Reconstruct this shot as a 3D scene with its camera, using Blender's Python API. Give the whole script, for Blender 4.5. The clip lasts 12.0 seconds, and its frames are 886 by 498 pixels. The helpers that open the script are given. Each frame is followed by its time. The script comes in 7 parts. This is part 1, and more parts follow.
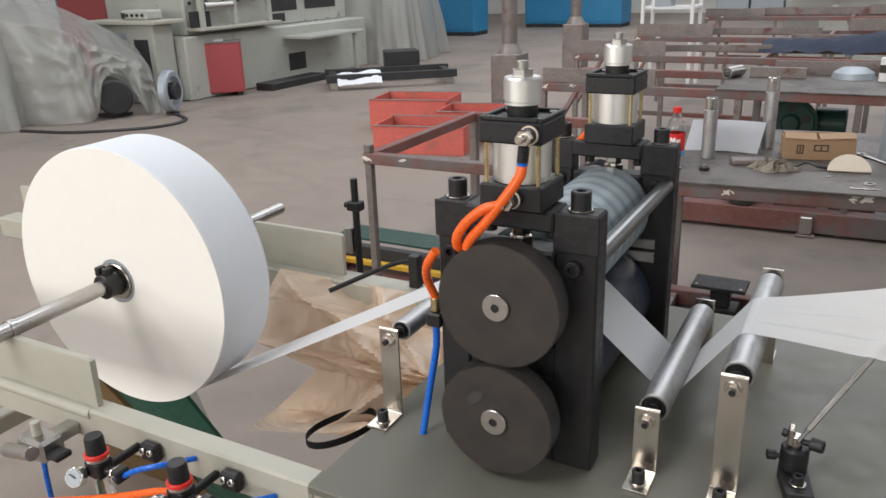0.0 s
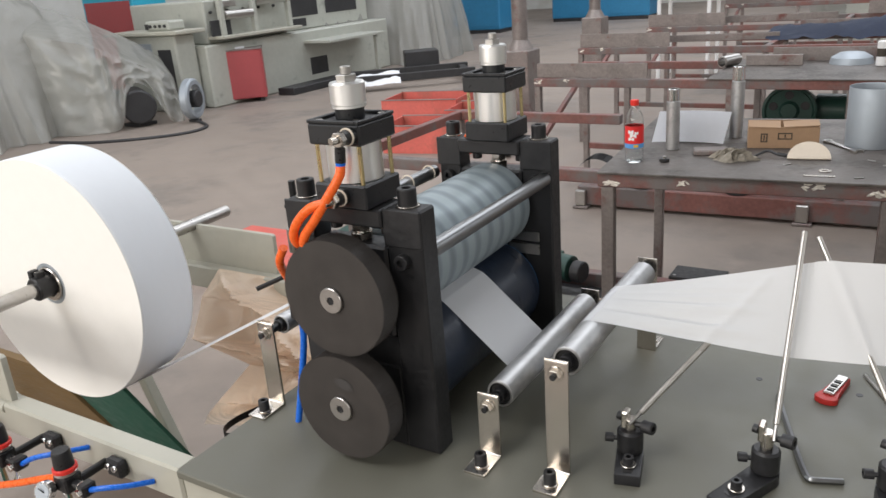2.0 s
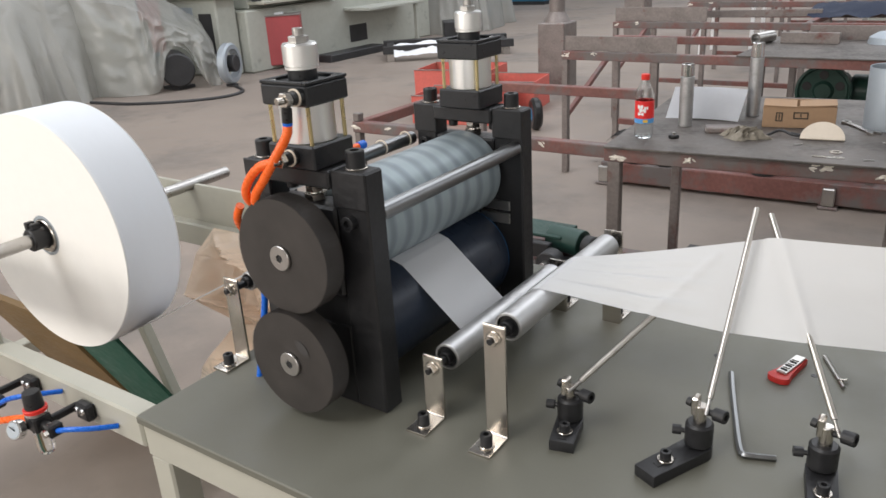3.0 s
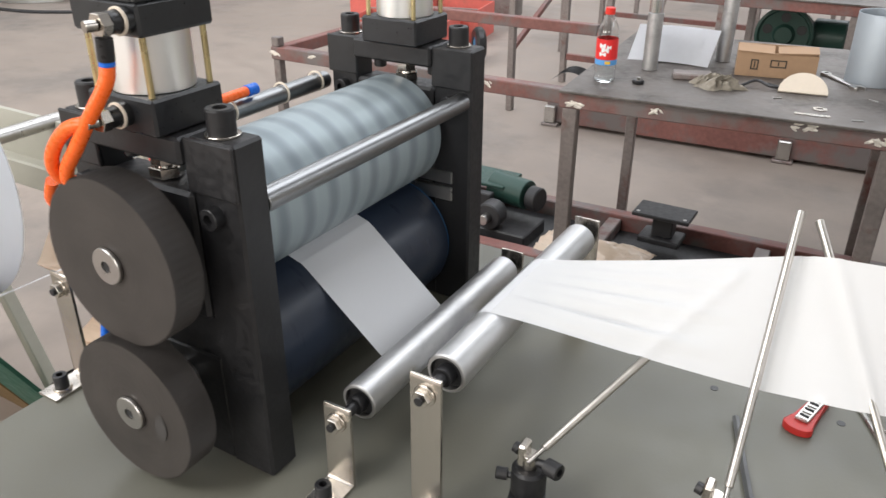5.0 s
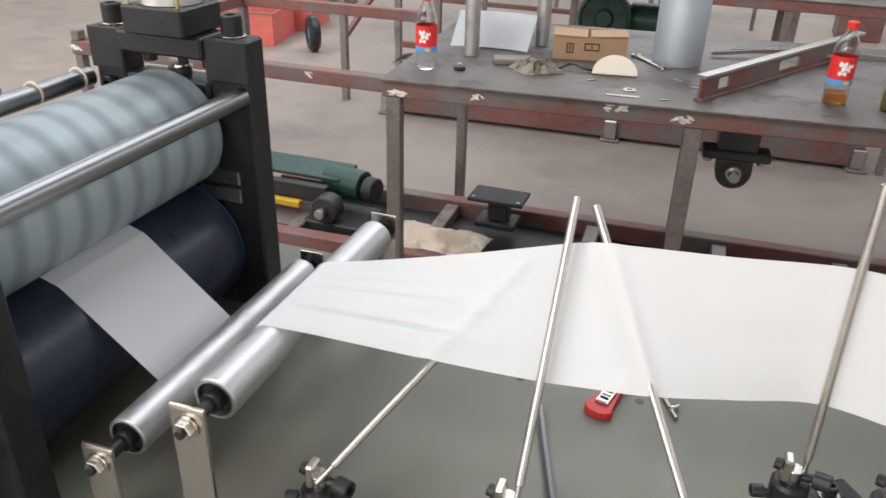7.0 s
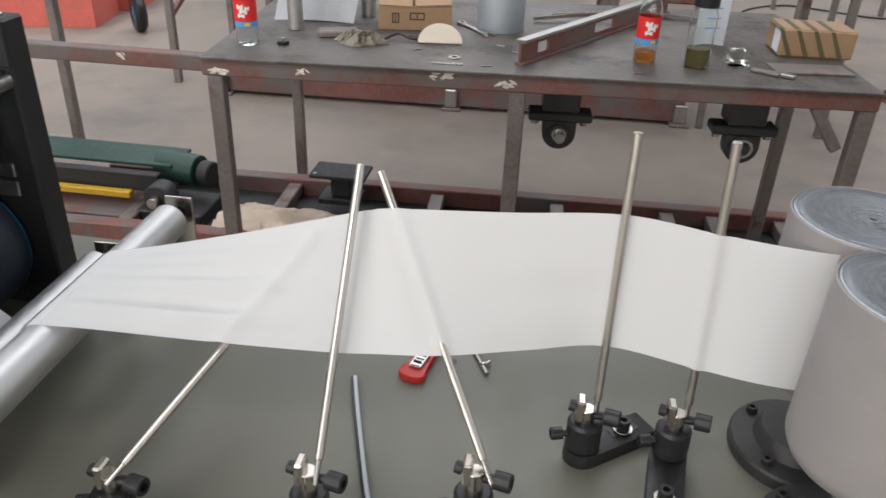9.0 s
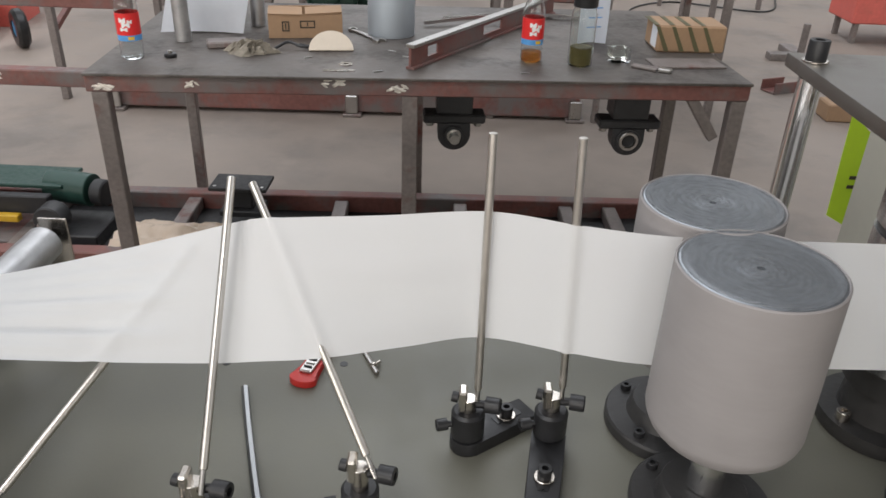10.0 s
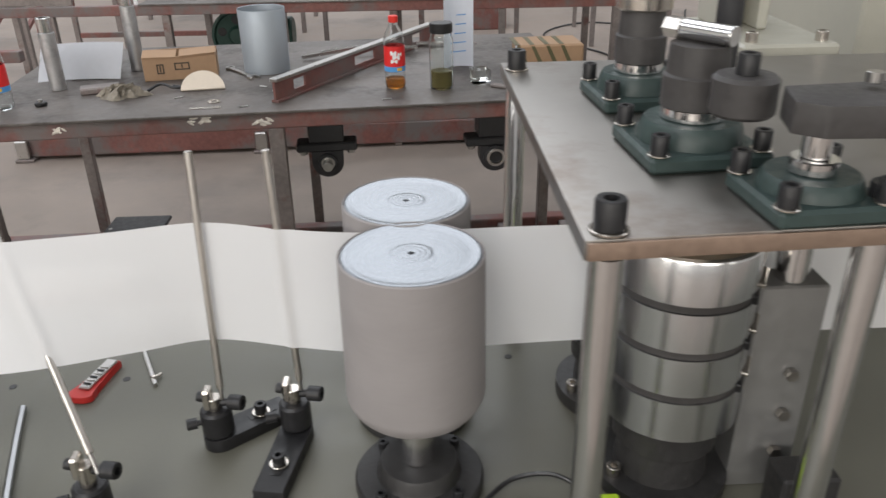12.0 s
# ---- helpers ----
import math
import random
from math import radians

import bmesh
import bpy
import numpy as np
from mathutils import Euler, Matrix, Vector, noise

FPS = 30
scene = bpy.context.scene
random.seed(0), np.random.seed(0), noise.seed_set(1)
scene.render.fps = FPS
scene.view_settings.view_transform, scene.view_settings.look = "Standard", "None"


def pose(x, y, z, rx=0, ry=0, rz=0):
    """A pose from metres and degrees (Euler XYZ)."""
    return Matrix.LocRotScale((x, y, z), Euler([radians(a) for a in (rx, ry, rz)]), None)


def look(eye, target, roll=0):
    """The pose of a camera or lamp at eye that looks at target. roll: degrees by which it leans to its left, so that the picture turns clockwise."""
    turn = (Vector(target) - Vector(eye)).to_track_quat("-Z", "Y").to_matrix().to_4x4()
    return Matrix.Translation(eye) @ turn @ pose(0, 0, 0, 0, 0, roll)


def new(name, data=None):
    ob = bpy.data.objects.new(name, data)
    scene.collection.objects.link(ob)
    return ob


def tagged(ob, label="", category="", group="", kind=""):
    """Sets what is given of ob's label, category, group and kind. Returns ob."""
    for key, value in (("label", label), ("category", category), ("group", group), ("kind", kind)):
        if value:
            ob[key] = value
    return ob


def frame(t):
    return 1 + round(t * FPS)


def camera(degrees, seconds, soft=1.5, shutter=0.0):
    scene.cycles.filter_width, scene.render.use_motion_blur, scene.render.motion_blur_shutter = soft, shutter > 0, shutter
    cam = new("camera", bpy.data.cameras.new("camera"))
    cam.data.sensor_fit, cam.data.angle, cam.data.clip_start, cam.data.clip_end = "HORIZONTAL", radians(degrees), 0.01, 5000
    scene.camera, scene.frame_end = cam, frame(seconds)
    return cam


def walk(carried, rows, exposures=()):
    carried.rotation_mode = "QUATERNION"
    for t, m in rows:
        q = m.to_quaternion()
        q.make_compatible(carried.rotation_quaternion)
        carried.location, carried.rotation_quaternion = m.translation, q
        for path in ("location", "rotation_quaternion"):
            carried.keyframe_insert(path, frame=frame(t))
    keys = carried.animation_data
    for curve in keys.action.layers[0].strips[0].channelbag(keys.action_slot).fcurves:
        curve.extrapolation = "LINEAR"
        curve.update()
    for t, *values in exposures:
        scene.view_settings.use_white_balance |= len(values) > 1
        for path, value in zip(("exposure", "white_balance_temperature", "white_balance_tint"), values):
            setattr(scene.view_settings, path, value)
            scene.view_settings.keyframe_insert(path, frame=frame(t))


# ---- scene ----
cam = camera(59.7, 12.0, shutter=0.35)
PATH = [
    (0, (0.052, 0.018, 1.479), (-0.86, 1.665, 0.802), -2.0),
    (0.5, (0.099, 0.03, 1.477), (-0.806, 1.678, 0.796), -2.6),
    (1, (0.197, 0.057, 1.481), (-0.76, 1.68, 0.811), -3.5),
    (1.5, (0.255, 0.101, 1.477), (-0.708, 1.715, 0.795), -3.9),
    (2, (0.326, 0.11, 1.479), (-0.682, 1.7, 0.804), -4.5),
    (2.5, (0.42, 0.139, 1.475), (-0.68, 1.658, 0.781), -4.4),
    (3, (0.446, 0.164, 1.464), (-0.639, 1.675, 0.73), -3.5),
    (5, (0.261, 0.467, 1.408), (-0.646, 2.002, 0.501), 0.2),
    (5.5, (0.256, 0.499, 1.399), (-0.577, 2.065, 0.476), 0.6),
    (6, (0.271, 0.525, 1.399), (-0.485, 2.133, 0.48), 0.8),
    (6.5, (0.286, 0.539, 1.398), (-0.375, 2.187, 0.478), 1.4),
    (7, (0.314, 0.551, 1.398), (-0.262, 2.226, 0.471), 1.6),
    (9, (0.388, 0.574, 1.392), (0.152, 2.305, 0.419), 2.2),
    (9.5, (0.413, 0.564, 1.399), (0.291, 2.305, 0.422), 2.2),
    (10, (0.434, 0.554, 1.405), (0.408, 2.309, 0.446), 2.0),
    (10.5, (0.451, 0.55, 1.405), (0.457, 2.314, 0.463), 1.7),
    (11, (0.504, 0.534, 1.406), (0.582, 2.301, 0.472), 1.1),
    (11.5, (0.585, 0.505, 1.411), (0.664, 2.289, 0.511), 0.0),
    (12, (0.703, 0.468, 1.417), (0.764, 2.258, 0.527), -1.0),
]
EXPOSURES = [(0, -0.26), (1.5, -0.16), (2.5, -0.09), (3, -0.1), (5, 0.3), (7, 0.2), (9, -0.09), (10.5, -0.14), (12, -0.09)]
walk(cam, [(t, look(eye, target, roll)) for t, eye, target, roll in PATH], EXPOSURES)


# ---- light ----
world = bpy.data.worlds.new("sky")
scene.world = world
world.use_nodes = True
wn = world.node_tree.nodes
sky = wn.new("ShaderNodeTexSky")
sky.sky_type, sky.sun_disc, sky.sun_elevation, sky.sun_rotation = "NISHITA", False, radians(48), radians(200)
world.node_tree.links.new(sky.outputs[0], wn["Background"].inputs[0])
wn["Background"].inputs[1].default_value = 0.08

sun = new("sun", bpy.data.lights.new("sun", "SUN"))
sun.data.energy, sun.data.angle, sun.data.color = 0.6, radians(14), (1.0, 0.96, 0.9)
sun.matrix_world = look((0, 0, 0), (0.25, 0.55, -0.8))


def window_light(x, y, z, target, sx, sy, power, color=(0.93, 0.97, 1.0)):
    """Daylight that comes in through one opening of the hall."""
    ob = new("window_light", bpy.data.lights.new("window_light", "AREA"))
    ob.data.shape, ob.data.size, ob.data.size_y = "RECTANGLE", sx, sy
    ob.data.energy, ob.data.color = power, color
    ob.matrix_world = look((x, y, z), target)
    return ob


HALL_X0, HALL_X1, HALL_Y0, HALL_Y1, HALL_Z = -13.0, 13.0, -8.0, 26.0, 7.0
SKYLIGHTS = [(-6.3, 9.0, 3.4, 26.0), (0.0, 11.5, 4.2, 19.0), (9.5, 9.0, 3.4, 26.0), (-4.5, -3.5, 7.0, 4.2)]
for lx, ly, wx, wy in SKYLIGHTS:
    window_light(lx, ly, HALL_Z + 0.05, (lx, ly + 1e-4, 0), wx - 0.1, wy - 0.1, 9.8 * wx * wy, (0.96, 0.975, 1.0))
for lx, lp in ((-9.0, 400.0), (-3.0, 300.0), (3.0, 170.0), (9.0, 120.0)):
    window_light(lx, HALL_Y0 - 0.12, 3.2, (lx, 0, 3.0), 4.0, 2.8, lp, (1.0, 0.93, 0.85))

# ---- materials ----
MATS = {}


def material(name, color, rough=0.5, metal=0.0, vary=0.15, scale=6.0, bump=0.0, bump_scale=60.0, stain=None, stain_scale=2.0,
             stain_cut=0.55, rough_vary=0.1, stretch=(1, 1, 1), trans=0.0, ior=1.45, coat=0.0):
    """A principled surface with coarse and fine variation, optional stains and bump."""
    m = bpy.data.materials.new(name)
    m.use_nodes = True
    nt = m.node_tree
    n, l = nt.nodes, nt.links
    b = n["Principled BSDF"]
    co = n.new("ShaderNodeTexCoord")
    mp = n.new("ShaderNodeMapping")
    mp.inputs["Scale"].default_value = stretch
    l.new(co.outputs["Object"], mp.inputs[0])

    def noise_tex(sc, detail):
        t = n.new("ShaderNodeTexNoise")
        t.inputs["Scale"].default_value, t.inputs["Detail"].default_value = sc, detail
        l.new(mp.outputs[0], t.inputs["Vector"])
        return t

    coarse, fine = noise_tex(scale, 4), noise_tex(scale * 9, 6)
    add = n.new("ShaderNodeMath")
    add.operation = "MULTIPLY_ADD"
    l.new(fine.outputs[0], add.inputs[0])
    add.inputs[1].default_value = 0.5
    half = n.new("ShaderNodeMath")
    half.operation = "MULTIPLY"
    half.inputs[1].default_value = 0.5
    l.new(coarse.outputs[0], half.inputs[0])
    l.new(half.outputs[0], add.inputs[2])
    ramp = n.new("ShaderNodeMapRange")
    ramp.inputs["From Min"].default_value, ramp.inputs["From Max"].default_value = 0.3, 0.7
    ramp.inputs["To Min"].default_value, ramp.inputs["To Max"].default_value = 1 - vary, 1 + vary
    l.new(add.outputs[0], ramp.inputs["Value"])
    mul = n.new("ShaderNodeVectorMath")
    mul.operation = "SCALE"
    mul.inputs[0].default_value = color
    l.new(ramp.outputs[0], mul.inputs["Scale"])
    out = mul.outputs[0]
    if stain:
        st = noise_tex(stain_scale, 7)
        st.inputs["Roughness"].default_value = 0.65
        cut = n.new("ShaderNodeMapRange")
        cut.inputs["From Min"].default_value, cut.inputs["From Max"].default_value = stain_cut, stain_cut + 0.12
        l.new(st.outputs[0], cut.inputs["Value"])
        mix = n.new("ShaderNodeMix")
        mix.data_type = "RGBA"
        l.new(cut.outputs[0], mix.inputs["Factor"])
        l.new(out, mix.inputs["A"])
        mix.inputs["B"].default_value = (*stain, 1)
        out = mix.outputs["Result"]
    l.new(out, b.inputs["Base Color"])
    rr = n.new("ShaderNodeMapRange")
    rr.inputs["From Min"].default_value, rr.inputs["From Max"].default_value = 0.3, 0.7
    rr.inputs["To Min"].default_value, rr.inputs["To Max"].default_value = max(0.02, rough - rough_vary), min(1, rough + rough_vary)
    l.new(fine.outputs[0], rr.inputs["Value"])
    l.new(rr.outputs[0], b.inputs["Roughness"])
    b.inputs["Metallic"].default_value = metal
    b.inputs["IOR"].default_value = ior
    b.inputs["Transmission Weight"].default_value = trans
    b.inputs["Coat Weight"].default_value = coat
    if bump:
        bt = noise_tex(bump_scale, 5)
        bp = n.new("ShaderNodeBump")
        bp.inputs["Strength"].default_value, bp.inputs["Distance"].default_value = bump, 0.004
        l.new(bt.outputs[0], bp.inputs["Height"])
        l.new(bp.outputs[0], b.inputs["Normal"])
    MATS[name] = m
    return m


def sheet_material(name, color, see=0.1, translucent=0.35, rough=0.6, gloss=0.1, crease=0.0):
    """Thin cloth or film: diffuse, lit through, and a little see-through."""
    m = bpy.data.materials.new(name)
    m.use_nodes = True
    n, l = m.node_tree.nodes, m.node_tree.links
    b = n["Principled BSDF"]
    b.inputs["Base Color"].default_value = (*color, 1)
    b.inputs["Roughness"].default_value = rough
    b.inputs["Specular IOR Level"].default_value = gloss
    co = n.new("ShaderNodeTexCoord")
    t = n.new("ShaderNodeTexNoise")
    t.inputs["Scale"].default_value, t.inputs["Detail"].default_value = 420, 3
    l.new(co.outputs["Object"], t.inputs["Vector"])
    bp = n.new("ShaderNodeBump")
    bp.inputs["Strength"].default_value, bp.inputs["Distance"].default_value = 0.15, 0.0006
    l.new(t.outputs[0], bp.inputs["Height"])
    if crease:
        t.inputs["Scale"].default_value, t.inputs["Detail"].default_value, t.inputs["Distortion"].default_value = crease, 7, 1.6
        bp.inputs["Strength"].default_value, bp.inputs["Distance"].default_value = 0.8, 0.12 / crease
    l.new(bp.outputs[0], b.inputs["Normal"])
    tr = n.new("ShaderNodeBsdfTranslucent")
    tr.inputs[0].default_value = (*color, 1)
    tp = n.new("ShaderNodeBsdfTransparent")
    m1, m2 = n.new("ShaderNodeMixShader"), n.new("ShaderNodeMixShader")
    m1.inputs[0].default_value, m2.inputs[0].default_value = translucent, see
    l.new(b.outputs[0], m1.inputs[1])
    l.new(tr.outputs[0], m1.inputs[2])
    l.new(m1.outputs[0], m2.inputs[1])
    l.new(tp.outputs[0], m2.inputs[2])
    l.new(m2.outputs[0], n["Material Output"].inputs[0])
    return m


CONCRETE = material("concrete", (0.26, 0.218, 0.188), 0.6, vary=0.2, scale=0.7, bump=0.12, bump_scale=18, stain=(0.195, 0.17, 0.152), stain_scale=0.9, stain_cut=0.52)
BED = material("bed_paint", (0.134, 0.132, 0.107), 0.46, vary=0.07, scale=3, bump=0.03, bump_scale=220, rough_vary=0.08)
BEIGE = material("beige_paint", (0.42, 0.41, 0.35), 0.38, vary=0.06, scale=4, bump=0.03, bump_scale=150, stain=(0.34, 0.325, 0.275), stain_scale=7, stain_cut=0.66)
BLACK = material("black_oxide", (0.016, 0.016, 0.0175), 0.42, vary=0.3, scale=14, bump=0.08, bump_scale=160)
BLACKCAP = material("black_anodised", (0.016, 0.017, 0.019), 0.36, vary=0.2, scale=20)
GEAR = material("gear_fibre", (0.036, 0.031, 0.028), 0.52, vary=0.4, scale=26, bump=0.05, bump_scale=120)
STEEL = material("ground_steel", (0.5, 0.485, 0.465), 0.3, 1.0, vary=0.08, scale=10, rough_vary=0.03)
CHROME = material("chrome_rod", (0.76, 0.75, 0.74), 0.17, 1.0, vary=0.04, scale=12, rough_vary=0.02)
DULLROD = material("dull_rod", (0.6, 0.57, 0.53), 0.36, 1.0, vary=0.06, scale=10, rough_vary=0.04)
TIEBAR = material("dark_ground_bar", (0.27, 0.275, 0.28), 0.33, 1.0, vary=0.05, scale=10, rough_vary=0.03)
NICKEL = material("nickel_plate", (0.58, 0.54, 0.49), 0.24, 1.0, vary=0.04, scale=5, rough_vary=0.015)
ALU = material("turned_aluminium", (0.72, 0.73, 0.74), 0.22, 1.0, vary=0.02, scale=4, rough_vary=0.01)
ALU_ROLL = material("aluminium_roller", (0.5, 0.5, 0.5), 0.5, 1.0, vary=0.14, scale=14, rough_vary=0.08, stretch=(1, 0.4, 1), stain=(0.4, 0.4, 0.405), stain_scale=22, stain_cut=0.5)
BARREL = material("cylinder_barrel", (0.88, 0.88, 0.87), 0.34, 1.0, vary=0.015, scale=5, rough_vary=0.01)
BRASS = material("brass_rod", (0.6, 0.5, 0.27), 0.3, 1.0, vary=0.03, scale=5)
RUBBER = material("blue_black_rubber", (0.013, 0.02, 0.036), 0.36, vary=0.2, scale=9, bump=0.02, bump_scale=200)
RUBBER_END = material("blue_rubber_end", (0.025, 0.1, 0.22), 0.4, vary=0.2, scale=9)
ORANGE = material("orange_tube", (0.9, 0.14, 0.02), 0.3, vary=0.06, scale=20)
BLUETUBE = material("blue_tube", (0.01, 0.13, 0.6), 0.3, vary=0.06, scale=20)
# one white sheet: skylit rim tinted cool and dim, window-lit face warm and bright
PAPER_DIM_RIM = material("reel_paper_dim_rim", (0.74, 0.77, 0.81), 0.8, vary=0.02, scale=8, bump=0.04, bump_scale=400)
PAPER_LIT_FACE = material("reel_wound_edge_lit", (0.88, 0.86, 0.82), 0.85, vary=0.02, scale=30, bump=0.03, bump_scale=500)
WEB = sheet_material("nonwoven", (0.82, 0.825, 0.83), 0.06, 0.35)
WEB_PLAIN = sheet_material("nonwoven_single", (0.77, 0.78, 0.8), 0.06, 0.25)
FILM = sheet_material("tan_film", (0.86, 0.7, 0.55), 0.05, 0.35, 0.18, 0.9, 6.0)
DUSTSHEET = sheet_material("dust_sheet", (0.47, 0.47, 0.44), 0.34, 0.3, 0.2, 0.9, 2.6)
DRUM = material("grey_drum_cover", (0.275, 0.258, 0.257), 0.68, vary=0.11, scale=24, bump=0.08, bump_scale=260)
DRUMTOP = material("turned_drum_end", (0.25, 0.268, 0.29), 0.28, 0.6, vary=0.06, scale=26, bump=0.006, bump_scale=60, rough_vary=0.06)
CASTIRON = material("cast_iron", (0.028, 0.027, 0.027), 0.5, vary=0.25, scale=14, bump=0.15, bump_scale=120)
GREENCAST = material("green_cast_housing", (0.035, 0.055, 0.052), 0.42, vary=0.2, scale=12, bump=0.1, bump_scale=110)
PLATE = material("ground_plate", (0.3, 0.285, 0.265), 0.42, 1.0, vary=0.08, scale=5, stain=(0.23, 0.2, 0.178), stain_scale=5, stain_cut=0.56, rough_vary=0.04)
RUSTEDGE = material("sawn_plate_edge", (0.3, 0.22, 0.17), 0.5, 0.7, vary=0.2, scale=18)
REDOXIDE = material("red_oxide_steel", (0.195, 0.082, 0.07), 0.52, vary=0.3, scale=6, bump=0.12, bump_scale=80, stain=(0.15, 0.13, 0.125), stain_scale=3.2, stain_cut=0.47)
BARESTEEL = material("worn_steel_leg", (0.21, 0.183, 0.172), 0.45, 0.3, vary=0.3, scale=8, bump=0.1, bump_scale=70, stain=(0.15, 0.06, 0.05), stain_scale=5, stain_cut=0.56)
BENCHTOP = material("bench_plate", (0.125, 0.111, 0.101), 0.5, 0.25, vary=0.4, scale=6, bump=0.08, bump_scale=60, stain=(0.066, 0.057, 0.051), stain_scale=5.5, stain_cut=0.49)
SLIDE = material("ground_slide", (0.3, 0.3, 0.295), 0.45, 0.7, vary=0.08, scale=9, bump=0.03, bump_scale=90, rough_vary=0.06)
WELD = material("weld_bead", (0.7, 0.66, 0.6), 0.45, 0.6, vary=0.3, scale=60, bump=0.6, bump_scale=160)
REDBOX = material("red_box_paint", (0.58, 0.125, 0.1), 0.5, vary=0.15, scale=4, stain=(0.42, 0.12, 0.09), stain_scale=3, stain_cut=0.56)
REDCAB = material("red_cabinet_paint", (0.36, 0.065, 0.07), 0.5, vary=0.08, scale=3)
BLUEPAINT = material("blue_paint", (0.03, 0.2, 0.38), 0.45, vary=0.12, scale=2)
BRIGHTBLUE = material("bright_blue_paint", (0.03, 0.36, 0.52), 0.45, vary=0.1, scale=2)
MACHINE = material("machine_grey_green", (0.42, 0.43, 0.385), 0.42, vary=0.08, scale=2, stain=(0.26, 0.27, 0.24), stain_scale=3, stain_cut=0.6)
COUPLING = material("worn_black_coupling", (0.05, 0.047, 0.046), 0.5, vary=0.25, scale=20, bump=0.06, bump_scale=140)
DARK = material("dark_machine_parts", (0.03, 0.03, 0.032), 0.5, vary=0.3, scale=6)
GREENMOTOR = material("green_motor_paint", (0.024, 0.066, 0.053), 0.4, vary=0.15, scale=7)
GREENPAINT = material("dark_green_paint", (0.01, 0.075, 0.05), 0.5, vary=0.12, scale=4)
BROWNWOOD = material("brown_board", (0.16, 0.1, 0.04), 0.6, vary=0.2, scale=4, stretch=(1, 8, 1))
YELLOW = material("yellow_paint", (0.6, 0.36, 0.03), 0.45, vary=0.12, scale=6)
LIME = material("lime_card", (0.45, 0.66, 0.03), 0.6, vary=0.05, scale=6)
CARD = material("brown_cardboard", (0.35, 0.225, 0.135), 0.75, vary=0.1, scale=9, bump=0.05, bump_scale=90)
CARDTAPE = material("printed_tape", (0.11, 0.1, 0.05), 0.5, vary=0.1, scale=9)
WHITEPAPER = material("white_paper", (0.78, 0.8, 0.84), 0.7, vary=0.03, scale=6)
CREAM = material("cream_foam", (0.66, 0.58, 0.48), 0.7, vary=0.05, scale=10)
RAG = material("dirty_rag", (0.25, 0.225, 0.185), 0.85, vary=0.3, scale=14, bump=0.3, bump_scale=90)
GALV = material("galvanised_sheet", (0.37, 0.41, 0.45), 0.5, 0.45, vary=0.035, scale=6, bump=0.03, bump_scale=60)
LABELRED = material("red_label", (0.72, 0.03, 0.03), 0.4, vary=0.04, scale=30)
LABELBLUE = material("blue_label", (0.1, 0.32, 0.66), 0.4, vary=0.04, scale=30)
LABELYEL = material("yellow_label", (0.8, 0.5, 0.05), 0.4, vary=0.04, scale=30)
WHITEINK = material("white_print", (0.8, 0.8, 0.8), 0.5, vary=0.03, scale=30)
DARKINK = material("dark_print", (0.05, 0.04, 0.03), 0.6, vary=0.05, scale=30)
REDCAP = material("red_plastic", (0.7, 0.035, 0.025), 0.35, vary=0.04, scale=20)
REDHANDLE = material("red_knife_handle", (0.5, 0.03, 0.025), 0.42, vary=0.08, scale=30)
BLACKPLASTIC = material("black_plastic", (0.014, 0.014, 0.015), 0.35, vary=0.1, scale=20)
CLEAR = material("clear_plastic", (0.95, 0.97, 0.97), 0.05, vary=0.01, scale=4, trans=1.0, ior=1.33, rough_vary=0.02)
GLASS = material("clear_glass", (0.95, 0.97, 0.95), 0.03, vary=0.01, scale=4, trans=1.0, ior=1.2, rough_vary=0.01)
TEA = material("amber_tea", (0.75, 0.3, 0.06), 0.05, vary=0.02, scale=4, trans=0.85, ior=1.2, rough_vary=0.02)
BREW = material("murky_tea", (0.2, 0.17, 0.07), 0.08, vary=0.2, scale=30, trans=0.4, ior=1.25, rough_vary=0.02)
NAVY = material("navy_cloth", (0.022, 0.03, 0.055), 0.85, vary=0.2, scale=8, bump=0.2, bump_scale=60)
WALL = material("hall_wall", (0.62, 0.62, 0.6), 0.7, vary=0.1, scale=0.5, stain=(0.55, 0.54, 0.5), stain_scale=0.5, stain_cut=0.56)
ROOF = material("roof_sheet", (0.34, 0.35, 0.36), 0.6, vary=0.1, scale=0.6)
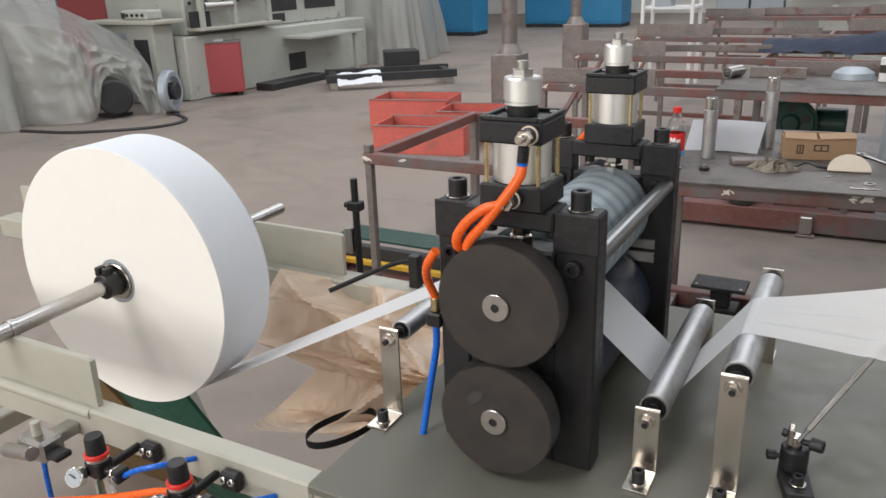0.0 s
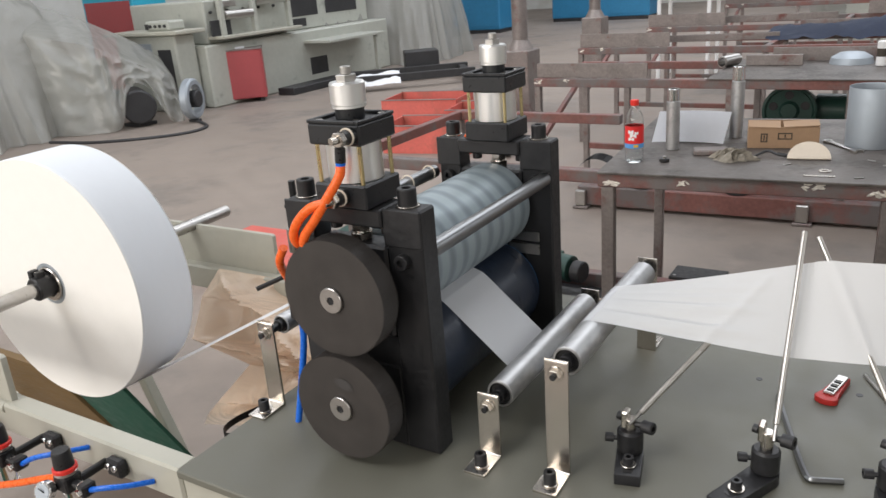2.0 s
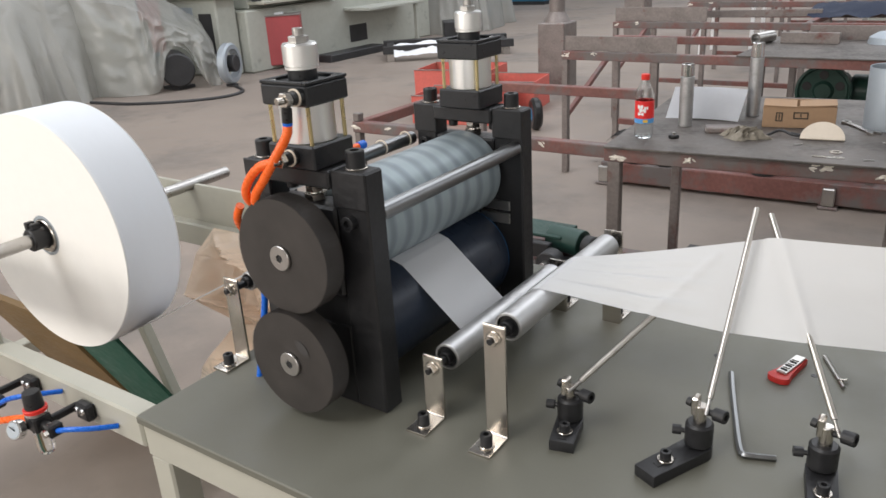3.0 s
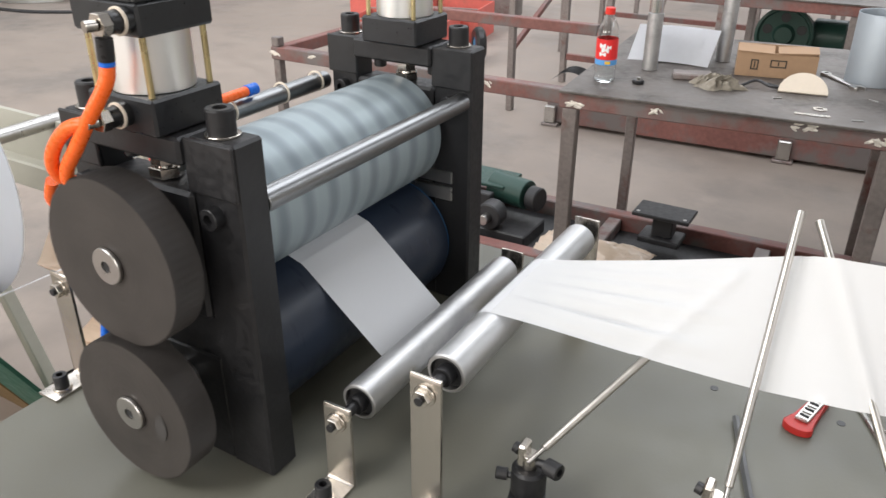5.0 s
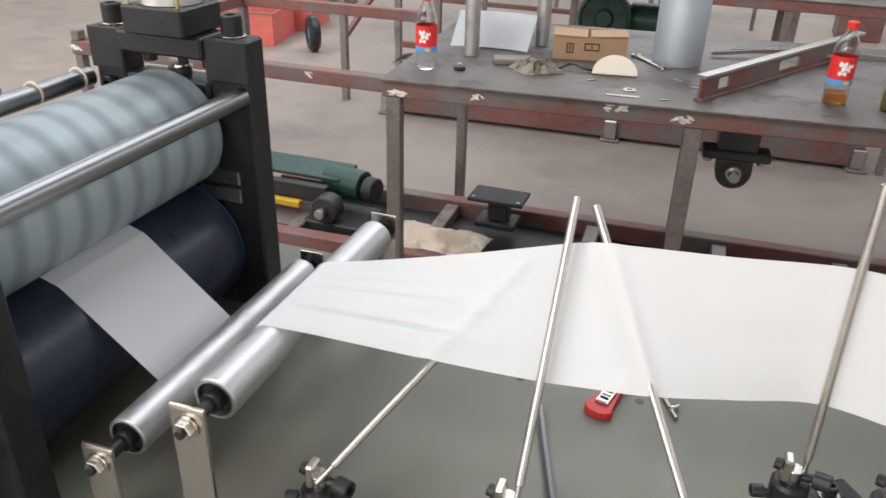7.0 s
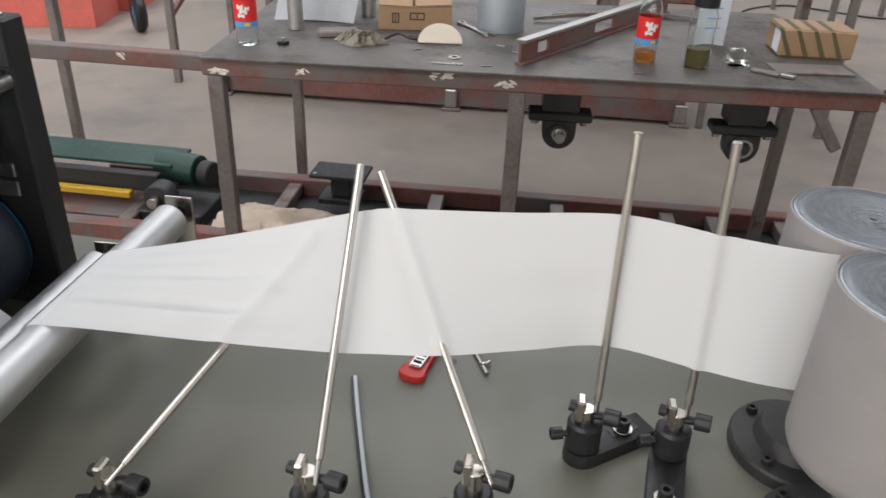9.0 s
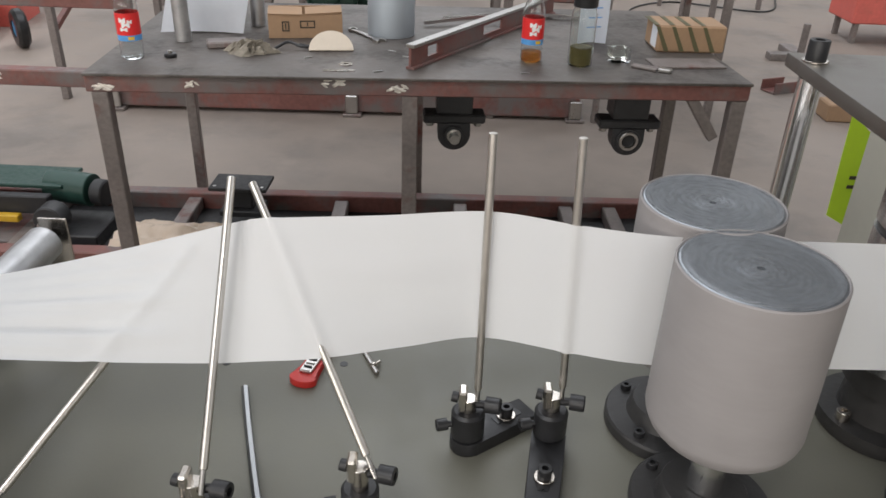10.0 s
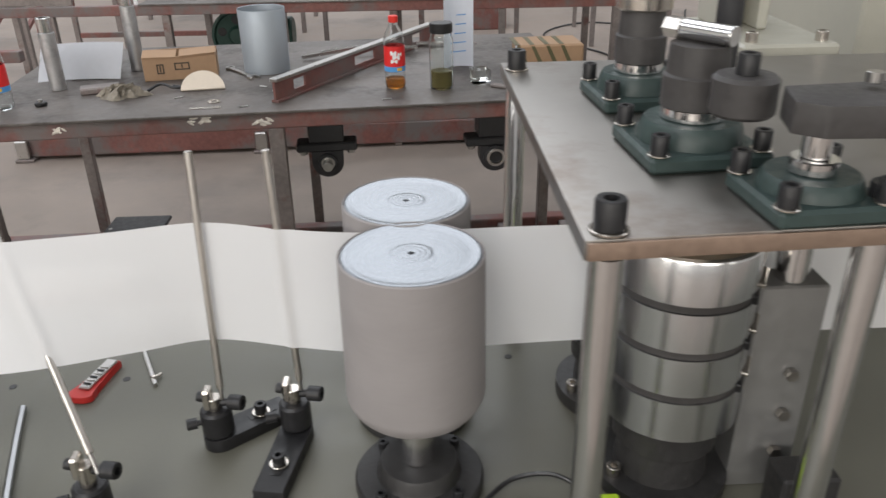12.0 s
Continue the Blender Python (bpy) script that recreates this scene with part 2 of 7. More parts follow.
def emboss_material():
    """The grey-green embossing sleeve: soft dull rings along its length and a fine pattern."""
    m = material("embossing_sleeve", (0.2, 0.235, 0.24), 0.45, 0.35, vary=0.1, scale=30, bump=0.1, bump_scale=420)
    n, l = m.node_tree.nodes, m.node_tree.links
    co = n.new("ShaderNodeTexCoord")
    sep = n.new("ShaderNodeSeparateXYZ")
    l.new(co.outputs["Object"], sep.inputs[0])
    wob = n.new("ShaderNodeTexNoise")
    wob.inputs["Scale"].default_value = 9
    l.new(co.outputs["Object"], wob.inputs["Vector"])
    su = n.new("ShaderNodeMath")
    su.operation = "MULTIPLY_ADD"
    l.new(wob.outputs[0], su.inputs[0])
    su.inputs[1].default_value = 0.018
    l.new(sep.outputs["Y"], su.inputs[2])
    fr = n.new("ShaderNodeMath")
    fr.operation = "MULTIPLY"
    fr.inputs[1].default_value = 2 * math.pi / 0.042
    l.new(su.outputs[0], fr.inputs[0])
    si = n.new("ShaderNodeMath")
    si.operation = "SINE"
    l.new(fr.outputs[0], si.inputs[0])
    mr = n.new("ShaderNodeMapRange")
    mr.inputs["From Min"].default_value, mr.inputs["From Max"].default_value = -0.95, 0.35
    l.new(si.outputs[0], mr.inputs["Value"])
    mix = n.new("ShaderNodeMix")
    mix.data_type = "RGBA"
    l.new(mr.outputs[0], mix.inputs["Factor"])
    mix.inputs["A"].default_value = (0.21, 0.252, 0.272, 1)
    mix.inputs["B"].default_value = (0.315, 0.368, 0.392, 1)
    l.new(mix.outputs["Result"], n["Principled BSDF"].inputs["Base Color"])
    return m


EMBOSS = emboss_material()

# ---- building helpers ----
OFF = {}


def thing(name, base, label, category, group="", kind="", rz=None):
    """A top-level Empty at the thing's base. With rz the parts are given in its own space, else in the world's."""
    ob = new(name)
    ob.empty_display_size = 0.05
    ob.location = base
    OFF[ob] = Vector(base) if rz is None else Vector((0, 0, 0))
    if rz is not None:
        ob.rotation_euler = (0, 0, radians(rz))
    return tagged(ob, label, category, group, kind)


def mesh_of(name, bm, mat, sharp=32):
    bmesh.ops.recalc_face_normals(bm, faces=bm.faces[:])
    me = bpy.data.meshes.new(name)
    bm.to_mesh(me)
    bm.free()
    me.materials.append(mat)
    me.shade_smooth()
    me.set_sharp_from_angle(angle=radians(sharp))
    return me


def part(name, bm, mat, parent=None, label="", pivot=None, sharp=32):
    """Links a bmesh as one mesh under a thing or a part; pivot is where the part turns about."""
    off = OFF[parent] if parent else Vector((0, 0, 0))
    pv = Vector(pivot) if pivot is not None else off
    bmesh.ops.translate(bm, verts=bm.verts[:], vec=-pv)
    ob = new(name, mesh_of(name, bm, mat, sharp))
    ob.location = pv - off
    ob.parent = parent
    OFF[ob] = pv
    return tagged(ob, label)


def solo(name, bm, mat, base, label, category, kind="", sharp=32, group=""):
    ob = part(name, bm, mat, None, "", base, sharp)
    return tagged(ob, label, category, group, kind)


def B():
    return bmesh.new()


def box(bm, lo, hi, bevel=0.0, m=None, seg=1):
    lo, hi = Vector(lo), Vector(hi)
    r = bmesh.ops.create_cube(bm, size=1.0)["verts"]
    for v in r:
        v.co = Vector([(lo[k] + hi[k]) / 2 + v.co[k] * (hi[k] - lo[k]) for k in range(3)])
    if bevel:
        es = list({e for v in r for e in v.link_edges})
        r2 = bmesh.ops.bevel(bm, geom=es, offset=bevel, segments=seg, affect="EDGES", profile=0.6)
        r = list({v for f in r2["faces"] for v in f.verts} | {v for v in r if v.is_valid})
    if m is not None:
        bmesh.ops.transform(bm, matrix=m, verts=r)
    return bm


def frame_to(p0, p1):
    d = Vector(p1) - Vector(p0)
    return Matrix.Translation(p0) @ d.to_track_quat("Z", "Y").to_matrix().to_4x4(), d.length


def lathe(bm, p0, p1, profile, seg=32, close=False):
    """Turns a profile of (radius, height as a share of p0..p1 length in metres) about the line from p0 to p1."""
    m, _ = frame_to(p0, p1)
    rings = []
    for r, h in profile:
        if r < 1e-6:
            rings.append([bm.verts.new(m @ Vector((0, 0, h)))])
        else:
            rings.append([bm.verts.new(m @ Vector((r * math.cos(2 * math.pi * k / seg), r * math.sin(2 * math.pi * k / seg), h))) for k in range(seg)])
    pairs = list(zip(rings, rings[1:])) + ([(rings[-1], rings[0])] if close else [])
    for a, b in pairs:
        for k in range(seg):
            k2 = (k + 1) % seg
            if len(a) == 1 and len(b) == 1:
                continue
            if len(a) == 1:
                bm.faces.new((a[0], b[k], b[k2]))
            elif len(b) == 1:
                bm.faces.new((a[k], b[0], a[k2]))
            else:
                bm.faces.new((a[k], b[k], b[k2], a[k2]))
    return bm


def cyl(bm, p0, p1, r, seg=24, bevel=0.0, hole=0.0):
    length = (Vector(p1) - Vector(p0)).length
    c = min(bevel or r * 0.06, length * 0.3)
    if hole:
        prof = [(hole, 0), (r - c, 0), (r, c), (r, length - c), (r - c, length), (hole, length)]
        return lathe(bm, p0, p1, prof, seg, close=True)
    return lathe(bm, p0, p1, [(0, 0), (r - c, 0), (r, c), (r, length - c), (r - c, length), (0, length)], seg)


def hexa(bm, p0, p1, r, hole=0.0):
    return cyl(bm, p0, p1, r, 6, r * 0.05, hole)


def cap_screw(bm, p, up, r=0.009, h=0.018):
    """Socket head screw standing at p along up."""
    up = Vector(up).normalized()
    s = r * 0.5
    return lathe(bm, p, Vector(p) + up * h, [(0, 0), (r, 0), (r, h * 0.93), (r * 0.92, h), (s, h), (s, h * 0.45), (0, h * 0.45)], 20)


def washer(bm, p, up, r, h=0.0025):
    return cyl(bm, p, Vector(p) + Vector(up).normalized() * h, r, 24, 0.0006, r * 0.45)


def smooth_path(pts, per=8):
    """A Catmull-Rom line through the points."""
    pts = [Vector(p) for p in pts]
    ext = [2 * pts[0] - pts[1]] + pts + [2 * pts[-1] - pts[-2]]
    out = []
    for a, b, c, d in zip(ext, ext[1:], ext[2:], ext[3:]):
        for k in range(per):
            t = k / per
            out.append(0.5 * (2 * b + (c - a) * t + (2 * a - 5 * b + 4 * c - d) * t * t + (3 * b - a - 3 * c + d) * t ** 3))
    return out + [pts[-1]]


def tube(bm, pts, r, seg=10, per=8, smooth=True):
    path = smooth_path(pts, per) if smooth else [Vector(p) for p in pts]
    rings, side = [], None
    for k, p in enumerate(path):
        d = (path[min(k + 1, len(path) - 1)] - path[max(k - 1, 0)]).normalized()
        if side is None:
            side = d.orthogonal().normalized()
        side = (side - d * side.dot(d)).normalized()
        up = d.cross(side)
        rings.append([bm.verts.new(p + r * (math.cos(2 * math.pi * j / seg) * side + math.sin(2 * math.pi * j / seg) * up)) for j in range(seg)])
    for a, b in zip(rings, rings[1:]):
        for j in range(seg):
            bm.faces.new((a[j], b[j], b[(j + 1) % seg], a[(j + 1) % seg]))
    bm.faces.new(rings[0][::-1])
    bm.faces.new(rings[-1])
    return bm


def prism(bm, poly, m, depth, bevel=0.0):
    """An outline in the local xy plane pushed along local z."""
    lower = [bm.verts.new(m @ Vector((x, y, 0))) for x, y in poly]
    upper = [bm.verts.new(m @ Vector((x, y, depth))) for x, y in poly]
    bm.faces.new(lower[::-1])
    bm.faces.new(upper)
    for k in range(len(poly)):
        k2 = (k + 1) % len(poly)
        bm.faces.new((lower[k], lower[k2], upper[k2], upper[k]))
    if bevel:
        vs = set(lower + upper)
        es = [e for e in bm.edges if e.verts[0] in vs and e.verts[1] in vs]
        bmesh.ops.bevel(bm, geom=es, offset=bevel, segments=2, affect="EDGES", profile=0.6)
    return bm


def grid(bm, fn, nu, nv):
    """A sheet from fn(u, v) with u and v from 0 to 1."""
    vs = [[bm.verts.new(fn(i / nu, j / nv)) for j in range(nv + 1)] for i in range(nu + 1)]
    for i in range(nu):
        for j in range(nv):
            bm.faces.new((vs[i][j], vs[i + 1][j], vs[i + 1][j + 1], vs[i][j + 1]))
    return bm


YZ = Matrix(((0, 0, 1, 0), (1, 0, 0, 0), (0, 1, 0, 0), (0, 0, 0, 1)))   # local xy -> world yz, depth along x
XZ = Matrix(((1, 0, 0, 0), (0, 0, 1, 0), (0, 1, 0, 0), (0, 0, 0, 1)))   # local xy -> world xz, depth along y


def at(x, y, z, m=Matrix.Identity(4)):
    return Matrix.Translation((x, y, z)) @ m


# ---- the hall ----
def hall():
    x0, x1, y0, y1, z1 = HALL_X0, HALL_X1, HALL_Y0, HALL_Y1, HALL_Z
    tagged(part("floor", box(B(), (x0, y0, -0.15), (x1, y1, 0)), CONCRETE), "worn grey-brown concrete workshop floor with stains", "floor", kind="structure")
    bm = B()
    xs = sorted({x0, x1, *[l[0] - l[2] / 2 for l in SKYLIGHTS], *[l[0] + l[2] / 2 for l in SKYLIGHTS]})
    ys = sorted({y0, y1, *[l[1] - l[3] / 2 for l in SKYLIGHTS], *[l[1] + l[3] / 2 for l in SKYLIGHTS]})
    for a, b in zip(xs, xs[1:]):
        for c, d in zip(ys, ys[1:]):
            mx, my = (a + b) / 2, (c + d) / 2
            if not any(abs(mx - l[0]) < l[2] / 2 and abs(my - l[1]) < l[3] / 2 for l in SKYLIGHTS):
                box(bm, (a, c, z1), (b, d, z1 + 0.15))
    tagged(part("ceiling", bm, ROOF), "grey sheet roof with long skylights", "ceiling", kind="structure")
    tagged(part("wall_north", box(B(), (x0, y1, 0), (x1, y1 + 0.2, z1 + 0.15)), WALL), "pale plastered hall wall", "wall", kind="structure")
    tagged(part("wall_west", box(B(), (x0 - 0.2, y0, 0), (x0, y1, z1 + 0.15)), WALL), "pale plastered hall wall", "wall", kind="structure")
    tagged(part("wall_east", box(B(), (x1, y0, 0), (x1 + 0.2, y1, z1 + 0.15)), WALL), "pale plastered hall wall", "wall", kind="structure")
    bm = B()
    box(bm, (x0, y0 - 0.2, 0), (x1, y0, 1.75))
    box(bm, (x0, y0 - 0.2, 4.65), (x1, y0, z1 + 0.15))
    edges = [x0] + [e for c in (-9, -3, 3, 9) for e in (c - 2.05, c + 2.05)] + [x1]
    for a, b in zip(edges[::2], edges[1::2]):
        box(bm, (a, y0 - 0.2, 1.75), (b, y0, 4.65))
    tagged(part("wall_south", bm, WALL), "pale hall wall with wide window openings", "wall", kind="structure")


hall()

BED_Z = 0.80


# ---- the machine bed ----
def machine_bed():
    t = thing("converting_line", (0.3, 1.1, 0), "beige steel machine frame with a grey-green painted bed plate", "production line")
    bm = box(B(), (-0.571, 0.722, BED_Z - 0.014), (2.6, 1.55, BED_Z), 0.002)
    part("bed_plate", bm, BED, t, "grey-green painted steel plate")
    part("front_rail", box(B(), (-0.571, 0.730, 0.722), (2.6, 0.780, BED_Z - 0.0142), 0.004), BEIGE, t, "beige painted steel tube")
    part("rear_rail", box(B(), (-0.571, 1.49, 0.722), (2.6, 1.54, BED_Z - 0.0142), 0.004), BEIGE, t)
    part("end_rail", box(B(), (-0.571, 0.781, 0.722), (-0.525, 1.489, BED_Z - 0.0142), 0.004), BEIGE, t)
    for x in (-0.572, 0.85, 2.54):
        for y in (0.733, 1.487):
            part("leg", box(B(), (x, y, 0), (x + 0.05, y + 0.05, 0.7215), 0.004), BEIGE, t)
    part("lower_rail", box(B(), (-0.52, 0.722, 0.16), (0.848, 0.762, 0.2), 0.004), BEIGE, t)
    part("back_panel", box(B(), (-0.52, 1.47, 0.2), (0.84, 1.475, 0.71)), GREENPAINT, t, "dark green painted sheet")
    for hx, hy in ((0.153, 1.336), (0.301, 1.344), (0.822, 1.364)):
        part("bolt_hole", cyl(B(), (hx, hy, BED_Z - 0.001), (hx, hy, BED_Z + 0.0006), 0.0052, 16, 0.0001), BLACKPLASTIC, t, "tapped hole")
    # unwind end
    part("side_rail", box(B(), (-2.3, 0.727, 0.735), (-0.5715, 0.767, BED_Z - 0.003), 0.004), BEIGE, t, "beige painted steel tube")
    part("side_rail", box(B(), (-2.3, 1.385, 0.735), (-0.5755, 1.452, BED_Z - 0.003), 0.004), BEIGE, t)
    part("cross_rail", box(B(), (-2.0, 0.7675, 0.30), (-1.95, 1.3845, 0.35), 0.004), BEIGE, t)
    part("cross_rail", box(B(), (-0.86, 0.7675, 0.16), (-0.82, 1.3845, 0.2), 0.004), BEIGE, t)
    for x, y in ((-2.1, 0.7165), (-2.1, 1.395), (-0.86, 1.395)):
        part("leg", box(B(), (x, y, 0), (x + 0.05, y + 0.05, 0.7345), 0.004), BEIGE, t)
    for y, x1, z1, nm in ((0.740, -1.03, 0.888, "near"), (1.415, -0.994, 0.901, "far")):
        bm = prism(B(), [(-2.2, 0.775), (x1 - 0.002, 0.775), (x1, z1 - 0.004), (x1 - 0.006, z1), (-1.262, z1), (-1.268, z1 - 0.018), (-1.32, z1 - 0.018), (-1.326, z1), (-2.2, z1)],
                   at(0, y, 0, XZ), 0.012, 0.0015)
        part("reel_side_plate", bm, BEIGE, t, "beige painted notched side plate")
        part("plate_foot", cyl(B(), (-2.2, y - 0.006 if nm == "near" else y + 0.018, 0.787), (x1 - 0.01, y - 0.006 if nm == "near" else y + 0.018, 0.787), 0.011, 16), BEIGE, t)


machine_bed()


def under_frame():
    def sloped(x0, x1, y0, z0, thick):
        return prism(B(), [(y0, z0), (y0 + thick, z0 + 0.005), (1.37 + thick, 0.006), (1.37, 0.0)], at(x0, 0, 0, YZ), x1 - x0, 0.001)
    solo("guard_sheet", sloped(-1.5, -1.212, 1.07, 0.602, 0.008), GREENPAINT, (-1.17, 1.36, 0), "dark green painted sheet sloping down inside the frame", "guard sheet")
    solo("leaning_board", sloped(-1.93, -1.51, 1.06, 0.6, 0.018), BROWNWOOD, (-1.6, 1.36, 0), "brown board sloping down inside the frame", "board")
    bm = box(B(), (-0.016, -0.016, 0), (0.016, 0.016, 0.76), 0.003, look((-1.385, 1.36, 0.0), (-1.67, 1.36, 0.7)) @ pose(0, 0, 0, 180, 0, 0))
    solo("brace_post", bm, BEIGE, (-1.385, 1.36, 0), "beige slanting steel brace inside the frame", "brace")


under_frame()


# ---- reel ----
REEL = Vector((-1.263, 0.996, 0.897))
REEL_TURN = 2.7


def reel():
    c = REEL
    bm = lathe(B(), c, c + Vector((0, 0.14, 0)), [(0.0475, 0.002), (0.278, 0.0), (0.281, 0.003), (0.281, 0.137), (0.278, 0.14), (0.0475, 0.138)], 128, close=True)
    r = solo("paper_reel", bm, PAPER_DIM_RIM, c, "large tight reel of white nonwoven sheet", "paper reel", sharp=25)
    part("core", cyl(B(), c + Vector((0, -0.001, 0)), c + Vector((0, 0.141, 0)), 0.0474, 48, 0.001, 0.04), GALV, r, "grey core tube", None)
    # face discs carry the window light in their warmer, brighter colour
    for fy in (-0.0012, 0.1404):
        part("wound_face", cyl(B(), c + Vector((0, fy, 0)), c + Vector((0, fy + 0.0008, 0)), 0.2795, 128, 0.0002, 0.0478), PAPER_LIT_FACE, r, "wound sheet edges, coloured warmer and brighter as window-lit")
    t = thing("reel_shaft", c, "steel reel shaft with black clamp collar resting on side plates", "shaft")
    part("shaft", cyl(B(), (c.x, 0.69, c.z), (c.x, 1.55, c.z), 0.0155, 24, 0.002), STEEL, t, "bright steel shaft")
    part("flange_ring", cyl(B(), (c.x, 0.990, c.z), (c.x, 0.9985, c.z), 0.039, 40, 0.002, 0.029), NICKEL, t, "polished ring")
    bm = cyl(B(), (c.x, 0.955, c.z), (c.x, 0.9955, c.z), 0.026, 32, 0.003)
    part("clamp_collar", bm, BLACK, t, "black clamp collar")
    part("clamp_lug", box(B(), (c.x - 0.026, 0.965, c.z + 0.018), (c.x - 0.012, 0.985, c.z + 0.037), 0.002), BLACK, t)
    part("clamp_lug", box(B(), (c.x - 0.006, 0.965, c.z + 0.022), (c.x + 0.008, 0.985, c.z + 0.036), 0.002), BLACK, t)
    part("stop_screw", cap_screw(B(), (c.x - 0.01, 0.975, c.z + 0.03), (-1, 0, 0.2), 0.004, 0.012), NICKEL, t)
    part("stop_ring", cyl(B(), (c.x, 0.745, c.z), (c.x, 0.757, c.z), 0.0185, 24, 0.001, 0.0156), STEEL, t)
    ob = thing("support_wheel", (-1.47, 0.79, 0.8), "small cream support wheel beside the reel", "wheel")
    part("tyre", cyl(B(), (-1.47, 0.77, 0.82), (-1.47, 0.80, 0.82), 0.045, 32, 0.008, 0.02), CREAM, ob)
    part("hub", cyl(B(), (-1.47, 0.765, 0.82), (-1.47, 0.805, 0.82), 0.0199, 24, 0.002), BLACK, ob)
    t.rotation_euler = (0, 0, radians(REEL_TURN))
    return r


REEL_OB = reel()


# ---- embossing unit ----
AX, TOPZ, LOWZ = -0.338, 1.062, 0.895
MOVERS = []


def air_cylinder(parent, x, y, fittings):
    za, zb, zc, zd = 1.1815, 1.216, 1.2700, 1.299
    w, d = 0.044, 0.042
    a = part("air_cylinder", box(B(), (x - w, y - d, za), (x + w, y + d, zb), 0.0025), BLACKCAP, parent, "air cylinder with black end blocks and bright barrel")
    part("barrel", cyl(B(), (x, y, zb + 0.0003), (x, y, zc - 0.0003), 0.0385, 48, 0.0006), BARREL, a, "bright aluminium barrel")
    part("end_block", box(B(), (x - w, y - d, zc), (x + w, y + d, zd), 0.0025), BLACKCAP, a)
    bm = B()
    for sx in (-1, 1):
        box(bm, (x + sx * (w - 0.003) - 0.003, y - d, zd + 0.0002), (x + sx * (w - 0.003) + 0.003, y + d, zd + 0.005), 0.001)
    for sy in (-1, 1):
        box(bm, (x - w + 0.0062, y + sy * (d - 0.003) - 0.003, zd + 0.0002), (x + w - 0.0062, y + sy * (d - 0.003) + 0.003, zd + 0.005), 0.001)
    part("rim", bm, BLACKCAP, a)
    for sx in (-1, 1):
        for sy in (-1, 1):
            part("tie_rod", cyl(B(), (x + sx * 0.036, y + sy * 0.0345, zb + 0.0002), (x + sx * 0.036, y + sy * 0.0345, zc - 0.0002), 0.003, 12), BRASS, a, "brass-coloured tie rod")
            part("corner_nut", cyl(B(), (x + sx * 0.0315, y + sy * 0.0295, zd + 0.0002), (x + sx * 0.0315, y + sy * 0.0295, zd + 0.004), 0.0055, 16, 0.0008, 0.0025), STEEL, a)
    part("gland", cyl(B(), (x, y, zd + 0.0002), (x, y, 1.315), 0.0205, 32, 0.001), BLACKCAP, a)
    part("adjuster", lathe(B(), (x, y, 1.3153), (x, y, 1.5), [(0, 0), (0.0235, 0), (0.0235, 0.0035), (0.022, 0.004), (0.022, 0.0055), (0.0245, 0.006), (0.0245, 0.032), (0.0228, 0.0345), (0, 0.0345)], 40), BARREL, a, "turned steel adjuster")
    part("lock_nut", hexa(B(), (x, y, 1.350), (x, y, 1.359), 0.0145), STEEL, a)
    part("stud", cyl(B(), (x, y, 1.3592), (x, y, 1.3695), 0.0075, 16), STEEL, a)
    for z, fx, turn in fittings:
        yf = y - d
        part("fitting", lathe(B(), (fx, yf, z), (fx, yf - 0.1, z), [(0, 0), (0.0115, 0), (0.0115, 0.01), (0.0095, 0.0105), (0.0095, 0.02), (0, 0.02)], 24), BLACKPLASTIC, a, "black fitting body")
        part("fitting_collar", cyl(B(), (fx, yf - 0.0075, z), (fx, yf - 0.0103, z), 0.0122, 24, 0.0005), CREAM, a)
        part("fitting_nut", hexa(B(), (fx, yf - 0.0203, z), (fx, yf - 0.030, z), 0.0105), NICKEL, a, "nickel hex nut")
        part("needle_screw", cyl(B(), (fx, yf - 0.0303, z), (fx - 0.002, yf - 0.040, z), 0.005, 16), NICKEL, a)
        if turn:
            part("elbow", cyl(B(), (fx, yf - 0.025, z - 0.0108), (fx - 0.002, yf - 0.025, z - 0.03), 0.0072, 20), BLACKPLASTIC, a)
            part("release_ring", cyl(B(), (fx - 0.002, yf - 0.025, z - 0.0303), (fx - 0.0022, yf - 0.025, z - 0.0345), 0.0068, 20), BLUETUBE, a)
    return a


def gear(parent, z, y0, ro, teeth=64):
    y1, ri = y0 + 0.035, ro - 0.002
    bm = B()
    prof = []
    n = teeth * 4
    for k in range(n):
        a = 2 * math.pi * k / n
        r = ro if k % 4 in (1, 2) else ri
        prof.append((AX + r * math.cos(a), z + r * math.sin(a)))
    prism(bm, prof, at(0, y0, 0, XZ), y1 - y0)
    g = part("gear", bm, GEAR, parent, "dark brown fibre gear", (AX, (y0 + y1) / 2, z), 20)
    part("hub_washer", cyl(B(), (AX, y0 - 0.005, z), (AX, y0 - 0.0003, z), 0.019, 40, 0.001, 0.006), STEEL, g, "bright steel washer")
    part("hub_screw", cyl(B(), (AX, y0 - 0.0035, z), (AX, y0 - 0.0004, z), 0.0058, 20), BLACK, g)
    return g


def worn_patch(g, z, y0):
    bm = cyl(B(), (AX - 0.042, y0 - 0.0012, z), (AX - 0.042, y0 - 0.0004, z), 0.011, 24, 0.0002)
    bmesh.ops.scale(bm, vec=(0.75, 1, 1.3), space=Matrix.Translation((-AX + 0.042, 0, -z)), verts=bm.verts[:])
    part("worn_spot", bm, COUPLING, g, "paler worn spot")


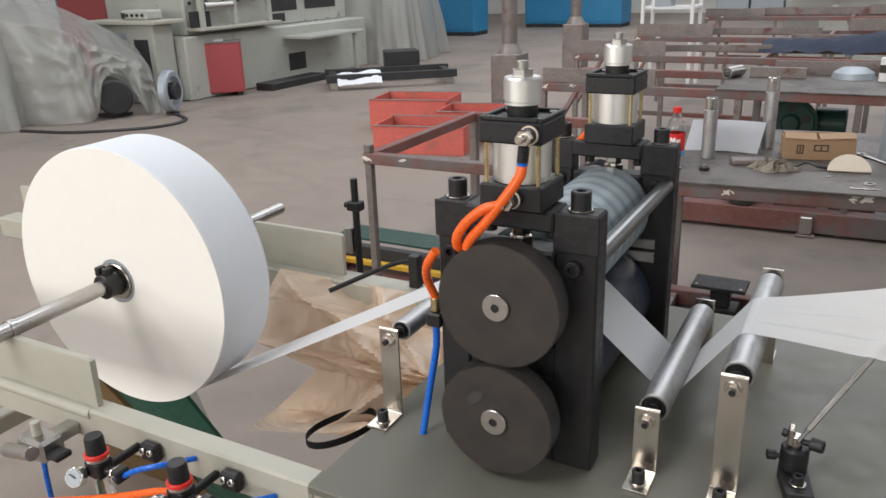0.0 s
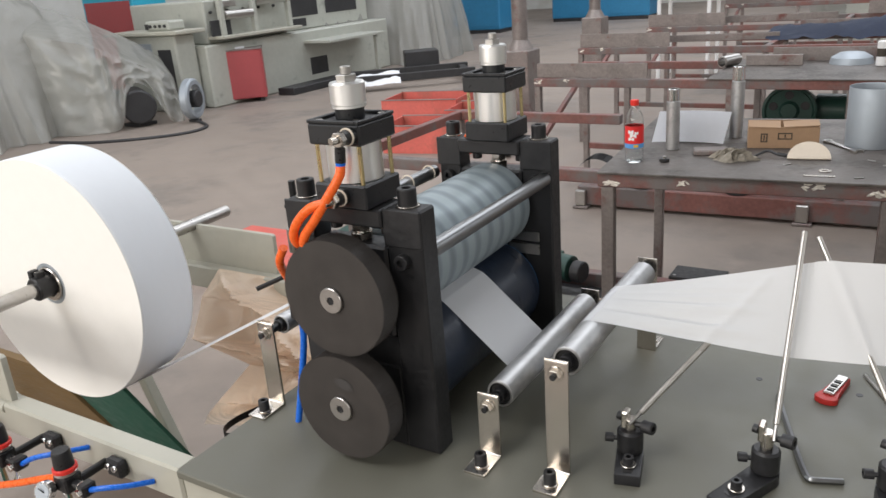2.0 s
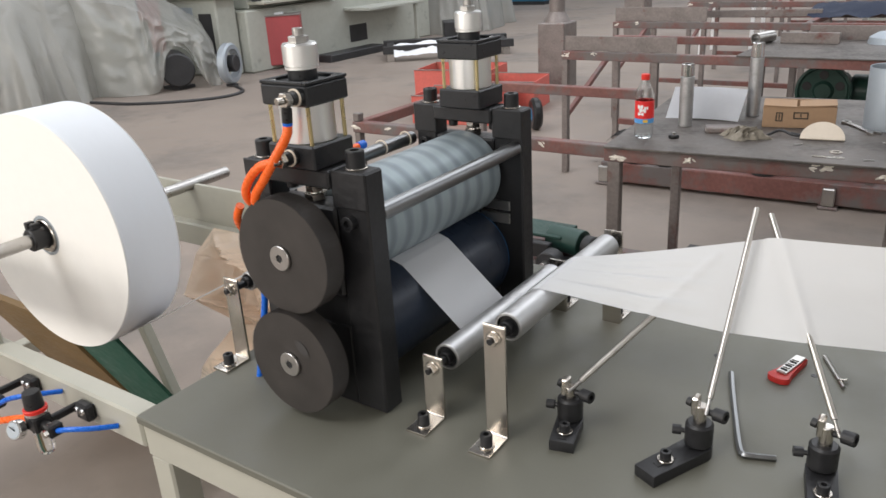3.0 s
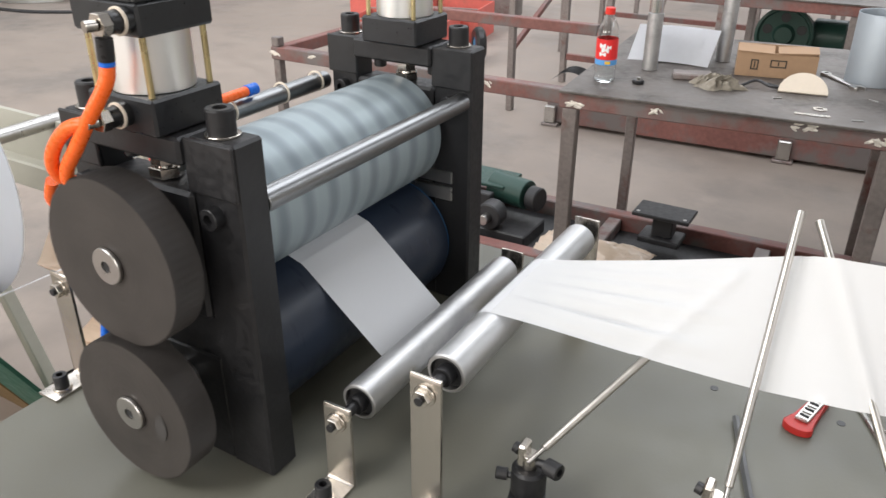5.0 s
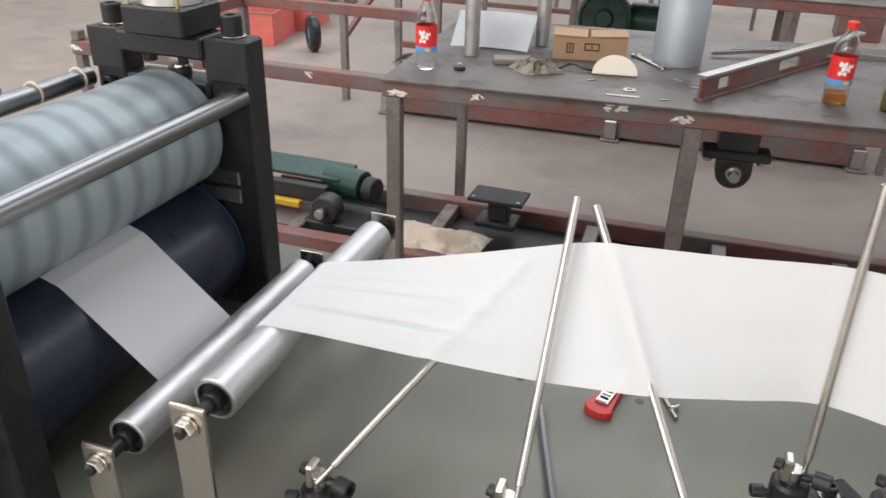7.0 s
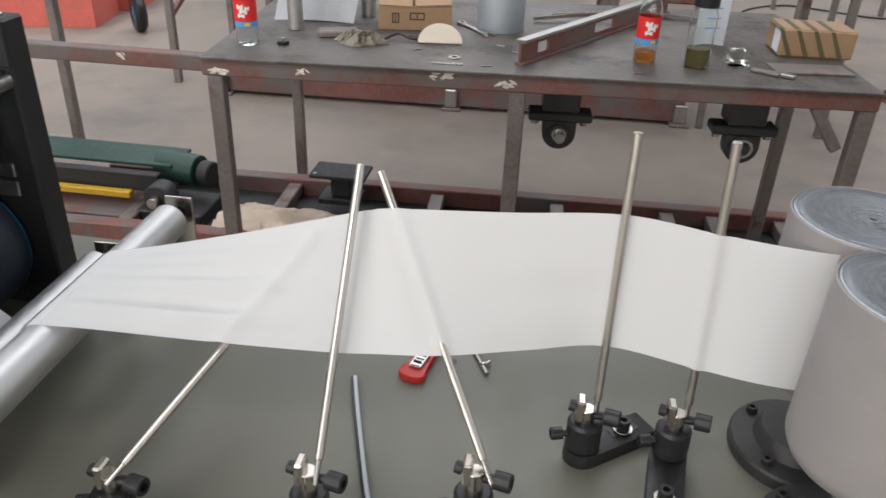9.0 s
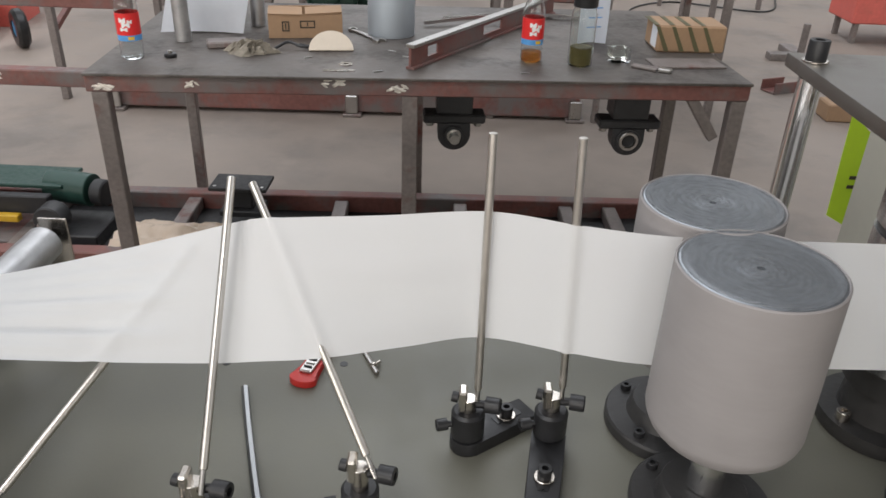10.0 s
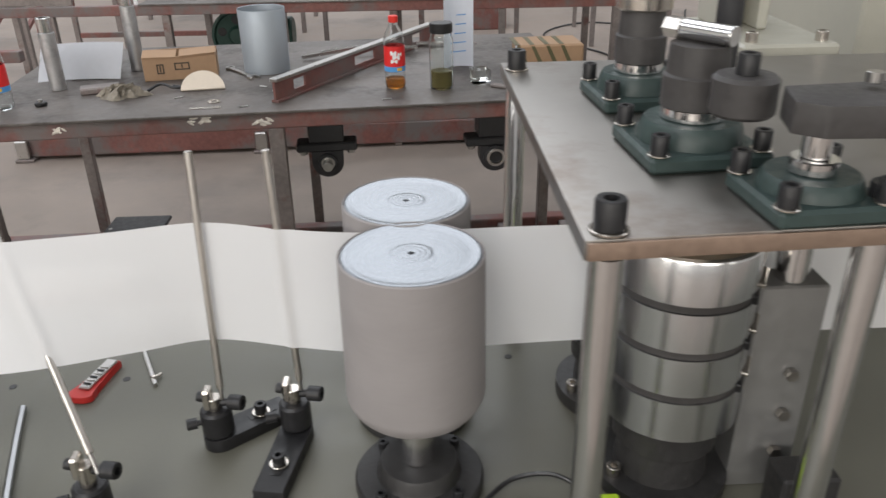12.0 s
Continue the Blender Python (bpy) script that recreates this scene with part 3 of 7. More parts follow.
def embossing_unit():
    t = thing("embossing_unit", (AX, 1.16, BED_Z), "black steel embossing unit with gears, rollers and twin air cylinders", "embossing machine")
    for y0, y1 in ((0.924, 0.964), (1.358, 1.398)):
        for sx, nm in ((-1, "a"), (1, "b")):
            xa, xb = (-0.457, -0.410) if sx < 0 else (-0.281, -0.223)
            bm = box(B(), (xa, y0, BED_Z), (xb, y1, 1.181), 0.003)
            part("post", bm, BLACK, t, "black steel post")
            part("post_head", box(B(), (xa - 0.002, y0 - 0.004, 1.128), (xb + 0.002, y0 - 0.0002, 1.1812), 0.0015), BLACK, t)
        part("web_plate", box(B(), (-0.4095, y0 + 0.002, BED_Z), (-0.2815, y1 - 0.002, 0.935), 0.002), BLACK, t)
        part("bearing_block", box(B(), (-0.4095, y0 - 0.003, 0.985), (-0.282, y1 + 0.003, 1.125), 0.004), BLACK, t, "black sliding bearing block")
        part("block_filler", box(B(), (-0.4095, y0 + 0.004, 0.9355), (-0.282, y1 - 0.004, 0.9845)), BLACK, t)
        part("crosshead", box(B(), (-0.4095, y0 - 0.01, 1.154), (-0.2815, y1 + 0.01, 1.181), 0.003), BLACK, t, "black crosshead")
        for x in (-0.4335, -0.254):
            bm = cap_screw(B(), (x, (y0 + y1) / 2, 1.1835), (0, 0, 1), 0.0135, 0.024)
            part("cap_screw", bm, BLACK, t)
            part("washer", washer(B(), (x, (y0 + y1) / 2, 1.1811), (0, 0, 1), 0.017), NICKEL, t, "bright washer")
        part("piston_rod", cyl(B(), (AX, (y0 + y1) / 2, 1.1255), (AX, (y0 + y1) / 2, 1.1538), 0.009, 20), CHROME, t)
        part("rod_nut", hexa(B(), (AX, (y0 + y1) / 2, 1.1258), (AX, (y0 + y1) / 2, 1.137), 0.017), NICKEL, t)
        part("rod_nut", hexa(B(), (AX, (y0 + y1) / 2, 1.139), (AX, (y0 + y1) / 2, 1.1535), 0.014), NICKEL, t)
        for sx in (-1, 1):
            part("guide_screw", cap_screw(B(), (AX + sx * 0.045, (y0 + y1) / 2, 1.1538), (0, 0, -1), 0.009, 0.015), BLACK, t)
        part("side_screw", cap_screw(B(), (-0.254, y0, 1.108), (0, -1, 0), 0.011, 0.012), BLACK, t)
        part("side_screw", cap_screw(B(), (-0.4335, y0, 1.108), (0, -1, 0), 0.011, 0.012), BLACK, t)
    for x, z, mt, nm in ((-0.236, 1.112, TIEBAR, "dark ground tie bar"), (-0.47, 1.112, TIEBAR, "dark ground tie bar")):
        part("tie_bar", cyl(B(), (x, 0.9645, z), (x, 1.3575, z), 0.0125, 32), mt, t, nm)
    up = part("embossing_roller", lathe(B(), (AX, 0.978, TOPZ), (AX, 1.348, TOPZ), [(0, 0), (0.066, 0), (0.066, 0.004), (0.077, 0.004), (0.0775, 0.006), (0.0775, 0.364), (0.077, 0.366), (0.066, 0.366), (0.066, 0.37), (0, 0.37)], 96),
              EMBOSS, t, "grey-green embossed roller with dull rings", (AX, 1.165, TOPZ))
    part("journal", cyl(B(), (AX, 0.8965, TOPZ), (AX, 0.9778, TOPZ), 0.02, 24), STEEL, up)
    part("journal", cyl(B(), (AX, 1.3482, TOPZ), (AX, 1.425, TOPZ), 0.02, 24), STEEL, up)
    lo = part("rubber_roller", cyl(B(), (AX, 0.976, LOWZ), (AX, 1.35, LOWZ), 0.0885, 96, 0.004), RUBBER, t, "blue-black rubber roller", (AX, 1.165, LOWZ))
    for y in (0.9735, 1.3505):
        part("end_ring", cyl(B(), (AX, y, LOWZ), (AX, y + 0.0022, LOWZ), 0.086, 64, 0.0004, 0.05), RUBBER_END, lo, "blue end ring")
    part("journal", cyl(B(), (AX, 0.8885, LOWZ), (AX, 0.973, LOWZ), 0.02, 24), STEEL, lo)
    part("journal", cyl(B(), (AX, 1.353, LOWZ), (AX, 1.425, LOWZ), 0.02, 24), STEEL, lo)
    part("stripper_bar", box(B(), (-0.33, 1.3545, 0.99), (-0.25, 1.3678, 1.008), 0.001), STEEL, t)
    part("stripper_bar", box(B(), (-0.33, 1.3545, 0.964), (-0.25, 1.3678, 0.984), 0.001), STEEL, t)
    g1 = gear(t, TOPZ, 0.861, 0.0875)
    g2 = gear(t, LOWZ, 0.851, 0.083)
    worn_patch(g2, LOWZ, 0.851)
    air_cylinder(t, -0.337, 0.946, ((1.285, -0.307, True), (1.2, -0.331, False)))
    air_cylinder(t, -0.338, 1.376, ())
    # air lines
    part("air_hose", tube(B(), [(-0.3092, 0.879, 1.251), (-0.312, 0.876, 1.236), (-0.331, 0.868, 1.206), (-0.354, 0.864, 1.175), (-0.375, 0.864, 1.151), (-0.382, 0.868, 1.135), (-0.375, 0.878, 1.128), (-0.369, 0.892, 1.131)], 0.0066, 12), ORANGE, t, "orange air hose")
    part("air_hose", tube(B(), [(-0.335, 0.868, 1.2), (-0.355, 0.862, 1.194), (-0.377, 0.86, 1.176), (-0.393, 0.862, 1.154), (-0.397, 0.87, 1.136), (-0.389, 0.884, 1.126)], 0.0066, 12), ORANGE, t, "orange air hose")
    part("air_hose", tube(B(), [(-0.44, 0.886, 1.118), (-0.458, 0.892, 1.092), (-0.472, 0.915, 1.06), (-0.47, 0.932, 1.026)], 0.0065, 12), ORANGE, t, "orange air hose")
    part("air_hose", tube(B(), [(-0.383, 1.368, 1.197), (-0.398, 1.372, 1.181), (-0.422, 1.388, 1.161), (-0.45, 1.404, 1.13), (-0.466, 1.406, 1.085)], 0.0065, 12), ORANGE, t, "orange air hose")
    part("air_hose", tube(B(), [(-0.468, 1.02, 1.132), (-0.462, 1.1, 1.134), (-0.462, 1.186, 1.135)], 0.0065, 12), ORANGE, t, "orange air hose")
    part("hose_end", cyl(B(), (-0.462, 1.1862, 1.135), (-0.462, 1.204, 1.135), 0.0078, 16), BLUETUBE, t, "blue push fitting")
    for y in (1.16, 1.26, 1.335):
        part("cable_tie", cyl(B(), (-0.47, y, 1.114), (-0.47, y + 0.0025, 1.114), 0.0152, 20, 0.0003, 0.0128), CREAM, t)
    part("air_hose", tube(B(), [(-0.47, 0.932, 0.981), (-0.472, 0.932, 0.94), (-0.482, 0.924, 0.87), (-0.489, 0.907, BED_Z - 0.01)], 0.0055, 12), BLUETUBE, t, "blue air hose")
    part("hose_joint", box(B(), (-0.48, 0.918, 0.982), (-0.4555, 0.943, 1.0035), 0.002), BLACKPLASTIC, t)
    part("brass_nipple", cyl(B(), (-0.47, 0.932, 1.004), (-0.47, 0.932, 1.025), 0.0075, 16), BRASS, t)
    MOVERS.append((up, (AX, 1.165, TOPZ), OFF[t], 1108.0, "y", -1))
    MOVERS.append((lo, (AX, 1.165, LOWZ), OFF[t], 1108.0, "y", 1))
    MOVERS.append((g1, (AX, 0.8785, TOPZ), OFF[t], 1108.0, "y", -1))
    MOVERS.append((g2, (AX, 0.8685, LOWZ), OFF[t], 1108.0, "y", 1))


embossing_unit()


# ---- guide rollers ----
def l_bracket(parent, x, y, ztop, foot_dir=-1, w=0.034):
    """Bent plate foot: upright with a foot towards the operator, its bolt and its nut."""
    h = 0.004
    poly = [(y + foot_dir * 0.056, BED_Z), (y + foot_dir * 0.056, BED_Z + h), (y + foot_dir * 0.006, BED_Z + h), (y + foot_dir * h, BED_Z + h + 0.002),
            (y + foot_dir * h, ztop - 0.004), (y + foot_dir * (h - 0.001), ztop), (y, ztop), (y, BED_Z)]
    bm = prism(B(), poly if foot_dir < 0 else poly[::-1], at(x - w / 2, 0, 0, YZ), w, 0.0008)
    b = part("bracket", bm, NICKEL, parent, "bright bent steel bracket")
    by = y + foot_dir * 0.034
    part("foot_washer", washer(B(), (x, by, BED_Z + h + 0.0002), (0, 0, 1), 0.0115), NICKEL, b)
    part("foot_screw", cap_screw(B(), (x, by, BED_Z + h + 0.0029), (0, 0, 1), 0.009, 0.017), BLACK, b, "black socket screw")
    return b


def guide_roller(x, z, y0, y1, r, group, left=False):
    t = thing("guide_roller", (x, (y0 + y1) / 2, BED_Z), "bright aluminium guide roller on two bent steel brackets", "guide roller", group)
    yb, yf = y0 - 0.034, y1 + 0.024
    tube_ = part("roller_tube", cyl(B(), (x, y0, z), (x, y1, z), r, 48, 0.0012, r * 0.82), ALU_ROLL, t, "bright aluminium tube", (x, (y0 + y1) / 2, z))
    for y, d in ((y0, 1), (y1, -1)):
        part("bearing", cyl(B(), (x, y + d * 0.0045, z), (x, y + d * 0.012, z), r * 0.81, 32, 0.001), BLACK, t, "black bearing recess")
    part("axle", cyl(B(), (x, yb + 0.0005, z), (x, y0 + 0.004, z), 0.0065, 16), BLACK, t)
    part("axle", cyl(B(), (x, y1 - 0.004, z), (x, yf - 0.0045, z), 0.0065, 16), BLACK, t)
    part("spacer", cyl(B(), (x, y0 - 0.008, z), (x, y0 + 0.0042, z), 0.0105, 20), BLACK, t)
    for y, d in ((yb, -1), (yf, 1)):
        b = l_bracket(t, x, y, z + 0.02, d)
        part("axle_washer", washer(B(), (x, y + d * 0.0042, z), (0, d, 0), 0.0115, 0.002), NICKEL, b)
        part("axle_nut", hexa(B(), (x, y + d * 0.0064, z), (x, y + d * 0.0135, z), 0.0092), NICKEL, b, "bright hex nut")
        part("axle_end", cyl(B(), (x, y + d * 0.0137, z), (x, y + d * 0.017, z), 0.0045, 14), BLACK, b)
    MOVERS.append((tube_, (x, (y0 + y1) / 2, z), OFF[t], 900.0, "y", 1))
    return t


guide_roller(-0.155, 0.884, 0.994, 1.342, 0.0215, "guide rollers after the embosser")
guide_roller(-0.048, 0.960, 0.996, 1.342, 0.0215, "guide rollers after the embosser")
guide_roller(-0.56, 0.934, 0.974, 1.345, 0.017, "guide roller before the embosser")


# ---- the web ----
def tangent(c, r, p, side):
    """Where a line from p touches a circle (all in the xz plane)."""
    dx, dz = p[0] - c[0], p[1] - c[1]
    d = math.hypot(dx, dz)
    a = math.atan2(dz, dx) + side * math.acos(r / d)
    return (c[0] + r * math.cos(a), c[1] + r * math.sin(a))


def web():
    t = thing("nonwoven_web", (0.3, 1.15, 0.93), "running strip of thin white nonwoven sheet threaded over rollers and rods", "nonwoven strip")

    def ribbon(name, pts, y_a, y_b, mat, per=6):
        """A level strip along points in the xz plane, whose edges lie at y_a(s), y_b(s)."""
        path = smooth_path([(x, 0, z) for x, z in pts], per)
        n = len(path) - 1

        def fn(u, v):
            p = path[round(u * n)]
            ya, yb = y_a[0] + (y_a[1] - y_a[0]) * u, y_b[0] + (y_b[1] - y_b[0]) * u
            return Vector((p.x, ya + (yb - ya) * v, p.z))

        return part(name, grid(B(), fn, n, 8), mat, t, "", None, 60)

    rr = 0.282
    p = (-0.56 - 0.004, 0.934 + 0.018)
    tx, tz = tangent((REEL.x, REEL.z), rr, p, -1)
    arc = []
    a0 = math.atan2(tz - REEL.z, tx - REEL.x)
    for k in range(6):
        a = a0 - (5 - k) * 0.05
        arc.append((REEL.x + rr * math.cos(a), REEL.z + rr * math.sin(a)))
    ribbon("strip_from_reel", arc + [((tx * 2 + p[0]) / 3, (tz * 2 + p[1]) / 3), ((tx + p[0] * 2) / 3, (tz + p[1] * 2) / 3), p], (1.002, 1.074), (1.138, 1.214), WEB_PLAIN)
    ribbon("strip_to_nip", [p, (-0.55, 0.9525), (-0.5, 0.959), (-0.44, 0.973), (AX, LOWZ + 0.0895)], (1.074, 1.078), (1.214, 1.217), WEB_PLAIN)
    c1, r1 = (-0.155, 0.884), 0.0222
    pts = [(AX + 0.0895 * math.sin(a), LOWZ + 0.0895 * math.cos(a)) for a in (0.0, 0.2, 0.4, 0.55)]
    end = (c1[0] + r1 * math.cos(math.radians(218)), c1[1] + r1 * math.sin(math.radians(218)))
    last = pts[-1]
    pts += [((last[0] * 2 + end[0]) / 3, (last[1] * 2 + end[1]) / 3), ((last[0] + end[0] * 2) / 3, (last[1] + end[1] * 2) / 3), end]
    ribbon("strip_off_rubber_roller", pts, (1.078, 1.081), (1.217, 1.217), WEB_PLAIN)
    c2, r2 = (-0.048, 0.960), 0.0222
    pts = []
    for k in range(8):
        a = math.radians(218 + (330 - 218) * k / 7)
        pts.append((c1[0] + r1 * math.cos(a), c1[1] + r1 * math.sin(a)))
    a = math.radians(150)
    pts.append((c2[0] + r2 * math.cos(a), c2[1] + r2 * math.sin(a)))
    for k in range(1, 5):
        a = math.radians(150 - 15 * k)
        pts.append((c2[0] + r2 * math.cos(a), c2[1] + r2 * math.sin(a)))
    ribbon("turned_strip", pts, (1.081, 1.087), (1.217, 1.227), WEB_PLAIN, 3)
    # strip turning from flat to upright over the rods
    z0 = c2[1] + r2
    lower = [(-0.048, 1.087, z0), (0.0, 1.098, 0.976), (0.1, 1.12, 0.961), (0.2, 1.141, 0.949), (0.25, 1.146, 0.95), (0.313, 1.152, 0.953), (0.39, 1.186, 0.946), (0.467, 1.2195, 0.938),
             (0.554, 1.2125, 0.929), (0.62, 1.2, 0.928), (0.69, 1.1975, 0.928), (0.8, 1.199, 0.931), (0.9, 1.2, 0.933), (0.975, 1.2005, 0.933), (1.2, 1.2, 0.934), (1.5, 1.2, 0.934)]
    upper = [(-0.048, 1.227, z0), (0.0, 1.228, 0.993), (0.1, 1.232, 1.019), (0.206, 1.245, 1.046), (0.225, 1.238, 1.054), (0.25, 1.228, 1.063), (0.36, 1.232, 1.069), (0.467, 1.2345, 1.077),
             (0.551, 1.2195, 1.074), (0.62, 1.203, 1.075), (0.69, 1.1975, 1.076), (0.8, 1.199, 1.077), (0.9, 1.2, 1.077), (0.975, 1.2005, 1.077), (1.2, 1.2, 1.076), (1.5, 1.2, 1.076)]
    la, ua = smooth_path(lower, 20), smooth_path(upper, 20)
    pressed = [(Vector(a), Vector(b)) for a, b in (((0.04, 1.034, 0.873), (0.165, 1.236, 1.012)), ((0.364, 1.09, 0.882), (0.228, 1.266, 1.083)), ((0.558, 1.215, 0.875), (0.549, 1.2255, 1.16)))]
    n = len(la) - 1

    def fn(u, v):
        k = round(u * n)
        a, b = la[k], ua[k]
        p = a.lerp(b, v)
        nrm = (b - a).cross(la[min(k + 1, n)] - la[max(k - 1, 0)]).normalized()
        x = p.x
        env = max(0.0, 1 - abs(x - 0.065) / 0.125) * math.sin(math.pi * v) ** 0.5
        ridge = math.sin(v * 20 + 1.4 * math.sin(x * 13 + 0.6))
        w = 0.005 * env * (abs(ridge) ** 0.6 * math.copysign(1, ridge)) * (0.5 + 0.5 * math.sin(v * 5 + 0.7)) + 0.0016 * env * math.sin(v * 43 + x * 18)
        env2 = max(0.0, 1 - abs(x - 0.37) / 0.1) * math.sin(math.pi * v)
        w += 0.0026 * env2 * math.sin(v * 13 + x * 9)
        for a2, b2 in pressed:
            d = b2 - a2
            q = a2 + d * max(0.0, min(1.0, (p - a2).dot(d) / d.length_squared)) - p
            q -= nrm * q.dot(nrm)
            w += 0.0032 * math.exp(-(q.length / 0.006) ** 2) * (1 if nrm.y < 0 else -1)
        return p + nrm * w

    part("upright_strip", grid(B(), fn, n, 44), WEB, t, "", None, 60)


web()


# ---- rod stands ----
def rod_stand(name_group, foot, arm, hinge_z, tip, r=0.0042, clamp=True):
    """A black foot with a slotted arm (arm: direction and length from the foot), a clamped joint and a bright rod."""
    fx, fy = foot
    t = thing("rod_stand", (fx, fy, BED_Z), "bright web guide rod in a black slotted foot", "rod stand", name_group)
    ax, ay, alen = arm
    ang = math.atan2(ay, ax)
    m = Matrix.Translation((fx, fy, BED_Z)) @ Matrix.Rotation(ang, 4, "Z")
    w = 0.019
    n = 10
    poly = [(w * math.cos(math.radians(90 + 180 * k / n)), w * math.sin(math.radians(90 + 180 * k / n))) for k in range(n + 1)]
    poly += [(alen, -w * 0.92), (alen, w * 0.92)]
    part("foot", prism(B(), poly, m, 0.017, 0.0015), BLACK, t, "black cast foot")
    part("post", cyl(B(), (fx, fy, BED_Z + 0.0172), (fx, fy, BED_Z + 0.052), w * 0.97, 28, 0.003), BLACK, t, "black round post")
    sx = alen * 0.62
    slot = [(0.008, 0)]
    bm = box(B(), (sx - 0.016, -0.006, 0.0172), (sx + 0.018, 0.006, 0.0178), 0, m)
    part("slot", bm, BLACKPLASTIC, t)
    p = m @ Vector((sx, 0, 0.018))
    part("foot_washer", washer(B(), p, (0, 0, 1), 0.011, 0.0025), NICKEL, t)
    part("foot_screw", cap_screw(B(), p + Vector((0, 0, 0.0027)), (0, 0, 1), 0.0075, 0.011), BLACK, t)
    part("joint_pin", cyl(B(), (fx, fy, BED_Z + 0.0522), (fx, fy, hinge_z - 0.004), 0.0085, 24), NICKEL, t, "bright pin")
    base = Vector((fx + 0.009, fy + 0.002, hinge_z))
    tip = Vector(tip)
    part("joint", box(B(), (fx - 0.011, fy - 0.009, hinge_z - 0.0185), (fx - 0.002, fy + 0.009, hinge_z + 0.008), 0.002), NICKEL, t, "bright clamp joint")
    part("joint_screw", cap_screw(B(), (fx + 0.0185, fy, hinge_z - 0.012), (1, -0.25, 0.05), 0.009, 0.016), BLACK, t)
    part("joint_screw", cap_screw(B(), (fx - 0.0115, fy, hinge_z - 0.004), (-1, 0.2, 0.1), 0.006, 0.007), BLACK, t)
    part("joint_shank", cyl(B(), (fx - 0.0018, fy, hinge_z - 0.012), (fx + 0.0182, fy, hinge_z - 0.012), 0.0045, 14), BLACK, t)
    part("thumb_screw", cap_screw(B(), (fx - w * 0.98 - 0.004, fy - 0.004, BED_Z + 0.034), (-1, -0.3, 0), 0.0068, 0.012), BLACK, t)
    part("thumb_shank", cyl(B(), (fx - w * 0.9, fy - 0.0035, BED_Z + 0.034), (fx - w * 0.98 - 0.0042, fy - 0.0042, BED_Z + 0.034), 0.0035, 12), BLACK, t)
    d = (tip - base).normalized()
    part("rod_shank", cyl(B(), base - d * 0.016, base + d * 0.006, 0.0027, 12), STEEL, t)
    part("rod", cyl(B(), base + d * 0.0062, tip, r, 24, 0.0006), DULLROD, t, "bright polished rod")
    return t


G = "rod stands along the web"
rod_stand(G, (0.031, 1.032), (0.25, -1, 0.062), 0.873, (0.165, 1.236, 1.012))
rod_stand(G, (0.207, 1.06), (-0.45, -1, 0.1), 0.882, (0.21, 1.258, 1.092))
rod_stand(G, (0.355, 1.088), (0.2, -1, 0.09), 0.882, (0.228, 1.266, 1.083))
rod_stand(G, (0.458, 1.206), (0.85, 0.62, 0.088), 0.872, (0.467, 1.237, 1.157))
rod_stand(G, (0.549, 1.213), (-0.16, -1, 0.112), 0.875, (0.549, 1.2255, 1.16))


# ---- drive drums ----
def drum(x, y):
    t = thing("drive_drum", (x, y, BED_Z), "grey covered drive drum with bright turned top on a black flange", "drum", "pair of drive drums")
    part("flange", lathe(B(), (x, y, BED_Z), (x, y, 1), [(0, 0), (0.069, 0), (0.071, 0.003), (0.071, 0.014), (0.069, 0.017), (0.047, 0.018), (0.045, 0.022), (0.043, 0.032), (0.041, 0.035), (0.024, 0.036), (0, 0.036)], 56), CASTIRON, t, "black cast flange bearing")
    for k in range(4):
        a = math.radians(45 + 90 * k)
        part("flange_screw", cap_screw(B(), (x + 0.058 * math.cos(a), y + 0.058 * math.sin(a), BED_Z + 0.0175), (0, 0, 1), 0.006, 0.007), BLACK, t)
    part("shaft", cyl(B(), (x, y, BED_Z + 0.0362), (x, y, 0.917), 0.018, 32), CHROME, t, "bright shaft")
    d = part("drum_body", lathe(B(), (x, y, 0.924), (x, y, 1.1), [(0.0182, -0.011), (0.063, -0.011), (0.068, -0.005), (0.0715, 0.003), (0.0725, 0.008), (0.071, 0.162), (0.0695, 0.1635), (0.0685, 0.162)], 96), DRUM, t, "grey rubber-covered drum", (x, y, 0.94))
    rings = [(0.0684, 0.162), (0.067, 0.1632)]
    rings += [(0.0655, 0.1632), (0.0615, 0.1624), (0.0585, 0.1621), (0.056, 0.162)]
    for k in range(9):
        r = 0.054 - k * 0.0036
        rings += [(r, 0.162 + 0.000015 * math.sin(k * 2.3)), (r - 0.0018, 0.162)]
    for r in (0.0195, 0.0145, 0.0095):
        rings += [(r, 0.162), (r - 0.0012, 0.1624), (r - 0.0026, 0.1621)]
    rings += [(0.0035, 0.1622), (0.003, 0.159), (0, 0.159)]
    part("turned_end", lathe(B(), (x, y, 0.924), (x, y, 1.1), rings, 96), DRUMTOP, d, "turned steel end face", None, 60)
    MOVERS.append((d, (x, y, 0.94), OFF[t], 1300.0, "z", 1 if y < 1.2 else -1))


drum(0.695, 1.127)
drum(0.690, 1.257)


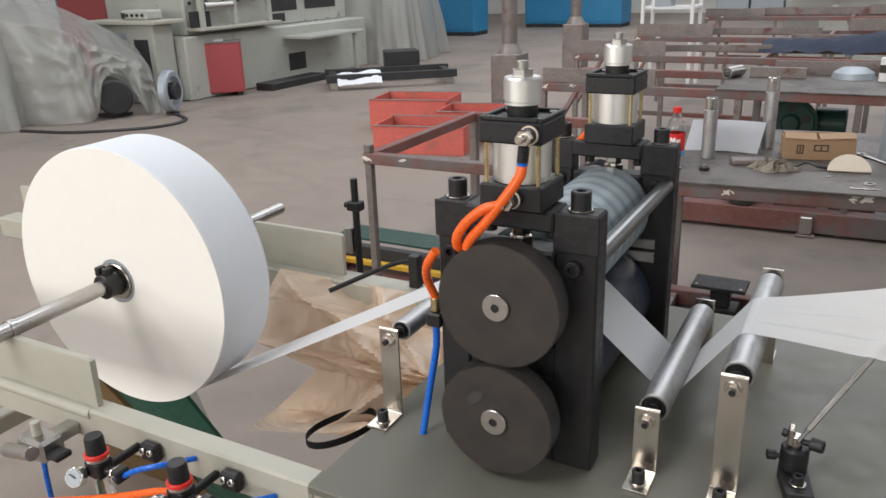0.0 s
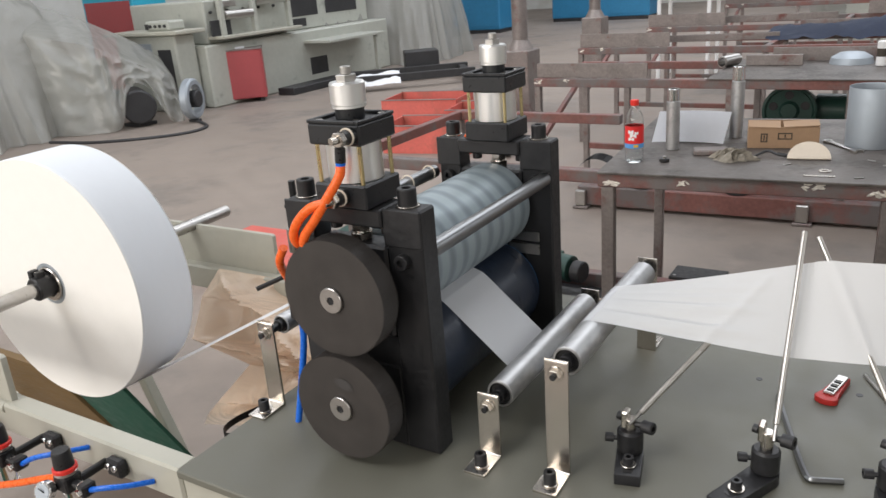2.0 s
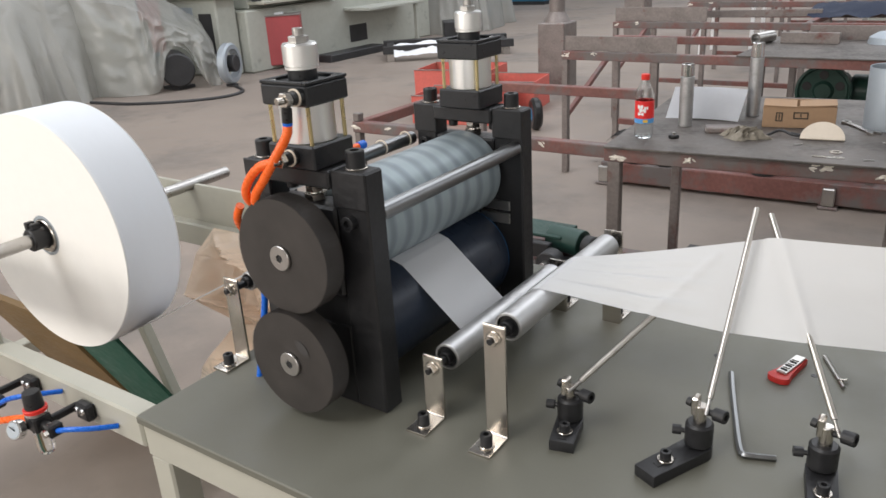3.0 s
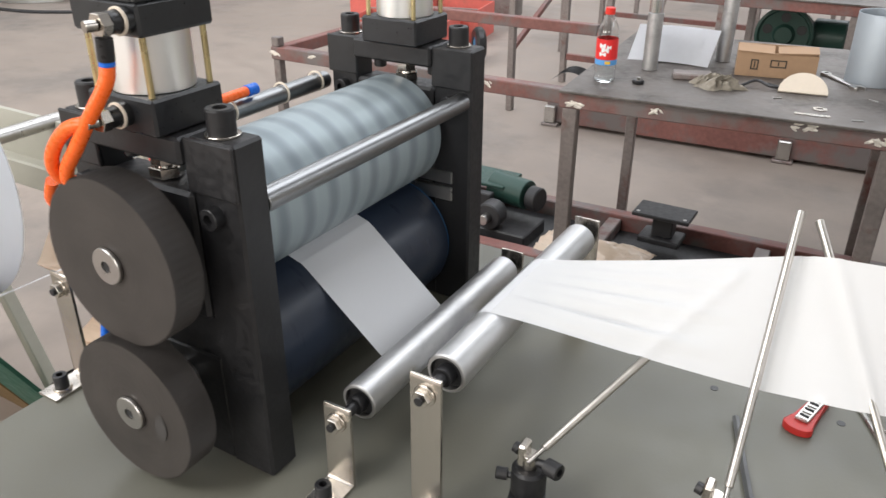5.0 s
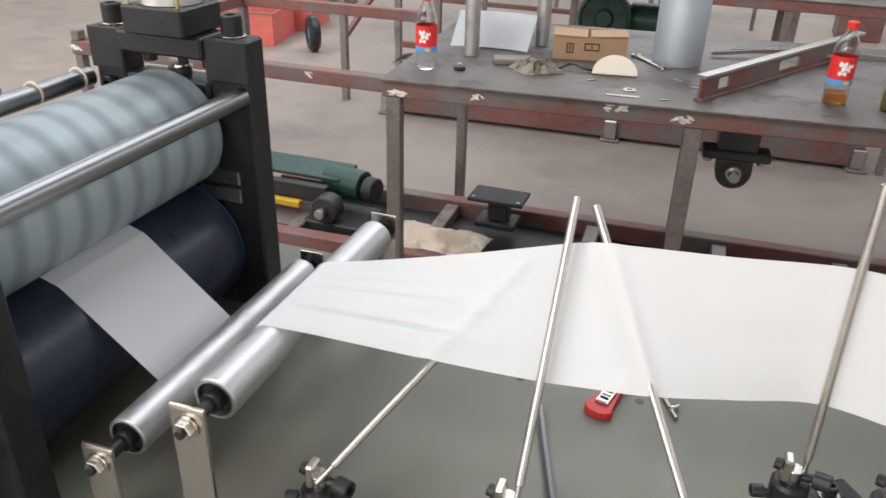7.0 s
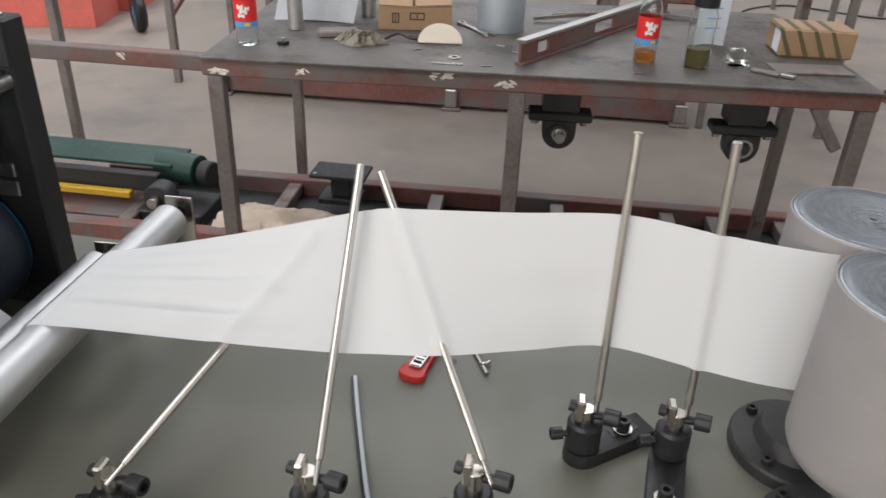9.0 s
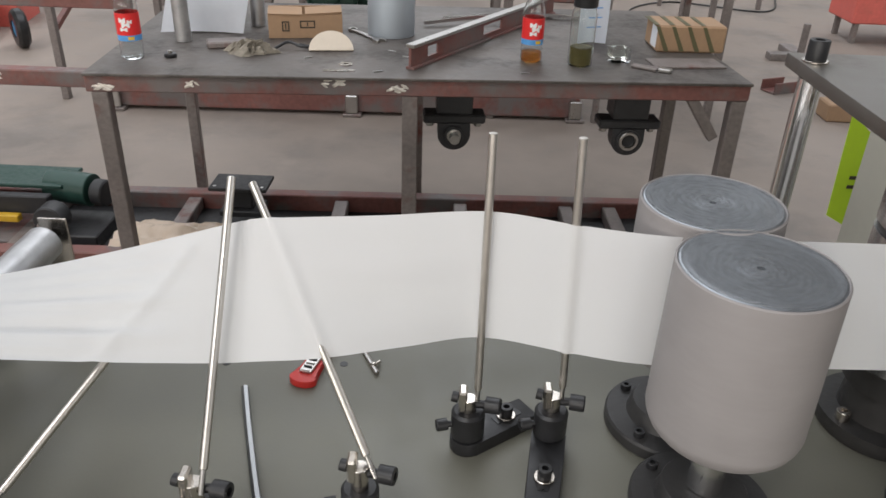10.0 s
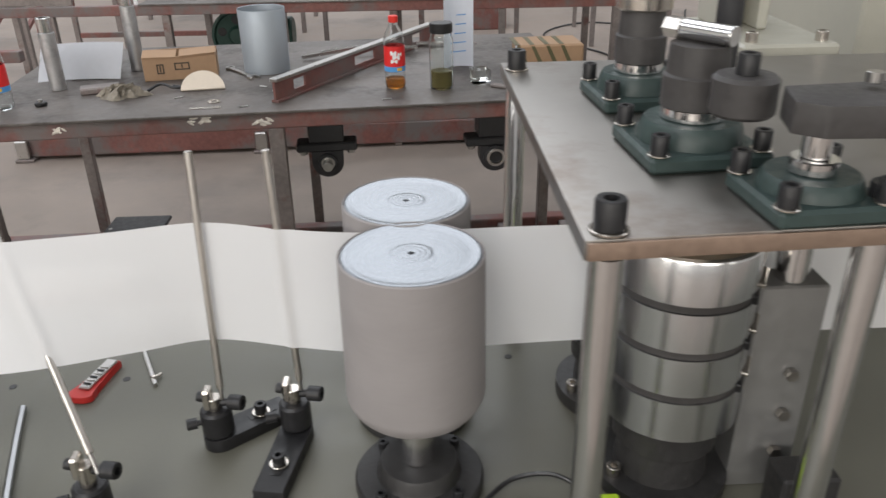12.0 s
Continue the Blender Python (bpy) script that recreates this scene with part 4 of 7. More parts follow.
# ---- forming station ----
def housing(parent, x, y, z, size, h, cap, ang=0):
    m = pose(x, y, z, 0, 0, ang)
    b = part("bearing_housing", box(B(), (-size, -size, 0), (size, size, 0.014), 0.003, m), GREENCAST, parent, "dark green cast bearing housing")
    part("housing_boss", lathe(B(), m @ Vector((0, 0, 0.0142)), m @ Vector((0, 0, 1)), [(0, 0), (size * 0.86, 0), (size * 0.82, h * 0.7), (size * 0.76, h), (0, h)], 40), GREENCAST, b)
    for sx in (-1, 1):
        for sy in (-1, 1):
            p = m @ Vector((sx * size * 0.83, sy * size * 0.83, 0.0142))
            part("housing_washer", washer(B(), p, (0, 0, 1), 0.0095, 0.002), NICKEL, b)
            part("housing_screw", cap_screw(B(), p + Vector((0, 0, 0.0022)), (0, 0, 1), 0.0075, 0.016), BLACK, b)
    top = z + 0.0142 + h
    part("collar", cyl(B(), (x, y, top + 0.0002), (x, y, top + 0.011), size * (0.52 if cap else 0.4), 32, 0.001), CHROME, b, "bright collar")
    if cap:
        part("coupling", lathe(B(), (x, y, top + 0.0112), (x, y, top + 1), [(0, 0), (size * 0.54, 0), (size * 0.54, 0.026), (size * 0.5, 0.028), (size * 0.47, 0.052), (0, 0.052)], 32), COUPLING, b, "black coupling")
    return top


def forming_station():
    t = thing("forming_station", (0.97, 1.19, BED_Z), "forming station with ground steel top plate on bright columns", "forming station")
    x0, x1, y0, y1, zb, zt = 0.816, 1.62, 0.918, 1.472, 1.170, 1.186
    part("top_plate", prism(B(), [(x0, 0.938), (x1, 0.978), (x1, y1), (x0, y1)], at(0, 0, zb), zt - zb, 0.0015), PLATE, t, "ground steel plate with brown sawn edge")
    part("plate_edge", prism(B(), [(x0 + 0.002, 0.9352), (x1, 0.9752), (x1, 0.9775), (x0 + 0.002, 0.9375)], at(0, 0, zb + 0.001), zt - zb - 0.0025, 0.0004), RUSTEDGE, t, "brown sawn edge")
    for x, y in ((0.836, 0.953), (1.037, 0.966), (0.832, 1.43), (1.5, 1.43), (1.5, 0.992)):
        part("column", cyl(B(), (x, y, BED_Z), (x, y, zb - 0.0005), 0.013, 32, 0.002), CHROME, t, "bright steel column")
        part("column_washer", washer(B(), (x, y, zt + 0.0002), (0, 0, 1), 0.0145, 0.0025), NICKEL, t)
        part("column_screw", cap_screw(B(), (x, y, zt + 0.003), (0, 0, 1), 0.0115, 0.022), BLACK, t)
    for cx, cy, flip in ((0.962, 1.125, 1), (0.946, 1.2765, -1)):
        f = part("flange", lathe(B(), (cx, cy, BED_Z), (cx, cy, 1), [(0, 0), (0.07, 0), (0.072, 0.004), (0.072, 0.02), (0.05, 0.022), (0.047, 0.06), (0.055, 0.064), (0.055, 0.1), (0, 0.1)], 48), CASTIRON, t, "black cast flange")
        part("flange_screw", cap_screw(B(), (cx - 0.056, cy - 0.02, BED_Z + 0.0205), (0, 0, 1), 0.008, 0.012), NICKEL, f)
        z0 = 0.901
        prof = [(0.052, 0), (0.068, 0), (0.07, 0.002)]
        for k in range(1, 4):
            zc = 0.05 * k + 0.0015
            prof += [(0.07, zc - 0.0045), (0.0655, zc - 0.0044), (0.0655, zc + 0.0044), (0.07, zc + 0.0045)]
        prof += [(0.07, 0.199), (0.069, 0.201), (0.063, 0.201), (0.061, 0.17), (0.052, 0.17)]
        s = part("slotted_cylinder", lathe(B(), (cx, cy, z0), (cx, cy, 2), prof, 72, close=True), ALU, t, "bright grooved cylinder")
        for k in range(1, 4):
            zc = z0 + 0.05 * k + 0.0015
            # dark ring over the groove floor puts the groove's shade into colour
            part("groove_shade_band", cyl(B(), (cx, cy, zc - 0.0042), (cx, cy, zc + 0.0042), 0.0678, 64, 0.0004, 0.0657), COUPLING, s, "dark ring standing in for the shade in the groove")
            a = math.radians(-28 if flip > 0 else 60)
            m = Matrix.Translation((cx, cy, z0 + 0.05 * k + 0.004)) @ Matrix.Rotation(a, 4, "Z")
            # uncut slot: a black block stands in for its shaded depth
            part("slot", box(B(), (0.064, -0.022, -0.004), (0.0706, 0.022, 0.007), 0.001, m @ pose(0, 0, 0, 14, 0, 0)), BLACKPLASTIC, s, "black block standing in for the shaded depth of a slot")
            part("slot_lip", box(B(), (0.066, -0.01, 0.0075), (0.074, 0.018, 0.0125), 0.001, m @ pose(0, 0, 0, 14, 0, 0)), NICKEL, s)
        part("inner_ring", cyl(B(), (cx, cy, z0 + 0.172), (cx, cy, z0 + 0.184), 0.0602, 48, 0.001, 0.0205), CREAM, t, "tan inner ring")
        part("core", cyl(B(), (cx, cy, BED_Z + 0.1002), (cx, cy, zb - 0.0006), 0.02, 24), CREAM, t, "tan inner sleeve")
    housing(t, 0.942, 1.28, zt + 0.0002, 0.049, 0.018, True, 4)
    housing(t, 0.943, 1.11, zt + 0.0002, 0.053, 0.018, True, 4)
    housing(t, 0.992, 0.988, zt + 0.0002, 0.044, 0.012, False, 4)
    # cam arm over the near shafts
    bm = prism(B(), [(-0.03, -0.015), (-0.012, -0.03), (0.06, -0.034), (0.14, -0.022), (0.14, 0.02), (0.07, 0.034), (-0.02, 0.026)], at(0.992, 0.988, zt + 0.06), 0.024, 0.003)
    part("cam_arm", bm, COUPLING, t, "dark cast arm")
    part("arm_head", cyl(B(), (0.955, 1.04, zt + 0.055), (0.955, 1.04, zt + 0.086), 0.025, 32, 0.003), COUPLING, t)
    part("arm_screw", cap_screw(B(), (0.955, 1.04, zt + 0.0862), (0, 0, 1), 0.0085, 0.016), BLACK, t)
    part("arm_shaft", cyl(B(), (0.992, 0.988, zt + 0.0376), (0.992, 0.988, zt + 0.0598), 0.0105, 24), CHROME, t)
    part("pin", cyl(B(), (1.03, 1.0, zt + 0.0882), (1.03, 1.0, zt + 0.096), 0.006, 16), STEEL, t)
    part("clevis_bolt", cyl(B(), (0.933, 1.126, zt + 0.1045), (0.961, 1.086, zt + 0.1045), 0.0085, 18), CHROME, t, "bright bolt")
    part("clevis_head", hexa(B(), (0.923, 1.14, zt + 0.1045), (0.9328, 1.1263, zt + 0.1045), 0.0095), NICKEL, t)
    part("rod_end_nut", cyl(B(), (0.942, 1.28, zt + 0.0962), (0.942, 1.28, zt + 0.11), 0.029, 28), NICKEL, t, "bright ring nut")
    part("rod_end_cap", cyl(B(), (0.942, 1.28, zt + 0.1102), (0.942, 1.28, zt + 0.15), 0.023, 28), COUPLING, t)
    part("lever_post", cyl(B(), (1.0, 1.2, zt + 0.0002), (1.0, 1.2, zt + 0.13), 0.012, 20), DARK, t)
    # slides at the back
    part("slide_bar", box(B(), (1.03, 1.1, BED_Z), (1.098, 1.14, 1.05), 0.002), SLIDE, t, "grey steel slide bar")
    part("slide_shaft", cyl(B(), (1.066, 1.12, 1.0502), (1.066, 1.12, zb - 0.0005), 0.016, 24), CHROME, t)
    part("stop_block", box(B(), (1.06, 1.04, BED_Z), (1.12, 1.08, 0.86), 0.003), CASTIRON, t)
    for z in (0.85, 0.9, 0.95):
        part("slide_bolt", hexa(B(), (1.075, 1.0995, z), (1.075, 1.092, z), 0.007), PLATE, t)


forming_station()


def beige_gearbox():
    t = thing("gearbox", (1.2, 1.53, BED_Z), "beige painted gearbox with stepped top behind the forming station", "gearbox")
    part("body", box(B(), (1.15, 1.502, BED_Z), (1.276, 1.72, 1.152), 0.004), BEIGE, t)
    part("cover", box(B(), (1.146, 1.498, 1.1525), (1.28, 1.724, 1.194), 0.004), BEIGE, t)
    part("side_block", box(B(), (1.33, 1.47, BED_Z), (1.45, 1.54, 0.9), 0.004), BEIGE, t)
    for x, y in ((1.262, 1.52), (1.165, 1.52)):
        part("cover_screw", cap_screw(B(), (x, y, 1.1942), (0, 0, 1), 0.0085, 0.014), NICKEL, t)
    part("upright", box(B(), (1.15, 1.6, 1.1942), (1.168, 1.7, 1.5), 0.004), BEIGE, t)
    part("rib", box(B(), (1.205, 1.6, 1.1942), (1.22, 1.7, 1.5), 0.003), BEIGE, t)
    part("back_plate", box(B(), (1.1685, 1.66, 1.1942), (1.2045, 1.69, 1.5), 0.003), BEIGE, t)
    t2 = thing("machine_cabinet", (2.2, 2.1, 0), "tall beige machine cabinet beyond the bed", "machine cabinet")
    part("panel", box(B(), (1.56, 1.95, 0), (2.9, 2.6, 1.9), 0.006), BEIGE, t2)
    part("base", box(B(), (1.54, 1.93, 0), (2.92, 1.9498, 0.1), 0.003), DARK, t2)


beige_gearbox()


# ---- loose things on the bed ----
def loose_on_bed():
    z = BED_Z
    t = thing("utility_knife", (0.262, 1.303, z), "red-handled utility knife with ribbed metal slide lying on the bed", "knife")
    m = pose(0.257, 1.304, z, 0, 0, -14) @ Matrix.Diagonal((0.84, 0.84, 0.84, 1))
    n = 12
    poly = [(0.021 * math.cos(math.pi + math.pi * k / n), 0.014 * math.sin(math.pi + math.pi * k / n)) for k in range(n + 1)] + [(0.0135, 0.02), (0.0125, 0.09), (-0.0105, 0.09), (-0.0115, 0.02)]
    part("handle", prism(B(), poly, m, 0.012, 0.002), REDHANDLE, t, "red plastic handle")
    part("slide", box(B(), (-0.009, 0.006, 0.0122), (0.01, 0.085, 0.0165), 0.001, m), STEEL, t, "ribbed metal slide")
    for k in range(7):
        part("rib", box(B(), (-0.006, 0.006 + k * 0.009, 0.0167), (0.007, 0.0095 + k * 0.009, 0.0185), 0.0005, m), BLACK if k % 2 else STEEL, t)
    bm = tube(B(), [(0.19, 1.284, z + 0.0045), (0.21, 1.22, z + 0.0045), (0.24, 1.13, z + 0.0045), (0.254, 1.092, z + 0.0045), (0.259, 1.084, z + 0.0045), (0.267, 1.083, z + 0.0045), (0.3, 1.095, z + 0.0045)], 0.0045, 6, 6)
    solo("hex_key", bm, TIEBAR, (0.25, 1.12, z), "bent dark steel hex key lying on the bed", "hex key")
    bm = tube(B(), [(0.346, 1.324, z + 0.003), (0.327, 1.363, z + 0.003), (0.304, 1.41, z + 0.003)], 0.003, 8, 3)
    solo("steel_pin", bm, STEEL, (0.333, 1.38, z), "thin steel pin lying on the bed", "pin")
    t = thing("loose_screw", (0.349, 1.352, z), "small bright screw lying on the bed", "screw")
    part("head", cyl(B(), (0.338, 1.337, z + 0.0042), (0.341, 1.3405, z + 0.0042), 0.0042, 14), NICKEL, t)
    part("thread", cyl(B(), (0.3411, 1.3406, z + 0.0042), (0.347, 1.348, z + 0.0042), 0.0022, 12), NICKEL, t)
    bm = tube(B(), [(0.74, 1.06, z + 0.003), (0.77, 1.095, z + 0.004), (0.8, 1.113, z + 0.012), (0.84, 1.108, z + 0.02), (0.87, 1.09, z + 0.014), (0.89, 1.07, z + 0.01)], 0.0028, 8, 6)
    solo("sensor_cable", bm, BLACKPLASTIC, (0.8, 1.1, z), "thin black sensor cable on the bed", "cable")
    solo("sensor_block", box(B(), (0.872, 1.02, z), (0.902, 1.068, z + 0.03), 0.003), LIME, (0.887, 1.045, z), "small green sensor block on the bed", "sensor")
    t = thing("lime_board", (1.62, 2.75, 0), "lime green card board with faint dark print on a thin stand", "board")
    k = [(0.868, 1.15), (0.905, 1.12), (0.965, 1.09), (0.95, 1.07), (0.93, 1.055), (0.92, 1.03), (0.915, 1.0), (0.922, 0.985), (0.9, 1.005), (0.872, 1.02)]
    bm = prism(B(), [(0.448 + (x - 0.448) * 2.518, 1.414 + (w - 1.414) * 2.518) for x, w in k], at(0.075, 2.75, -0.04, XZ), 0.003)
    part("card", bm, LIME, t)
    for n_, w in ((0, 0.075), (1, 0.05)):
        part("print_bar", box(B(), (1.625, 2.7475, 0.475 + 0.03 * n_), (1.625 + w, 2.7495, 0.486 + 0.03 * n_)), DARKINK, t)
    part("stand", box(B(), (1.675, 2.7535, 0), (1.7, 2.778, 0.6), 0.002), DARK, t)
    # belt strip looped on the corner bracket
    def belt(u, v):
        a = 2 * math.pi * u
        r = 1 + 0.06 * math.sin(2 * a)
        return Vector((-0.79 + 0.068 * r * math.cos(a), 1.09 + 0.07 * r * math.sin(a), 0.612 + 0.016 * v + 0.02 * math.cos(a)))
    bm = grid(B(), belt, 48, 2)
    bmesh.ops.solidify(bm, geom=bm.faces[:], thickness=0.002)
    solo("belt_loop", bm, BLACKPLASTIC, (-0.73, 1.09, 0.62), "black webbing belt loop hanging at the end of the bed", "belt")


loose_on_bed()


def crumpled_film():
    def along(table, v):
        for (a, p), (b, q) in zip(table, table[1:]):
            if v <= b:
                k = (v - a) / (b - a)
                return p + (q - p) * k * k * (3 - 2 * k)
        return table[-1][1]

    def fn(u, v):
        left = along(((0, -1.16), (0.2, -1.15), (0.4, -1.12), (0.52, -0.97), (0.7, -1.1), (1.0, -1.32)), v)
        x = left + (-0.6 - left) * u
        y = along(((0, 1.384), (0.2, 1.3), (0.4, 1.22), (0.52, 1.25), (0.7, 1.24), (1.0, 1.36)), v)
        z = along(((0, 0.802), (0.2, 0.76), (0.4, 0.685), (0.52, 0.63), (0.7, 0.5), (1.0, 0.31)), v) + 0.16 * v * v * u
        f = noise.fractal(Vector((x * 3.2 + v * 2.2, v * 1.6 - x * 1.2, 0.7)), 0.9, 2.1, 3)
        ang = math.atan2(v - 0.5, 1.08 - u)
        far = math.hypot(v - 0.5, 1.08 - u)
        r = 1 - 3.2 * abs(noise.noise(Vector((ang * 3.4, far * 1.3, 0.5))))
        q = 1 - 3.2 * abs(noise.noise(Vector((ang * 7 + 2, far * 2.2, 4.5))))
        w = 1 - 3.4 * abs(noise.noise(Vector((x * 17 + v * 6, v * 9 - x * 8, 6.5))))
        edge = min(1.0, 0.12 + 3.5 * u, 5 * v + 0.1, 0.15 + 5 * (1 - v))
        d = edge * (0.035 * f + 0.07 * r * min(1.0, far * 1.6) + 0.03 * q + 0.012 * w)
        return Vector((x + 0.3 * d, y - d, z + 0.5 * d))
    solo("crumpled_film", grid(B(), fn, 120, 100), FILM, (-0.85, 1.384, 0.8), "crumpled tan plastic film hanging from the far rail", "plastic film", sharp=50)
    # knife blade bracket and black stand behind the far rail
    t = thing("edge_sensor_stand", (-0.79, 1.42, 0.8), "black edge sensor stand with thin arm on the far rail", "sensor stand")
    part("arm", tube(B(), [(-0.955, 1.3, 0.797 + 0.012), (-0.9, 1.36, 0.832), (-0.84, 1.41, 0.856), (-0.8, 1.425, 0.86)], 0.006, 6, 4), BLACK, t)
    part("post", box(B(), (-0.815, 1.415, BED_Z - 0.003), (-0.79, 1.44, 0.875), 0.002), BLACK, t)
    t = thing("rail_post", (-1.09, 1.61, 0.0), "black round stand with clamp behind the rail", "stand")
    part("rod", cyl(B(), (-1.08, 1.6, 0.02), (-1.08, 1.6, 0.985), 0.0095, 16), BLACK, t)
    part("clamp", box(B(), (-1.1, 1.585, 0.9), (-1.06, 1.615, 0.925), 0.003), BLACK, t)
    part("clamp_screw", cap_screw(B(), (-1.1, 1.6, 0.912), (-1, 0, 0), 0.008, 0.012), BLACK, t)
    part("lower_clamp", cyl(B(), (-1.105, 1.6, 0.78), (-1.105, 1.6, 0.85), 0.014, 16), STEEL, t)
    part("base", box(B(), (-1.14, 1.54, 0), (-1.02, 1.66, 0.0198), 0.003), BLACK, t)


crumpled_film()


# ---- air preparation under the rail ----
def regulator(x, y, z):
    t = thing("air_regulator", (x, y, z), "air regulator with black knob, red ring and gauge on the frame", "air regulator", "air regulators on the frame")
    k = 0.68
    t.scale = (k, k, k)
    part("body", box(B(), (x - 0.024, y - 0.022, z - 0.055), (x + 0.024, y + 0.022, z - 0.012), 0.004), BLACKPLASTIC, t)
    part("neck", cyl(B(), (x, y, z - 0.0118), (x, y, z - 0.004), 0.026, 28), STEEL, t)
    part("red_ring", cyl(B(), (x, y, z - 0.0038), (x, y, z + 0.008), 0.028, 32, 0.002), REDCAP, t, "red ring")
    part("knob", lathe(B(), (x, y, z + 0.0082), (x, y, 2), [(0, 0), (0.023, 0), (0.0215, 0.036), (0.019, 0.042), (0, 0.042)], 28), BLACKPLASTIC, t, "black knob")
    part("gauge_stem", cyl(B(), (x - 0.014, y - 0.0222, z - 0.04), (x - 0.03, y - 0.034, z - 0.046), 0.008, 16), BLACKPLASTIC, t)
    a, d = Vector((x - 0.03, y - 0.0342, z - 0.0465)), Vector((0.25, -0.9, 0.36)).normalized()
    g = part("gauge", cyl(B(), a, a + d * 0.02, 0.0245, 36, 0.002), CHROME, t, "round pressure gauge")
    part("dial", cyl(B(), a + d * 0.0202, a + d * 0.021, 0.0195, 32), GALV, g)
    side = d.cross(Vector((0, 0, 1))).normalized()
    part("needle", tube(B(), [a + d * 0.0218 - side * 0.006, a + d * 0.0218 + side * 0.007 + Vector((0, 0, 0.01))], 0.0013, 8), BLACKPLASTIC, g)
    part("bowl", lathe(B(), (x + 0.004, y, z - 0.0552), (x + 0.004, y, z - 1), [(0, 0), (0.021, 0), (0.021, 0.05), (0.015, 0.066), (0, 0.066)], 24), CLEAR, t, "clear bowl")
    part("port", cyl(B(), (x + 0.0242, y, z - 0.035), (x + 0.046, y, z - 0.035), 0.011, 18), BLACKPLASTIC, t)
    part("port_nut", hexa(B(), (x + 0.0462, y, z - 0.035), (x + 0.056, y, z - 0.035), 0.0125), NICKEL, t)
    part("mount", box(B(), (x + 0.002, y + 0.0222, z - 0.05), (x + 0.016, y + (0.7265 - y) / k, z - 0.03), 0.003), BLACK, t)
    yf = y + (0.7265 - y) / k
    m = part("bracket", box(B(), (x + 0.04, yf - 0.026, z - 0.055), (x + 0.092, yf, z - 0.008), 0.006), BLACKPLASTIC, t, "black clamp bracket")
    for bx in (0.055, 0.078):
        part("bracket_screw", cyl(B(), (x + bx, yf - 0.0262, z - 0.024), (x + bx, yf - 0.033, z - 0.024), 0.008, 18, 0.001, 0.004), CHROME, m, "bright socket screw")
    part("side_block", box(B(), (x + 0.0562, y - 0.018, z - 0.05), (x + 0.082, y + 0.018, z - 0.018), 0.004), BLACKPLASTIC, t)
    part("side_plug", hexa(B(), (x + 0.069, y - 0.0182, z - 0.034), (x + 0.069, y - 0.028, z - 0.034), 0.01), NICKEL, t)


regulator(-0.93, 0.654, 0.788)
regulator(-0.758, 0.66, 0.788)


def valve_and_lines():
    t = thing("slide_valve", (-1.135, 0.66, 0.72), "grey metal slide valve with side lever and blue tube", "valve")
    t.location.x += 0.05
    part("body", box(B(), (-1.17, 0.64, 0.735), (-1.105, 0.685, 0.775), 0.006), STEEL, t)
    part("barrel", cyl(B(), (-1.2, 0.64, 0.74), (-1.11, 0.628, 0.765), 0.012, 20), STEEL, t)
    part("lever", box(B(), (-1.1045, 0.645, 0.745), (-1.075, 0.675, 0.757), 0.003), BLACKPLASTIC, t)
    part("stem", cyl(B(), (-1.138, 0.66, 0.7752), (-1.138, 0.66, 0.8), 0.008, 16), BEIGE, t)
    part("bracket", box(B(), (-1.152, 0.6852, 0.745), (-1.122, 0.7268, 0.765), 0.002), STEEL, t, "grey steel bracket")
    part("blue_tube", tube(B(), [(-1.137, 0.66, 0.7348), (-1.138, 0.658, 0.68), (-1.13, 0.655, 0.6), (-1.11, 0.655, 0.5)], 0.0045, 10), BLUETUBE, t, "blue air tube")
    bm = tube(B(), [(-1.3, 0.6, 0.6), (-1.15, 0.605, 0.655), (-1.0, 0.615, 0.703), (-0.88, 0.635, 0.737), (-0.81, 0.654, 0.757), (-0.774, 0.66, 0.764)], 0.006, 10)
    solo("orange_air_line", bm, ORANGE, (-1.1, 0.62, 0.735), "orange air line between the regulators", "air hose")
    bm = tube(B(), [(-0.875, 0.654, 0.765), (-0.85, 0.662, 0.778), (-0.82, 0.68, 0.784), (-0.795, 0.7265, 0.775)], 0.0045, 10)
    solo("blue_air_line", bm, BLUETUBE, (-0.84, 0.67, 0.765), "short blue air line between the regulators", "air hose")
    bm = tube(B(), [(-0.702, 0.66, 0.765), (-0.68, 0.668, 0.77), (-0.655, 0.69, 0.767), (-0.637, 0.7265, 0.757)], 0.0045, 10)
    solo("blue_air_line", bm, BLUETUBE, (-0.65, 0.68, 0.73), "short blue air line leaving the regulator", "air hose")


valve_and_lines()


# ---- work bench ----
BX, BY, BROT, BENCH_Z = -0.575, 2.598, 4.5, 0.79


def on_bench(x, y, z=0.0, rz=0.0):
    return pose(x, y, BENCH_Z + z, 0, 0, rz)


